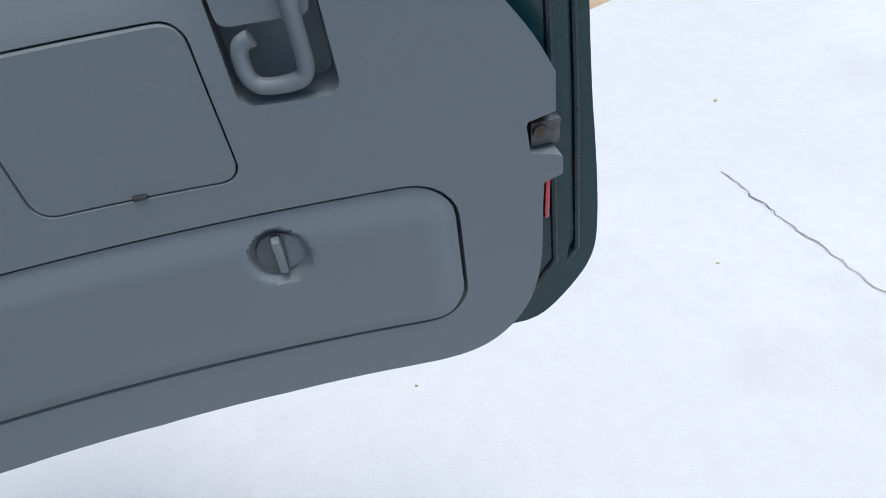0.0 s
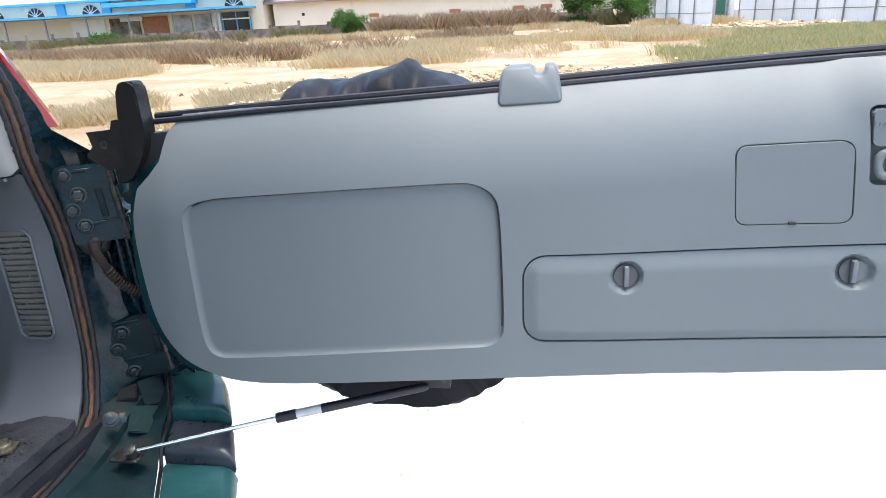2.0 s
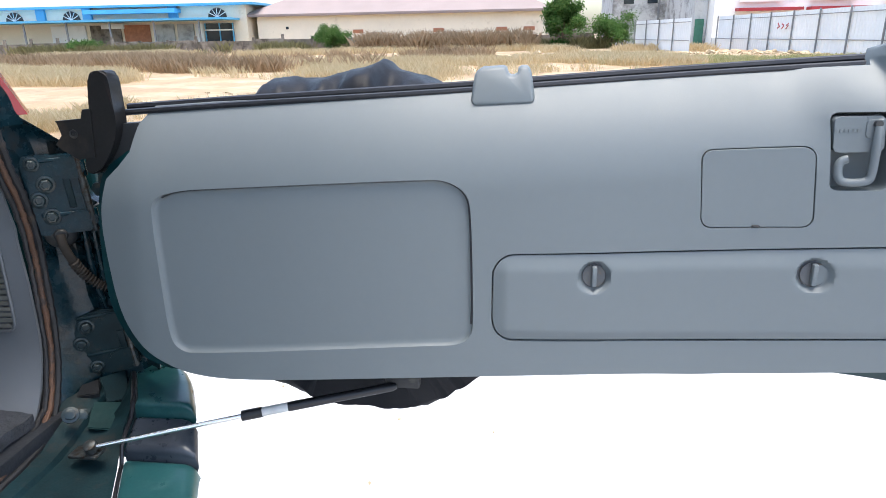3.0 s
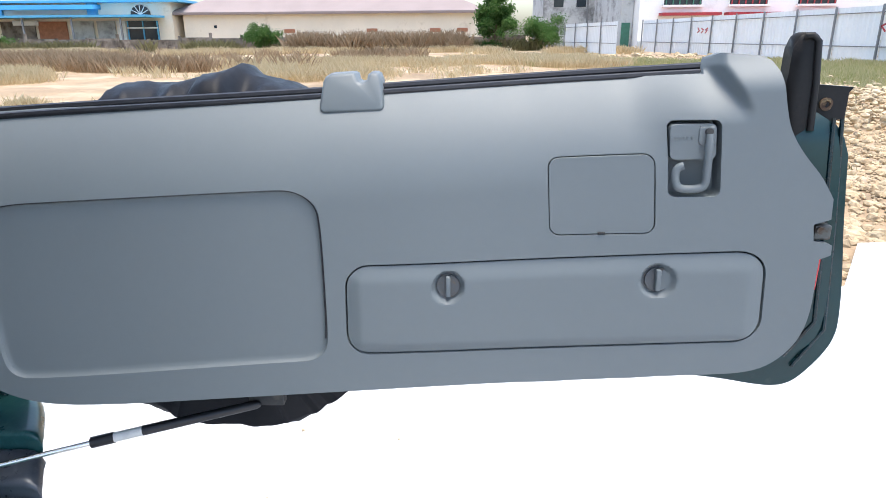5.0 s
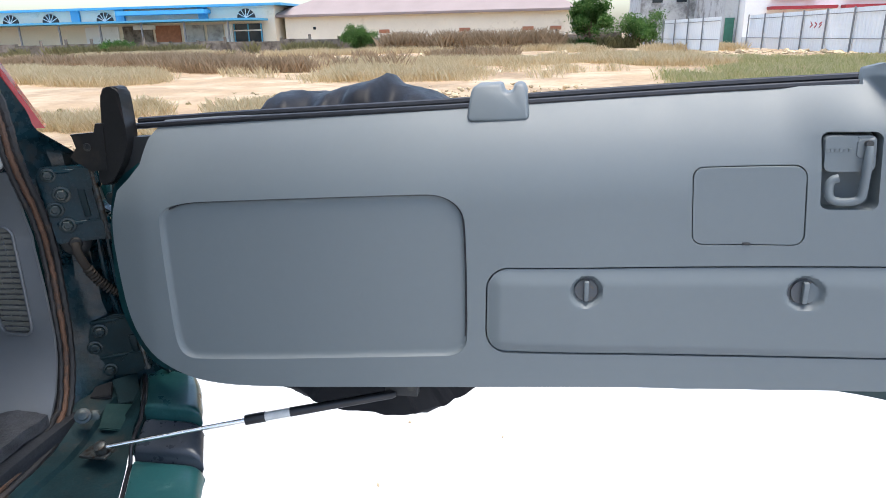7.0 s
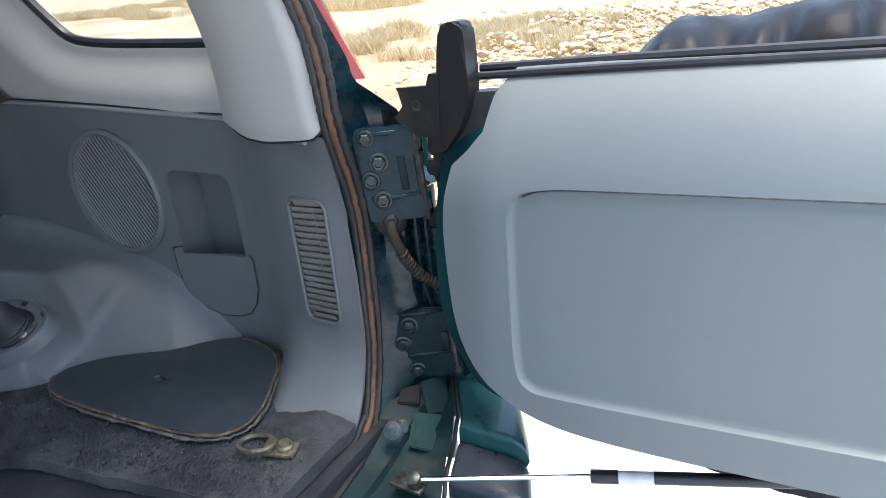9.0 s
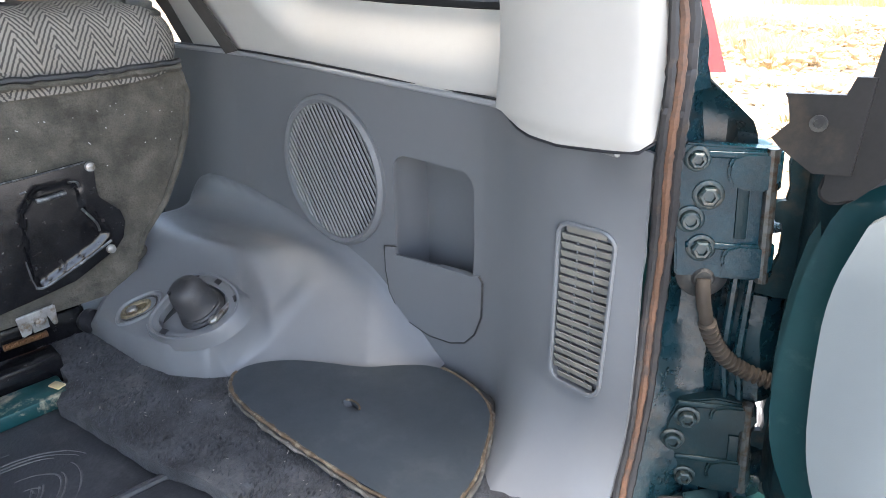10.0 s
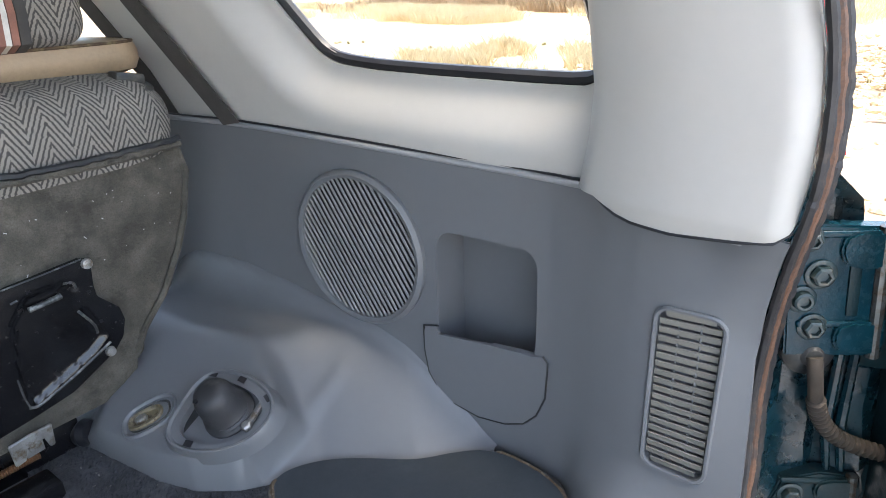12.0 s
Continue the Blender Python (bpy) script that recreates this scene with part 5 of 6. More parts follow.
    oval(((0.009, 0.0065, -0.002), (0.009, 0.0065, 0.0065), (0.007, 0.005, 0.0080)), ZINC, "anchor_bolt", -0.012)

    # pale upper trim with the side window
    outline = [(-2.0, 1.12), *[(x, z + (0.0025 if x > -1.4 else -0.008)) for x, z in top[1:9]], (-1.13, 1.112), (-1.13, 1.6), (-2.36, 1.6), (-2.115, 1.308), (-2.015, 1.187)]

    def sink(x, z):
        d = signed(np.stack([x, z], 1), WINDOW)[0]
        return -0.042 * ease(1 - d / 0.085)

    upper = part("upper_trim", relief(outline, lambda x, z, d: Vector((x, upper_y(x, z) - d, z)), 0.008, sink, holes=(WINDOW,), rim=0.012), TRIM_LIGHT, car, "pale grey trim round the side window")
    bm = bmesh.new()
    loop = [Vector((x, upper_y(x, z) + 0.054, z)) for x, z in soften(inset(WINDOW, 0.006), 1)]
    add_tube(bm, [*loop, loop[0], loop[1]], 0.009, 8, False)
    part("window_rubber", bm, RUBBER, upper)
    bm = bmesh.new()
    add_prism(bm, inset(WINDOW, -0.03), lambda x, z, d: Vector((x, 0.752 - 0.2 * (z - 1.11) + d, z)), 0.066, 0.069)
    pane = part("window_pane", bm, GLASS, upper, smooth=False)
    pane.visible_shadow = False
    bm = bmesh.new()
    add_ribbon(bm, [Vector((x, upper_y(x, z) + 0.004, z)) for x, z in ((-1.985, 1.10), (-2.028, 1.187), (-2.130, 1.310), (-2.38, 1.61))], (1, 0, 0.7), 0.034, 0.014)
    part("pillar_edge", bm, material("brown_edge_trim", (0.045, 0.038, 0.034), 0.7, mottle=0.2), car, "dark brown edge of the forward pillar")
    # pillar cover
    pill = [(-1.222, 1.112), (-1.205, 1.1125), (-1.185, 1.112), (-1.172, 1.1045), (-1.160, 1.099), (-1.141, 1.095), (-1.10, 1.0935), (-1.04, 1.099), (-1.012, 1.103), (-0.999, 1.114), (-0.993, 1.16), (-0.992, 1.21), (-0.997, 1.26), (-1.008, 1.31), (-1.05, 1.5), (-1.08, 1.62), (-1.30, 1.62), (-1.262, 1.45), (-1.208, 1.298), (-1.203, 1.22), (-1.210, 1.16)]

    def on_pillar(x, z, d):
        left = float(np.interp(z, [1.1, 1.167, 1.22, 1.298, 1.45, 1.62], [-1.226, -1.210, -1.203, -1.208, -1.262, -1.30]))
        right = float(np.interp(z, [1.1, 1.2, 1.26, 1.31, 1.62], [-0.998, -0.992, -0.997, -1.008, -1.08]))
        u = min(1.0, max(0.0, (x - left) / (right - left)))
        y = 0.722 + (0.676 - 0.722) * u ** 1.3 - 0.024 * math.sin(math.pi * u ** 0.8) - 0.17 * (z - 1.1)
        y += 0.03 * max(0.0, 1 - u / 0.12) ** 2 + 0.012 * max(0.0, (u - 0.9) / 0.1) ** 2
        return Vector((x, y - d, z))

    part("pillar_trim", relief(pill, on_pillar, 0.006, lambda x, z: -0.004 * ease((1.112 - z) / 0.012), rim=0.012), TRIM_LIGHT, car, "pale grey plastic pillar cover")
    bm = bmesh.new()
    add_tube(bm, [on_pillar(x, z - 0.0012, -0.004) for x, z in dense_line(pill[2:10])], 0.0017, 8)
    part("pillar_joint", bm, RUBBER, car)
    # belt in front of the forward pillar
    bm = bmesh.new()
    a, b = [(-1.822, 1.120), (-1.868, 1.178), (-1.972, 1.305), (-2.12, 1.49)], []
    add_ribbon(bm, [Vector((x, upper_y(x, z) - 0.012, z)) for x, z in a], (1, 0, 0.2), 0.044, 0.002)
    part("seat_belt", bm, BELT, car, "dark seat belt webbing")


def opening_seal(car):
    path = [(-1.085, 0.50, 1.68), (-1.055, 0.56, 1.56), (-1.018, 0.622, 1.40), (-0.996, 0.658, 1.30), (-0.988, 0.674, 1.25), (-0.985, 0.683, 1.20), (-0.985, 0.685, 1.16), (-0.991, 0.695, 1.12), (-0.999, 0.713, 1.08), (-1.007, 0.736, 1.03), (-1.012, 0.750, 0.98), (-1.014, 0.754, 0.92), (-1.011, 0.748, 0.87), (-1.006, 0.740, 0.82), (-1.006, 0.735, 0.76), (-1.003, 0.716, 0.70), (-0.990, 0.682, 0.657), (-0.976, 0.620, 0.634), (-0.968, 0.5, 0.629), (-0.964, 0.2, 0.628), (-0.964, -0.3, 0.628), (-0.966, -0.6, 0.63)]
    fine = soften(path, 3, False)
    rnd = random.Random(4)
    for mat, name, off, r in ((SEAL, "seal_lip", (0.0, -0.0135, 0.0), 0.0045), (SEAL_CORE, "seal_core", (0.003, -0.004, 0.0), 0.0050), (SEAL, "seal_bulb", (0.004, 0.009, 0.0), 0.0072)):
        bm = bmesh.new()
        pts = []
        for p in fine:
            low = p[2] < 0.66
            o = Vector((off[0], off[1], 0)) if not low else Vector((off[0] + off[1] * 0.3, off[1] * 0.4, -off[1] * 0.8))
            pts.append(Vector(p) + o + Vector((0, rnd.uniform(-0.0012, 0.0012), 0)))
        add_tube(bm, pts, [r * rnd.uniform(0.85, 1.1) for _ in pts], 8)
        part(name, bm, mat, car, "worn brown core of the door seal" if mat is SEAL_CORE else "black rubber door seal")


def jamb(car):
    """The steel return beside the opening, its two hinges, wiring gaiter and bolts."""
    zs = np.linspace(0.585, 1.175, 42)
    prof = [(-1.022, 0.735), (-1.010, 0.752), (-1.002, 0.768), (-0.985, 0.786), (-0.968, 0.797), (-0.962, 0.812), (-0.945, 0.820), (-0.925, 0.828), (-0.918, 0.842), (-0.915, 0.868)]
    bm = bmesh.new()
    rows = []
    for z in zs:
        lean = -0.09 * (z - 0.95)
        inner = float(np.interp(z, [0.585, 0.64, 0.69, 0.745, 0.83, 0.92, 1.0, 1.1, 1.2], [0.60, 0.665, 0.715, 0.737, 0.745, 0.756, 0.750, 0.713, 0.692]))
        row = []
        for k, (x, y) in enumerate(prof):
            if k == 0:
                y = inner
            elif k < 3:
                y = inner + (y - 0.735)
            y = min(y, max(inner, 0.826 - 0.86 * (z - 1.09)))
            x = min(x, -0.925 - 0.75 * (z - 1.09)) if z > 1.09 else x
            rough = 0.0035 * noise.noise((k * 0.8, z * 22, 2.0))
            if 0.80 < z < 0.95 and 3 <= k <= 5:
                x, y = x - 0.008, y + 0.006
            if k > 6 and (z > 1.015 or 0.935 < z < 0.995 or 0.735 < z < 0.80):
                x -= 0.012 + 0.012 * (k - 6)
            row.append(bm.verts.new((x + lean + rough, y + rough, z)))
        rows.append(row)
    for a, b in zip(rows, rows[1:]):
        for k in range(len(prof) - 1):
            bm.faces.new((a[k], a[k + 1], b[k + 1], b[k]))
    post = part("door_pillar", bm, JAMB, car, "grimy green-black steel door pillar", sharp=28)
    # ribs pressed into the pillar
    for x, y in ((-0.950, 0.812), (-0.937, 0.820)):
        bm = bmesh.new()
        add_tube(bm, [(x + 0.01, y, 0.80), (x, y - 0.004, 0.86), (x - 0.002, y - 0.004, 0.96)], [0.004, 0.006, 0.005], 8)
        part("pressed_rib", bm, JAMB, post)

    u, n = Vector((0.838, 0.545, 0)), Vector((0.545, -0.838, 0))
    up = Vector((-0.09, 0, 1)).normalized()
    turn = Matrix((u, n, up)).transposed()

    def hinge(o, leaf, slot, arms, name, mat=HINGE):
        def at(a, b, d):
            return Vector(o) + u * a + up * b + n * d

        h = thing(name, tuple(o), "greasy green-painted steel door hinge", "hinge")
        bm = bmesh.new()
        add_prism(bm, leaf, at, 0.007, -0.012)
        bmesh.ops.bevel(bm, geom=bm.edges[:], offset=0.002, segments=2, affect="EDGES")
        part("leaf", bm, mat, h, sharp=50)
        for b0, b1, a1 in arms:
            bm = bmesh.new()
            add_tube(bm, [at(0.064, b0, 0.002), at(0.064, b0 + 0.002, 0.002), at(0.064, b1 - 0.002, 0.002), at(0.064, b1, 0.002)], [0.0085, 0.0105, 0.0105, 0.0085], 14)
            add_box(bm, at(0.026, b1 - 0.004, 0.0075), (0.075, 0.005, 0.007), 0.002, turn)
            part("knuckle", bm, mat, h, sharp=50)
            bm = bmesh.new()
            add_prism(bm, soften([(0.030, b0), (0.072, b0), (0.072, b1), (0.030, b1), (0.022, (b0 + b1) / 2)], 1), at, 0.013, 0.004)
            bmesh.ops.bevel(bm, geom=bm.edges[:], offset=0.0025, segments=2, affect="EDGES")
            part("hinge_arm", bm, mat, h, sharp=50)
        bm = bmesh.new()
        lo, hi = arms[-1][0] - 0.004, arms[0][1] + 0.004
        add_tube(bm, [at(0.064, lo, 0.008), at(0.064, hi, 0.008)], 0.0062, 10)
        part("pin", bm, BOLT, h)
        bm = bmesh.new()
        add_box(bm, at(slot[0], slot[1], 0.0075), (0.011, 0.004, slot[2]), 0.001, turn)
        part("slot", bm, HINGE_DUST, h, "dusty pressed slot")
        bm = bmesh.new()
        mid = (arms[0][1] + arms[-1][0]) / 2
        lo, hi = arms[-1][0], arms[0][1]
        add_prism(bm, soften([(0.084, hi - 0.004), (0.090, mid + 0.012), (0.074, mid + 0.010), (0.074, mid - 0.010), (0.086, mid - 0.014), (0.084, lo + 0.006), (0.060, lo - 0.010), (0.062, lo - 0.030), (0.150, lo - 0.030), (0.150, hi + 0.010), (0.10, hi + 0.012)], 1), at, -0.012, -0.020)
        part("door_leaf", bm, HINGE_DUST, h, sharp=50)

        def bolt(a, b, big, collar):
            bm = bmesh.new()
            add_lathe(bm, [(big * 1.45, 0.0), (big * 1.45, 0.002), (big * 1.25, 0.003), (big * 1.05, 0.003)], at(a, b, 0.007), n, 20, False)
            add_lathe(bm, [(big, 0.002), (big, 0.009), (big * 0.8, 0.0105), (big * 0.55, 0.0105), (big * 0.5, 0.007)], at(a, b, 0.007), n, 6 if not collar else 20)
            part("bolt", bm, PAINTED_BOLT, h)

        return bolt

    leaf = [(-0.020, -0.078), (0.070, -0.078), (0.074, -0.040), (0.056, -0.036), (0.056, 0.018), (0.074, 0.022), (0.074, 0.058), (-0.015, 0.062), (-0.024, 0.045)]
    bolt = hinge((-0.99, 0.775, 1.035), leaf, (0.040, -0.005, 0.055), [(0.018, 0.056, 0.094), (-0.074, -0.038, 0.094)], "door_hinge")
    for a, b, big in ((-0.004, 0.047, 0.0088), (0.008, 0.011, 0.0105), (-0.008, -0.015, 0.0098), (0.004, -0.045, 0.0100)):
        bolt(a, b, big, b == -0.015)
    leaf = [(-0.018, -0.060), (0.035, -0.070), (0.070, -0.062), (0.074, -0.020), (0.060, -0.010), (0.060, 0.020), (0.076, 0.030), (0.074, 0.055), (0.030, 0.060), (-0.010, 0.050), (-0.022, 0.020)]
    bolt = hinge((-0.968, 0.787, 0.745), leaf, (0.052, -0.006, 0.040), [(0.022, 0.054, 0.096), (-0.058, -0.020, 0.092)], "door_hinge", HINGE_DUST)
    for a, b, big in ((0.000, 0.032, 0.0100), (-0.015, 0.000, 0.0095), (0.000, -0.050, 0.0090), (0.098, -0.052, 0.0095)):
        bolt(a, b, big, b == 0.0)

    # wiring gaiter
    g = thing("wiring_gaiter", (-0.976, 0.784, 0.963), "ribbed rubber gaiter over the door wiring", "gaiter")
    bm = bmesh.new()
    add_lathe(bm, [(0.026, -0.012), (0.026, 0.002), (0.022, 0.007), (0.012, 0.010), (0.009, 0.014)], (-0.978, 0.783, 0.956), n, 22)
    part("gaiter_cap", bm, BLACK, g)
    line = soften([(-0.970, 0.770, 0.958), (-0.966, 0.765, 0.94), (-0.962, 0.778, 0.905), (-0.957, 0.790, 0.88), (-0.945, 0.800, 0.858), (-0.928, 0.812, 0.844), (-0.905, 0.825, 0.835), (-0.88, 0.835, 0.83)], 4, False)
    bm = bmesh.new()
    add_tube(bm, line, [0.0075 if k < len(line) * 0.3 else (0.0098 if k % 4 < 2 else 0.0066) for k in range(len(line))], 12)
    part("gaiter_tube", bm, material("dusty_rubber", (0.040, 0.030, 0.022), 0.85, mottle=0.3, mottle_scale=40), g)

    # small bolts by the sill
    for p in ((-0.935, 0.662, 0.668), (-0.945, 0.700, 0.640)):
        bm = bmesh.new()
        add_lathe(bm, [(0.014, -0.004), (0.014, 0.002), (0.009, 0.003), (0.009, 0.010), (0.006, 0.011)], p, (0.5, -0.6, 0.6), 12)
        part("sill_bolt", bm, PAINTED_BOLT, post)
    # upright lamp on the pillar, with its dark backing
    bm = bmesh.new()
    a, b = Vector((-0.979, 0.766, 1.165)), Vector((-1.044, 0.647, 1.46))
    cross = Vector((0.75, 0.62, 0)).normalized()
    rows = []
    for k in range(13):
        p = a.lerp(b, k / 12)
        wide = 0.014 + 0.006 * k / 12
        rows.append([bm.verts.new(q) for q in (p - cross * wide, p, p + Vector((-0.03, 0.04, 0)), p - cross * wide + Vector((-0.03, 0.05, 0)))])
    for p, q in zip(rows, rows[1:]):
        for k in range(4):
            bm.faces.new((p[k], p[(k + 1) % 4], q[(k + 1) % 4], q[k]))
    bm.faces.new(rows[0]), bm.faces.new(rows[-1])
    lamp = part("tail_lamp", bm, LENS_RED, car, "red tail lamp lens", sharp=50)
    bm = bmesh.new()
    low, high = [], []
    for z, x, y0, y1 in ((1.150, -1.002, 0.715, 0.765), (1.20, -1.004, 0.704, 0.746), (1.30, -1.022, 0.684, 0.700), (1.46, -1.052, 0.636, 0.625), (1.66, -1.10, 0.56, 0.545)):
        low.append(bm.verts.new((x, y0, z))), high.append(bm.verts.new((x + 0.012, y1, z)))
    for k in range(4):
        bm.faces.new((low[k], high[k], high[k + 1], low[k + 1]))
    part("lamp_backing", bm, JAMB, car)


def bumper_edge(y):
    return float(np.interp(abs(y), [0.0, 0.2, 0.4, 0.545, 0.64, 0.74, 0.80, 0.835, 0.87, 0.89], [-0.585, -0.592, -0.622, -0.662, -0.702, -0.750, -0.785, -0.810, -0.86, -0.90]))


def bumper_back(y):
    return float(np.interp(abs(y), [0.0, 0.3, 0.546, 0.637, 0.734, 0.84, 0.9], [-0.74, -0.755, -0.797, -0.842, -0.864, -0.93, -0.95]))


def bumper(car):
    def strip(y0, y1, top0, top1, mat, name, label, gap=0.006):
        """One length of the bumper with softened edges all round its top."""
        bm = bmesh.new()
        rows = []
        soft = [0.0, 0.0008, 0.0025, 0.005, 0.009]
        ys = [y0 + v for v in soft] + list(np.linspace(y0 + 0.014, y1 - 0.014, 21)) + [y1 - v for v in soft[::-1]]
        for y in ys:
            t = top0 + (top1 - top0) * (y - y0) / (y1 - y0)
            d = min(y - y0, y1 - y, 0.009) / 0.009
            t -= 0.009 * (1 - math.sqrt(1 - (1 - d) ** 2))
            inn = bumper_back(y) + gap
            e = max(bumper_edge(y), inn + 0.03)
            rows.append([bm.verts.new(p) for p in ((inn, y, t - 0.03), (inn + 0.0006, y, t - 0.006), (inn + 0.003, y, t - 0.002), (inn + 0.008, y, t), (e - 0.026, y, t + 0.001), (e - 0.014, y, t - 0.002), (e - 0.005, y, t - 0.009), (e, y, t - 0.022), (e - 0.012, y, t - 0.05), (e - 0.055, y, 0.40), (inn, y, 0.40))])
        n = len(rows[0])
        for a, b in zip(rows, rows[1:]):
            for k in range(n):
                bm.faces.new((a[k], a[(k + 1) % n], b[(k + 1) % n], b[k]))
        bm.faces.new(rows[0]), bm.faces.new(rows[-1])
        part(name, bm, mat, car, label)

    strip(-0.89, 0.648, 0.598, 0.598, BUMPER_PAINT, "bumper", "dark green painted bumper")
    strip(0.651, 0.716, 0.618, 0.640, STEP, "bumper_joint", "grey bumper step tinted with reflected sky blue")
    strip(0.719, 0.885, 0.664, 0.668, BUMPER_PAINT, "bumper_corner", "dull teal raised bumper corner")
    bm = bmesh.new()
    # sill between the seal and the bumper
    rows = []
    for y in np.linspace(-0.75, 0.815, 48):
        out = bumper_back(y) - 0.003
        up = 0.045 * float(ease((y - 0.60) / 0.15))
        low = float(np.interp(y, [0.55, 0.645, 0.655, 0.715, 0.725], [0.592, 0.592, 0.63, 0.648, 0.672]))
        lift = 0.004 * noise.noise((y * 25, 0, 0))
        rows.append([bm.verts.new(p) for p in ((-1.0, y, 0.631 + up), (-0.966, y, 0.624 + up + lift), (-0.935, y, 0.618 + 0.8 * up - lift), (-0.930, y, 0.610 + 0.7 * up), (0.4 * out - 0.558, y, 0.606 + 0.6 * up + lift), (out, y, low))])
    for a, b in zip(rows, rows[1:]):
        for k in range(5):
            bm.faces.new((a[k], a[k + 1], b[k + 1], b[k]))
    sill = part("sill", bm, SILL_DUST, car, "dusty green-black sill")
    # black strip drawn for the dark of the open gap between sill and bumper
    bm = bmesh.new()
    add_tube(bm, [(bumper_back(y) + 0.0015, y, float(np.interp(y, [0.40, 0.645, 0.655, 0.715, 0.725], [0.590, 0.590, 0.622, 0.642, 0.664]))) for y in np.linspace(0.3, 0.83, 40)], 0.0035, 6)
    part("gap_rubber", bm, RUBBER, sill)

    # bolted foot plates of the pillar
    def plate(corners, mat, lift, name):
        bm = bmesh.new()
        a = [Vector(c) for c in corners]
        n = (a[1] - a[0]).cross(a[3] - a[0]).normalized()
        n = n if n.z > 0 else -n
        low, high = [bm.verts.new(c) for c in a], [bm.verts.new(c + n * lift) for c in a]
        bm.faces.new(low), bm.faces.new(high)
        for k in range(4):
            bm.faces.new((low[k - 1], low[k], high[k], high[k - 1]))
        bmesh.ops.bevel(bm, geom=bm.edges[:], offset=0.0016, segments=2, affect="EDGES")
        part(name, bm, mat, sill, sharp=50)

    plate([(-0.956, 0.773, 0.674), (-0.932, 0.816, 0.668), (-0.902, 0.772, 0.634), (-0.926, 0.742, 0.640)], SILL_DUST, 0.006, "foot_plate")
    plate([(-0.942, 0.728, 0.650), (-0.905, 0.758, 0.634), (-0.872, 0.690, 0.620), (-0.920, 0.674, 0.632)], FADED_GREEN, 0.005, "foot_plate")
    plate([(-0.975, 0.752, 0.664), (-0.950, 0.770, 0.668), (-0.935, 0.740, 0.655), (-0.968, 0.725, 0.655)], LIMP, 0.012, "rubber_flap")


def cargo_floor(car):
    bm = bmesh.new()
    add_box(bm, (-1.55, 0.0, 0.64), (1.17, 1.52, 0.03), 0.003)
    part("floor_pan", bm, FLOOR_VINYL, car, "black vinyl cargo floor")
    # fine scuffs worn in rings over a raised pressing
    rnd = random.Random(17)
    line = soften([(-1.66, 0.24), (-1.615, 0.315), (-1.545, 0.338), (-1.46, 0.30), (-1.42, 0.22), (-1.45, 0.08), (-1.56, 0.02), (-1.65, 0.1)], 3)
    n = len(line)
    for k in range(16):
        ring = inset(line, 0.006 + 0.0065 * k + rnd.uniform(-0.002, 0.002))
        start, run = rnd.randrange(n), rnd.randint(n // 5, n // 2)
        bm = bmesh.new()
        pts = [Vector((ring[(start + i) % n][0] + 0.0015 * noise.noise((i * 0.2, k, 0)), ring[(start + i) % n][1], 0.6552)) for i in range(run)]
        add_tube(bm, pts, [0.0004 + 0.0011 * math.sin(math.pi * i / (run - 1)) for i in range(run)], 5)
        part("scuff_ring", bm, SCUFF, car)
    bm = bmesh.new()
    add_tube(bm, [(-1.47, 0.20, 0.657), (-1.456, 0.286, 0.658), (-1.45, 0.36, 0.658)], 0.006, 8)
    part("floor_rib", bm, FLOOR_VINYL, car)
    c = thing("cargo_carpet", (-1.4, 0.45, 0.656), "worn black carpet strip on the cargo floor", "carpet")
    line = [(-1.88, 0.325), (-1.74, 0.335), (-1.685, 0.300), (-1.612, 0.318), (-1.472, 0.346), (-1.384, 0.380), (-1.25, 0.403), (-1.12, 0.430), (-0.990, 0.450), (-0.985, 0.640), (-1.04, 0.645), (-1.113, 0.66), (-1.2, 0.75), (-1.34, 0.75), (-1.42, 0.66), (-1.50, 0.60), (-1.55, 0.545), (-1.585, 0.49), (-1.632, 0.455), (-1.692, 0.436), (-1.88, 0.415)]
    fuzz = lambda x, y: np.array([0.0035 * noise.noise((a * 30, b * 30, 0)) + 0.002 * noise.noise((a * 110, b * 110, 3)) for a, b in zip(x, y)])
    part("carpet", relief(line, lambda x, y, d: Vector((x, y, 0.680 + d)), 0.008, fuzz, rim=0.022), CARPET, c, sharp=80)
    rnd = random.Random(23)
    verts, faces = [], []
    tips = [(rnd.uniform(-1.87, -1.0), rnd.uniform(0.31, 0.66)) for _ in range(26000)]
    for (x, y), d in zip(tips, signed(tips, line)[0]):
        if d > -0.001 or (x > -1.14 and y > 0.585) or 0.5 + 0.5 * noise.noise((x * 14, y * 14, 2)) < rnd.random() * 0.8:
            continue
        n, a = len(verts), 2.2 + 1.6 * noise.noise((x * 6, y * 6, 0)) + rnd.uniform(-0.7, 0.7)
        z, l, w = 0.679, rnd.uniform(0.003, 0.007), rnd.uniform(0.0003, 0.0006)
        u, v = Vector((math.cos(a), math.sin(a), 0)), Vector((-math.sin(a), math.cos(a), 0))
        p = Vector((x, y, z))
        verts += [p - v * w, p + v * w, p + u * l * 0.6 + v * w * 0.6 + Vector((0, 0, 0.0035)), p + u * l + Vector((0, 0, 0.0035 * rnd.random() + 0.0015))]
        faces.append((n, n + 1, n + 2, n + 3))
    tagged(raw("carpet_nap", verts, faces, PILE, c), "matted grey carpet fibres", kind="stuff")
    b = thing("floor_lid", (-1.33, 0.6, 0.69), "dark grey board lid with a frayed brown edge", "lid")
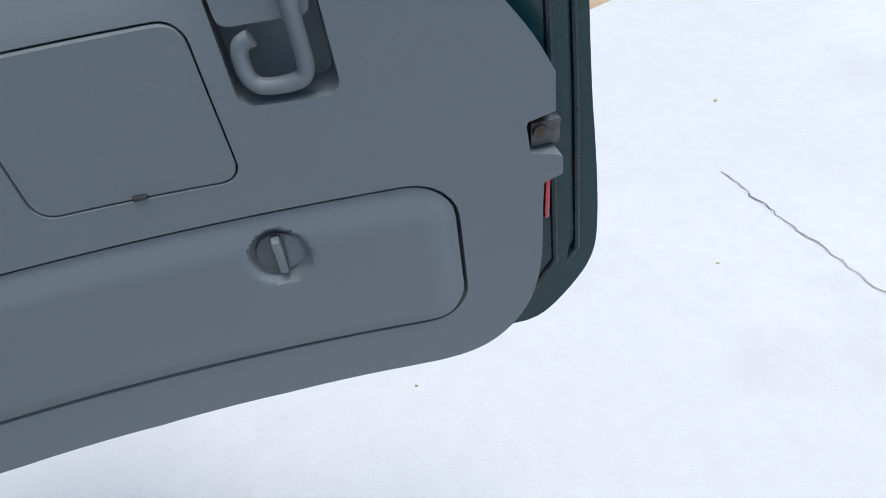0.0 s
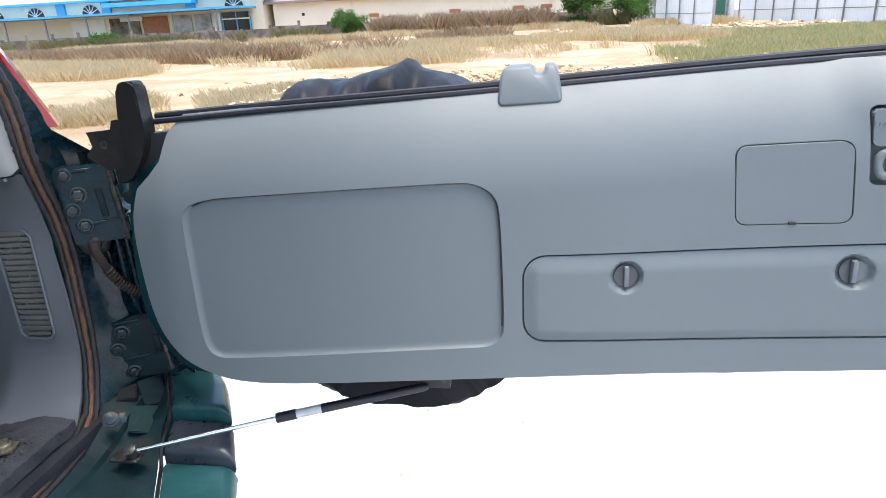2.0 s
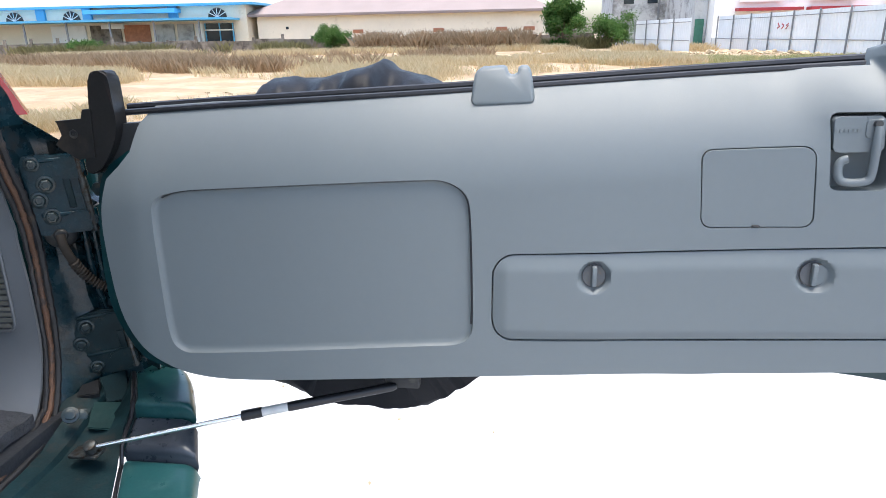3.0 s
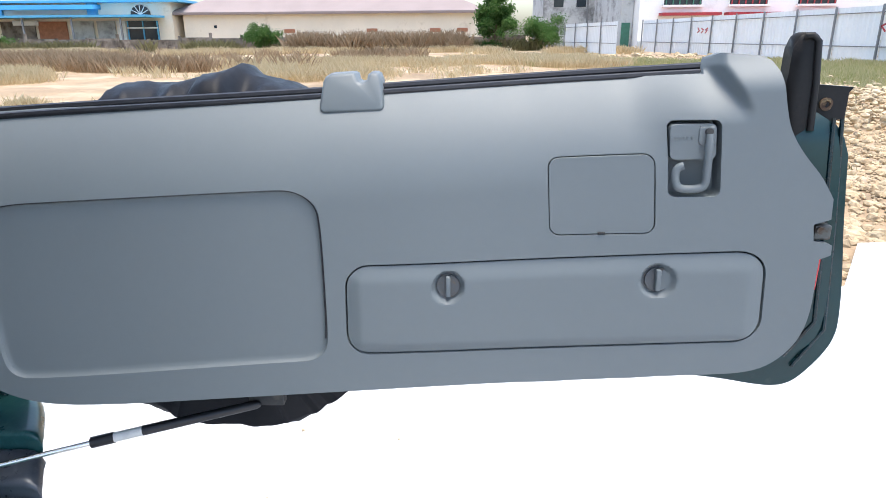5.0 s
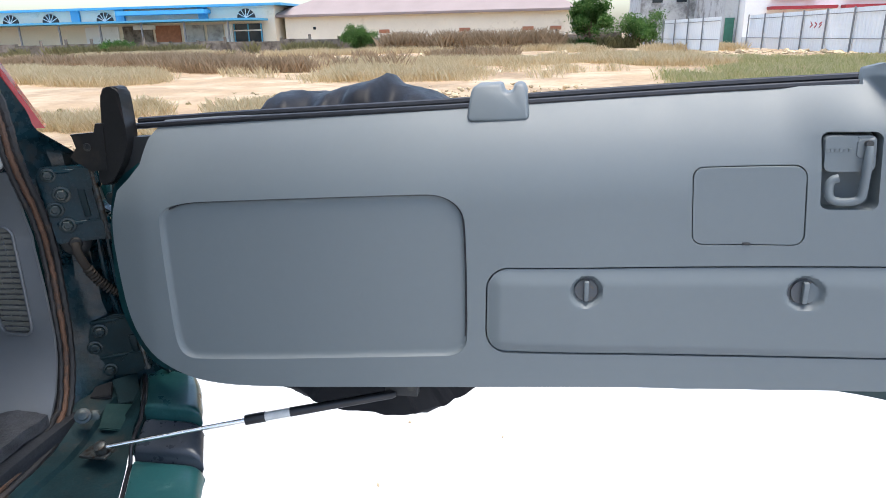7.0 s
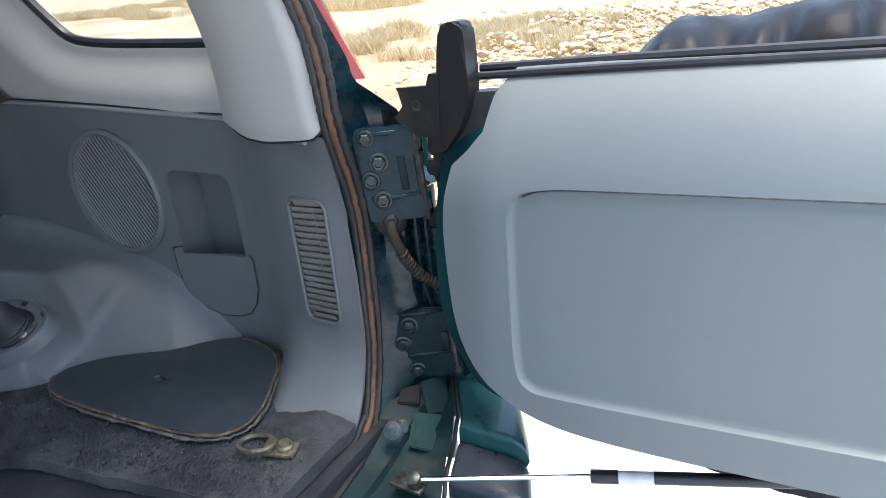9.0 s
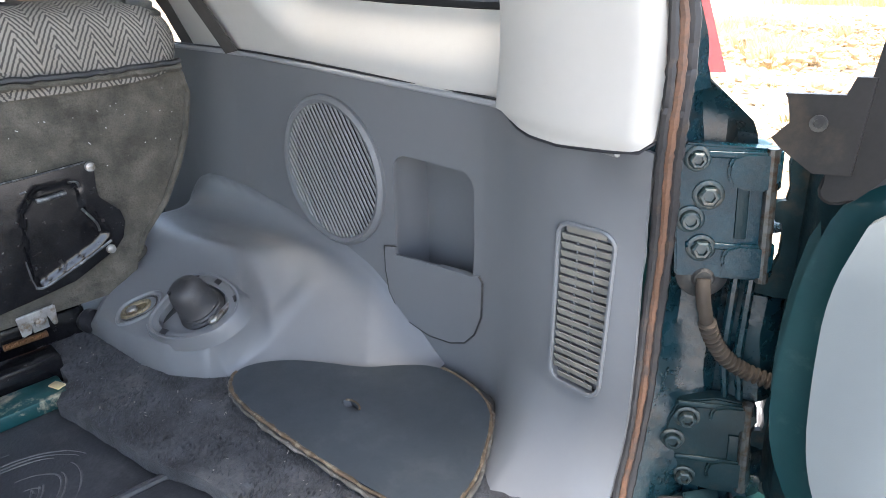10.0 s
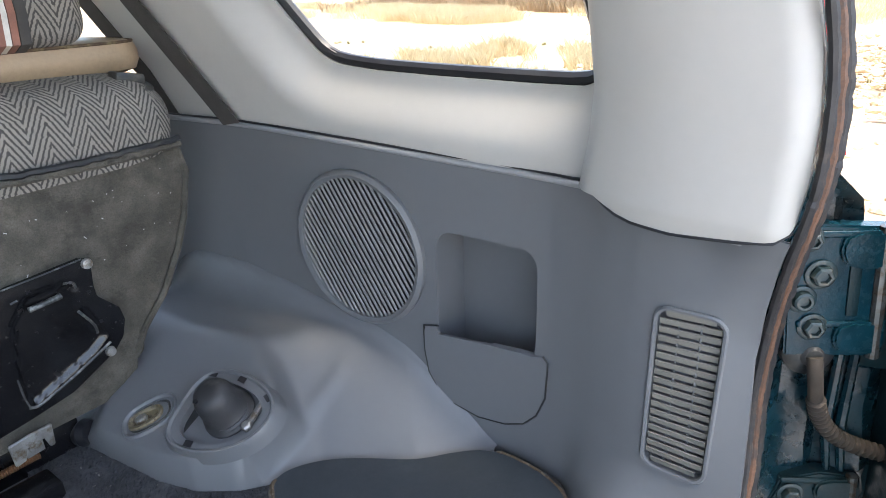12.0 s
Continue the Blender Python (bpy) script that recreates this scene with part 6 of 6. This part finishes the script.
    edge = soften([(-1.543, 0.508), (-1.500, 0.482), (-1.40, 0.484), (-1.295, 0.494), (-1.170, 0.510), (-1.128, 0.540), (-1.126, 0.590), (-1.185, 0.690), (-1.218, 0.722), (-1.28, 0.738), (-1.335, 0.733), (-1.372, 0.702), (-1.408, 0.655), (-1.464, 0.622), (-1.515, 0.585), (-1.545, 0.540)], 2)
    grip = [(-1.351 + 0.017 * math.cos(k * math.pi / 8), 0.585 + 0.008 * math.sin(k * math.pi / 8)) for k in range(16)]
    lid = part("board", relief(edge, lambda x, y, d: Vector((x, y, 0.6965 + d)), 0.006, None, [(grip, -0.008, 0)], rim=0.011), BOARD, b)
    bm = bmesh.new()
    rnd = random.Random(6)
    loop = soften(inset(edge, -0.002), 1)
    front = loop[-5:] + loop[:76]
    add_tube(bm, [(x + rnd.uniform(-0.001, 0.001), y + rnd.uniform(-0.001, 0.001), 0.6945) for x, y in front], [0.0030 * rnd.uniform(0.6, 1.3) for _ in front], 6)
    part("frayed_edge", bm, BOARD_EDGE, b, "frayed brown fibre edge")
    bm = bmesh.new()
    low = soften(inset(edge, -0.005), 1)
    low = low[-7:] + low[:78]
    add_tube(bm, [(x + rnd.uniform(-0.0016, 0.0016), y + rnd.uniform(-0.0016, 0.0016), 0.6885 + rnd.uniform(-0.001, 0.001)) for x, y in low], [0.0027 * rnd.uniform(0.5, 1.5) for _ in low], 6)
    part("fringe", bm, FRINGE, b, "pale matted fringe under the edge")
    bm = bmesh.new()
    add_tube(bm, [(x, y, 0.690) for x, y in loop[74:-3]], 0.003, 6)
    part("dark_edge", bm, RUBBER, b)
    bm = bmesh.new()
    add_tube(bm, [Vector((-1.351 + 0.016 * math.cos(a), 0.585 + 0.008 * math.sin(a), 0.6965)) for a in np.linspace(0.2, math.pi - 0.2, 9)], 0.0016, 6)
    part("grip_edge", bm, BOARD_EDGE, b)
    # pale lint caught in the carpet
    rnd = random.Random(31)
    verts, faces = [], []
    while len(faces) < 70:
        x, y = rnd.uniform(-1.85, -1.0), rnd.uniform(0.33, 0.6)
        if y < np.interp(x, [-1.88, -1.6, -1.38, -1.0], [0.34, 0.335, 0.395, 0.462]) or y > np.interp(x, [-1.7, -1.5, -1.1, -1.0], [0.42, 0.47, 0.50, 0.58]):
            continue
        a, l, w = rnd.uniform(0, 6.3), rnd.uniform(0.0008, 0.0024), rnd.uniform(0.0004, 0.0009)
        n = len(verts)
        u, v = Vector((math.cos(a) * l, math.sin(a) * l, rnd.uniform(-0.0008, 0.0008))), Vector((-math.sin(a) * w, math.cos(a) * w, 0))
        p = Vector((x, y, 0.6855 + rnd.uniform(-0.001, 0.002)))
        verts += [p - u - v, p + u - v, p + u + v, p - u + v]
        faces.append((n, n + 1, n + 2, n + 3))
    tagged(raw("lint", verts, faces, LINT), "pale lint specks caught in black carpet", "lint", kind="stuff")
    # lashing ring
    r = thing("lashing_ring", (-1.05, 0.54, 0.685), "worn steel lashing ring on its bolted plate", "lashing ring")
    bm = bmesh.new()
    pts = [Vector((-1.083 + 0.030 * math.cos(a), 0.536 + 0.021 * math.sin(a), 0.692 + 0.006 * math.cos(a + 0.5))) for a in np.linspace(0, 2 * math.pi, 26)]
    add_tube(bm, [*pts, pts[1]], 0.0038, 8, False)
    part("ring", bm, PLATED, r)
    bm = bmesh.new()
    add_box(bm, (-1.047, 0.546, 0.686), (0.05, 0.030, 0.006), 0.002, Matrix.Rotation(0.3, 3, "Z"))
    add_box(bm, (-1.062, 0.542, 0.691), (0.014, 0.028, 0.010), 0.003, Matrix.Rotation(0.3, 3, "Z"))
    part("plate", bm, PLATED, r)
    bm = bmesh.new()
    add_lathe(bm, [(0.013, 0.0), (0.012, 0.006), (0.009, 0.008), (0.008, 0.012), (0.004, 0.012)], (-1.040, 0.549, 0.688), (0, 0, 1), 16)
    part("bolt", bm, PLATED, r)
    # green steel strip and black rail in front of the seat
    s = thing("seat_rail", (-1.75, 0.2, 0.656), "scraped green steel strip with a black rail", "seat rail")
    bm = bmesh.new()
    add_box(bm, (-1.735, 0.135, 0.668), (0.060, 0.38, 0.024), 0.004)
    part("strip", bm, material("scraped_green_paint", (0.006, 0.055, 0.058), 0.4, 0.2, mottle=0.25, mottle_scale=20, spots=(0.34, 0.30, 0.22), spot_scale=28, spot_amount=0.25), s)
    bm = bmesh.new()
    add_box(bm, (-1.80, 0.14, 0.680), (0.05, 0.40, 0.05), 0.006)
    part("rail", bm, BLACK_STEEL, s)
    bm = bmesh.new()
    add_box(bm, (-1.728, 0.315, 0.6825), (0.022, 0.014, 0.003), 0.001, Matrix.Rotation(0.4, 3, "Z"))
    part("leaf_scrap", bm, STRAW, s)


def rear_seat():
    s = thing("rear_seat", (-1.93, 0.0, 0.66), "folding rear seat in grey herringbone cloth with felt back", "car seat")
    cloth = [(-0.66, 1.09), (0.636, 1.095), (0.652, 1.115), (0.660, 1.15), (0.648, 1.188), (0.615, 1.208), (0.56, 1.214), (0.2, 1.218), (-0.62, 1.21), (-0.67, 1.17)]
    bm = bmesh.new()
    rows = []
    prof = [(-2.02, 0.93, 0.0), (-2.00, 0.975, 0.0), (-1.95, 1.0, 0.004), (-1.90, 0.985, 0.003), (-1.862, 0.94, 0.0), (-1.838, 0.86, -0.004), (-1.826, 0.72, -0.01), (-1.824, 0.5, -0.012)]
    line = soften(cloth, 2)
    for x, k, dz in prof:
        rows.append([bm.verts.new((x, 0.0 + y * (1 - (1 - k) * 0.28), 1.085 + (z - 1.085) * k + dz * 0.2)) for y, z in line])
    for a, b in zip(rows, rows[1:]):
        for k in range(len(line)):
            bm.faces.new((a[k - 1], a[k], b[k], b[k - 1]))
    bm.faces.new(rows[0]), bm.faces.new(rows[-1])
    part("backrest", bm, CLOTH, s, "herringbone cloth backrest top", sharp=80)
    felt = [(-0.64, 1.108), (0.630, 1.114), (0.646, 1.09), (0.645, 1.06), (0.632, 1.00), (0.612, 0.95), (0.575, 0.885), (0.53, 0.84), (0.508, 0.81), (0.495, 0.745), (-0.6, 0.745)]

    def on_back(y, z, d):
        return Vector((-1.848 + 0.02 * (z - 0.9) + d + 0.012 * math.sin(y * 5), y, z))

    bulge = lambda y, z: np.array([0.006 * noise.noise((a * 5, b * 5, 0)) + 0.0018 * noise.noise((a * 45, b * 45, 5)) for a, b in zip(y, z)])
    part("felt_back", relief(felt, on_back, 0.012, bulge, rim=0.08), FELT, s, "worn brown-grey felt covering", sharp=80)
    # pale lint on the felt
    rnd = random.Random(41)
    verts, faces = [], []
    for _ in range(42):
        y, z = rnd.uniform(0.25, 0.61), rnd.uniform(0.95, 1.09)
        if y > np.interp(z, [0.93, 1.0, 1.06], [0.58, 0.61, 0.625]):
            continue
        n, a, l, w = len(verts), rnd.uniform(0, 6.3), 0.0004 + 0.0022 * rnd.random() ** 3, rnd.uniform(0.0004, 0.0010)
        p, u, v = on_back(y, z, 0.009), Vector((0, math.cos(a), math.sin(a))) * l, Vector((0, -math.sin(a), math.cos(a))) * w
        verts += [p - u - v, p + u - v, p + u + v, p - u + v]
        faces.append((n, n + 1, n + 2, n + 3))
    tagged(raw("lint", verts, faces, PALE_LINT), "white lint specks caught on grey felt", "lint", kind="stuff")
    bm = bmesh.new()
    rnd = random.Random(9)
    hem = [on_back(y, 1.109 + 0.004 * math.sin(y * 9) - 0.012 * ease((0.3 - y) / 0.5) + rnd.uniform(-0.0015, 0.0015), 0.016) for y in np.linspace(-0.6, 0.634, 110)]
    add_tube(bm, hem, [0.006 * rnd.uniform(0.7, 1.3) for _ in hem], 7)
    part("felt_hem", bm, FELT, s)
    bm = bmesh.new()
    add_tube(bm, [p + Vector((0.003, 0, 0.0085)) for p in hem], 0.0046, 6)
    part("seam", bm, BLACK, s)
    bm = bmesh.new()
    add_tube(bm, [on_back(y, z, 0.003) for y, z in ((0.634, 1.105), (0.645, 1.06), (0.628, 0.99), (0.606, 0.94), (0.57, 0.88), (0.525, 0.835), (0.505, 0.80))], 0.005, 6)
    part("felt_hem", bm, FELT, s)
    # black hinge plate with pressed ribs
    plate = [(0.0, 0.965), (0.36, 0.975), (0.455, 0.981), (0.466, 0.977), (0.462, 0.940), (0.463, 0.922), (0.490, 0.892), (0.494, 0.87), (0.486, 0.845), (0.470, 0.828), (0.400, 0.795), (0.340, 0.785), (0.0, 0.74)]
    ribs = [([(0.355, 0.958), (0.440, 0.960), (0.436, 0.925), (0.455, 0.875), (0.470, 0.852), (0.362, 0.806), (0.345, 0.800), (0.338, 0.84)], -0.006)]
    part("hinge_plate", relief(plate, lambda y, z, d: on_back(y, z, 0.014 + d), 0.0045, None, [(soften(r, 1), h, 0.006) for r, h in ribs], rim=0.014), BLACK_STEEL, s, "scuffed black steel hinge plate")
    # beads whose pale colour carries the highlights of the ribs and top edge
    for way, r in (([(0.376, 0.938), (0.397, 0.9395), (0.418, 0.941)], 0.0042), ([(0.424, 0.957), (0.437, 0.955), (0.439, 0.945)], 0.0022), ([(0.434, 0.910), (0.447, 0.888), (0.452, 0.876), (0.452, 0.866)], 0.0020), ([(0.342, 0.803), (0.351, 0.799), (0.362, 0.802), (0.415, 0.822), (0.466, 0.845)], 0.0028), ([(0.357, 0.955), (0.366, 0.957)], 0.002), ([(0.339, 0.85), (0.340, 0.82), (0.343, 0.803)], 0.0016), ([(0.10, 0.969), (0.36, 0.976), (0.455, 0.982)], 0.0012)):
        bm = bmesh.new()
        add_tube(bm, [on_back(y, z, 0.0128) for y, z in soften(way, 2, False)], r, 8)
        part("worn_bead", bm, BEAD_HIGHLIGHT, s)
    for y, z in ((0.460, 0.974), (0.462, 0.831)):
        bm = bmesh.new()
        add_lathe(bm, [(0.008, 0), (0.007, 0.005), (0.002, 0.006)], on_back(y, z, 0.014), (1, 0, 0), 12)
        part("rivet", bm, ZINC, s)
    bm = bmesh.new()
    add_lathe(bm, [(0.008, 0), (0.006, 0.006), (0.002, 0.007)], on_back(0.318, 1.02, 0.006), (1, 0, 0), 12)
    part("snap_stud", bm, RUST, s)
    # latch with a coppery spring
    bm = bmesh.new()
    latch = [(0.302, 0.768), (0.330, 0.770), (0.358, 0.772), (0.356, 0.738), (0.349, 0.738), (0.346, 0.758), (0.320, 0.755), (0.318, 0.736), (0.304, 0.733)]
    add_prism(bm, latch, lambda y, z, d: on_back(y, z, d), 0.020, 0.026)
    bmesh.ops.bevel(bm, geom=bm.edges[:], offset=0.0015, segments=2, affect="EDGES")
    add_prism(bm, [(0.322, 0.730), (0.345, 0.732), (0.345, 0.756), (0.322, 0.754)], lambda y, z, d: on_back(y, z, d), 0.006, 0.014)
    add_lathe(bm, [(0.009, 0.0), (0.008, 0.005), (0.003, 0.006)], on_back(0.334, 0.746, 0.014), (1, 0, 0), 12)
    part("latch", bm, ZINC, s, "dull zinc latch bracket")
    bm = bmesh.new()
    add_tube(bm, [(-1.860, 0.345 - 0.0011 * k, 0.705) for k in range(60)], [0.0058 if k % 3 else 0.0042 for k in range(60)], 8)
    part("spring", bm, material("copper_spring", (0.19, 0.085, 0.042), 0.5, 0.6, mottle=0.2), s)
    bm = bmesh.new()
    add_box(bm, (-1.90, 0.20, 0.70), (0.06, 0.42, 0.06), 0.008)
    part("pivot_bar", bm, BLACK_STEEL, s)
    # side fold of the cushion
    bm = bmesh.new()
    add_box(bm, (-1.93, 0.50, 0.755), (0.14, 0.09, 0.10), 0.03, segments=4)
    part("cushion_side", bm, FELT, s)
    bm = bmesh.new()
    add_lathe(bm, [(0.002, -0.014), (0.018, -0.012), (0.022, 0.0), (0.018, 0.012), (0.002, 0.014)], (-1.865, 0.412, 0.698), (1, 0.5, 0.3), 16)
    part("rubber_stop", bm, RUBBER, s)
    # release button and headrest
    bm = bmesh.new()
    add_lathe(bm, [(0.036, -0.004), (0.035, 0.002), (0.030, 0.004)], (-1.882, 0.604, 1.196), (0.3, 0.2, 1), 24)
    part("button_dish", bm, BLACK, s)
    bm = bmesh.new()
    add_box(bm, (-1.884, 0.604, 1.203), (0.028, 0.044, 0.018), 0.004, Matrix.Rotation(-0.2, 3, "X"))
    part("release_button", bm, BLACK, s, "black release button")
    h = new_head(s)
    for y in (0.422, 0.262):
        bm = bmesh.new()
        add_tube(bm, [(-1.905, y, 1.19), (-1.912, y, 1.28)], 0.0052, 12)
        part("rod", bm, CHROME, h)
        bm = bmesh.new()
        add_lathe(bm, [(0.026, -0.008), (0.025, 0.001), (0.02, 0.003)], (-1.905, y, 1.213), (0.1, 0, 1), 20)
        part("rod_dish", bm, BLACK, h)
    for k, (y, wide, mat) in enumerate(((0.446, 0.010, BELT), (0.457, 0.011, STRAP), (0.466, 0.007, STRAP_WHITE), (0.475, 0.009, STRAP), (0.487, 0.013, BELT))):
        bm = bmesh.new()
        add_ribbon(bm, [(-1.99, y, 1.253), (-1.93, y, 1.2475), (-1.895, y, 1.262), (-1.8865, y, 1.30), (-1.889, y, 1.36), (-1.90, y, 1.42), (-1.94, y, 1.43)], (0, 1, 0), wide, 0.003)
        part("strap", bm, mat, h, "striped webbing strap" if mat is STRAP else "")
    t = thing("tan_cushion", (-2.0, 0.2, 1.207), "tan padded tray resting on the seat back", "cushion")
    bm = bmesh.new()
    line = soften([(-2.16, -0.3), (-2.16, 0.62), (-2.12, 0.668), (-1.96, 0.672), (-1.925, 0.650), (-1.915, 0.605), (-1.915, -0.3)], 2)
    rows = [[bm.verts.new((x, y, z)) for x, y in inset(line, i)] for i, z in ((0.020, 1.206), (0.006, 1.211), (0.0, 1.224), (0.0, 1.238), (0.004, 1.249), (0.014, 1.254))]
    for a, b in zip(rows, rows[1:]):
        for k in range(len(line)):
            bm.faces.new((a[k - 1], a[k], b[k], b[k - 1]))
    bm.faces.new(rows[0]), bm.faces.new(rows[-1])
    part("pad", bm, TAN, t)
    bm = bmesh.new()
    loop = [Vector((x, y, 1.2515)) for x, y in inset(line, 0.006)]
    add_tube(bm, [*loop, loop[0]], 0.0025, 6, False)
    part("piping", bm, RUST, t)


def new_head(s):
    bm = bmesh.new()
    add_box(bm, (-1.938, 0.345, 1.335), (0.085, 0.47, 0.165), 0.035, segments=5)
    return part("headrest", bm, CLOTH, s, "herringbone cloth headrest")


def shell(car):
    """Plain parts that close the car round the cargo space."""
    def slab(name, x0, x1, y0, y1, z0, z1, mat, label=""):
        bm = bmesh.new()
        add_box(bm, ((x0 + x1) / 2, (y0 + y1) / 2, (z0 + z1) / 2), (x1 - x0, y1 - y0, z1 - z0), 0.01)
        return part(name, bm, mat, car, label)

    slab("roof", -3.6, -1.07, -0.74, 0.74, 1.705, 1.78, PAINT)
    slab("roof_lining", -3.6, -1.10, -0.60, 0.66, 1.670, 1.695, TRIM_LIGHT)
    # glass hatch, raised on its hinges at the roof's rear edge
    bm = bmesh.new()
    ys, us = np.linspace(-0.66, 0.66, 13), np.linspace(0, 1, 9)
    net = [[[bm.verts.new((-1.05 + 0.66 * u, y, 1.80 + 0.17 * u + 0.05 * math.sin(math.pi * u) - 0.03 * (y / 0.66) ** 2 + d)) for u in us] for y in ys] for d in (0.0, 0.006)]
    for side in net:
        for a, b in zip(side, side[1:]):
            for k in range(len(us) - 1):
                bm.faces.new((a[k], a[k + 1], b[k + 1], b[k]))
    rim = [[*[g[0][k] for k in range(9)], *[g[i][8] for i in range(1, 13)], *[g[12][k] for k in range(7, -1, -1)], *[g[i][0] for i in range(11, 0, -1)]] for g in net]
    for k in range(len(rim[0])):
        bm.faces.new((rim[0][k - 1], rim[0][k], rim[1][k], rim[1][k - 1]))
    edge = [v.co.copy() for v in rim[0]]
    hatch = part("glass_hatch", bm, glass("privacy_glass", (0.60, 0.62, 0.63)), car, "raised dark tinted glass hatch")
    bm = bmesh.new()
    add_tube(bm, [*edge, edge[0], edge[1]], 0.016, 8, False)
    part("hatch_frame", bm, BLACK, hatch)
    slab("right_header", -3.6, -1.07, 0.675, 0.76, 1.545, 1.70, PAINT)
    slab("left_header", -3.6, -1.07, -0.76, -0.605, 1.66, 1.72, PAINT)
    slab("left_side", -4.6, -0.96, -0.86, -0.78, 0.42, 1.10, PAINT)
    slab("left_trim", -2.4, -1.0, -0.775, -0.74, 0.66, 1.12, TRIM_DARK)
    slab("left_pillar", -1.2, -1.02, -0.76, -0.60, 1.105, 1.695, TRIM_LIGHT)
    slab("left_pillar", -2.2, -2.05, -0.76, -0.60, 1.105, 1.695, TRIM_LIGHT)
    slab("left_pillar", -3.5, -3.36, -0.76, -0.60, 1.105, 1.695, TRIM_LIGHT)
    slab("right_side", -4.6, -0.965, 0.872, 0.90, 0.42, 1.08, PAINT)
    slab("right_pillar", -3.5, -3.36, 0.62, 0.78, 1.085, 1.695, TRIM_LIGHT)
    slab("cabin_floor", -4.6, -2.14, -0.77, 0.825, 0.42, 0.50, CARPET)
    slab("front_panel", -4.6, -3.55, -0.77, 0.825, 0.52, 1.02, PAINT)
    slab("windscreen", -3.60, -3.59, -0.70, 0.70, 1.03, 1.695, GLASS, "clear windscreen")
    for y in (-0.74, 0.74):
        slab("windscreen_pillar", -3.64, -3.55, y - 0.035, y + 0.035, 1.03, 1.695, PAINT)
    for x0, x1 in ((-2.045, -1.205), (-3.355, -2.205)):
        slab("tinted_window", x0, x1, -0.70, -0.69, 1.125, 1.665, TINTED, "dark tinted side window")
    slab("front_backrest", -2.95, -2.8, 0.08, 0.62, 0.6, 1.25, CLOTH)
    slab("under_floor", -2.1, -1.0, -0.77, 0.82, 0.45, 0.60, BLACK)
    for x in (-1.62, -4.05):
        for y in (-0.72, 0.76):
            bm = bmesh.new()
            add_lathe(bm, [(0.20, -0.11), (0.33, -0.11), (0.352, -0.09), (0.352, 0.09), (0.33, 0.11), (0.20, 0.11)], (x, y, 0.352), (0, 1, 0), 40)
            part("wheel", bm, RUBBER, car, "black tyre")


def car():
    c = thing("car", (-1.6, 0.0, 0.0), "dark green off-road car with its rear door open", "car")
    cargo_trim(c)
    opening_seal(c)
    jamb(c)
    bumper(c)
    cargo_floor(c)
    shell(c)


car()
rear_seat()
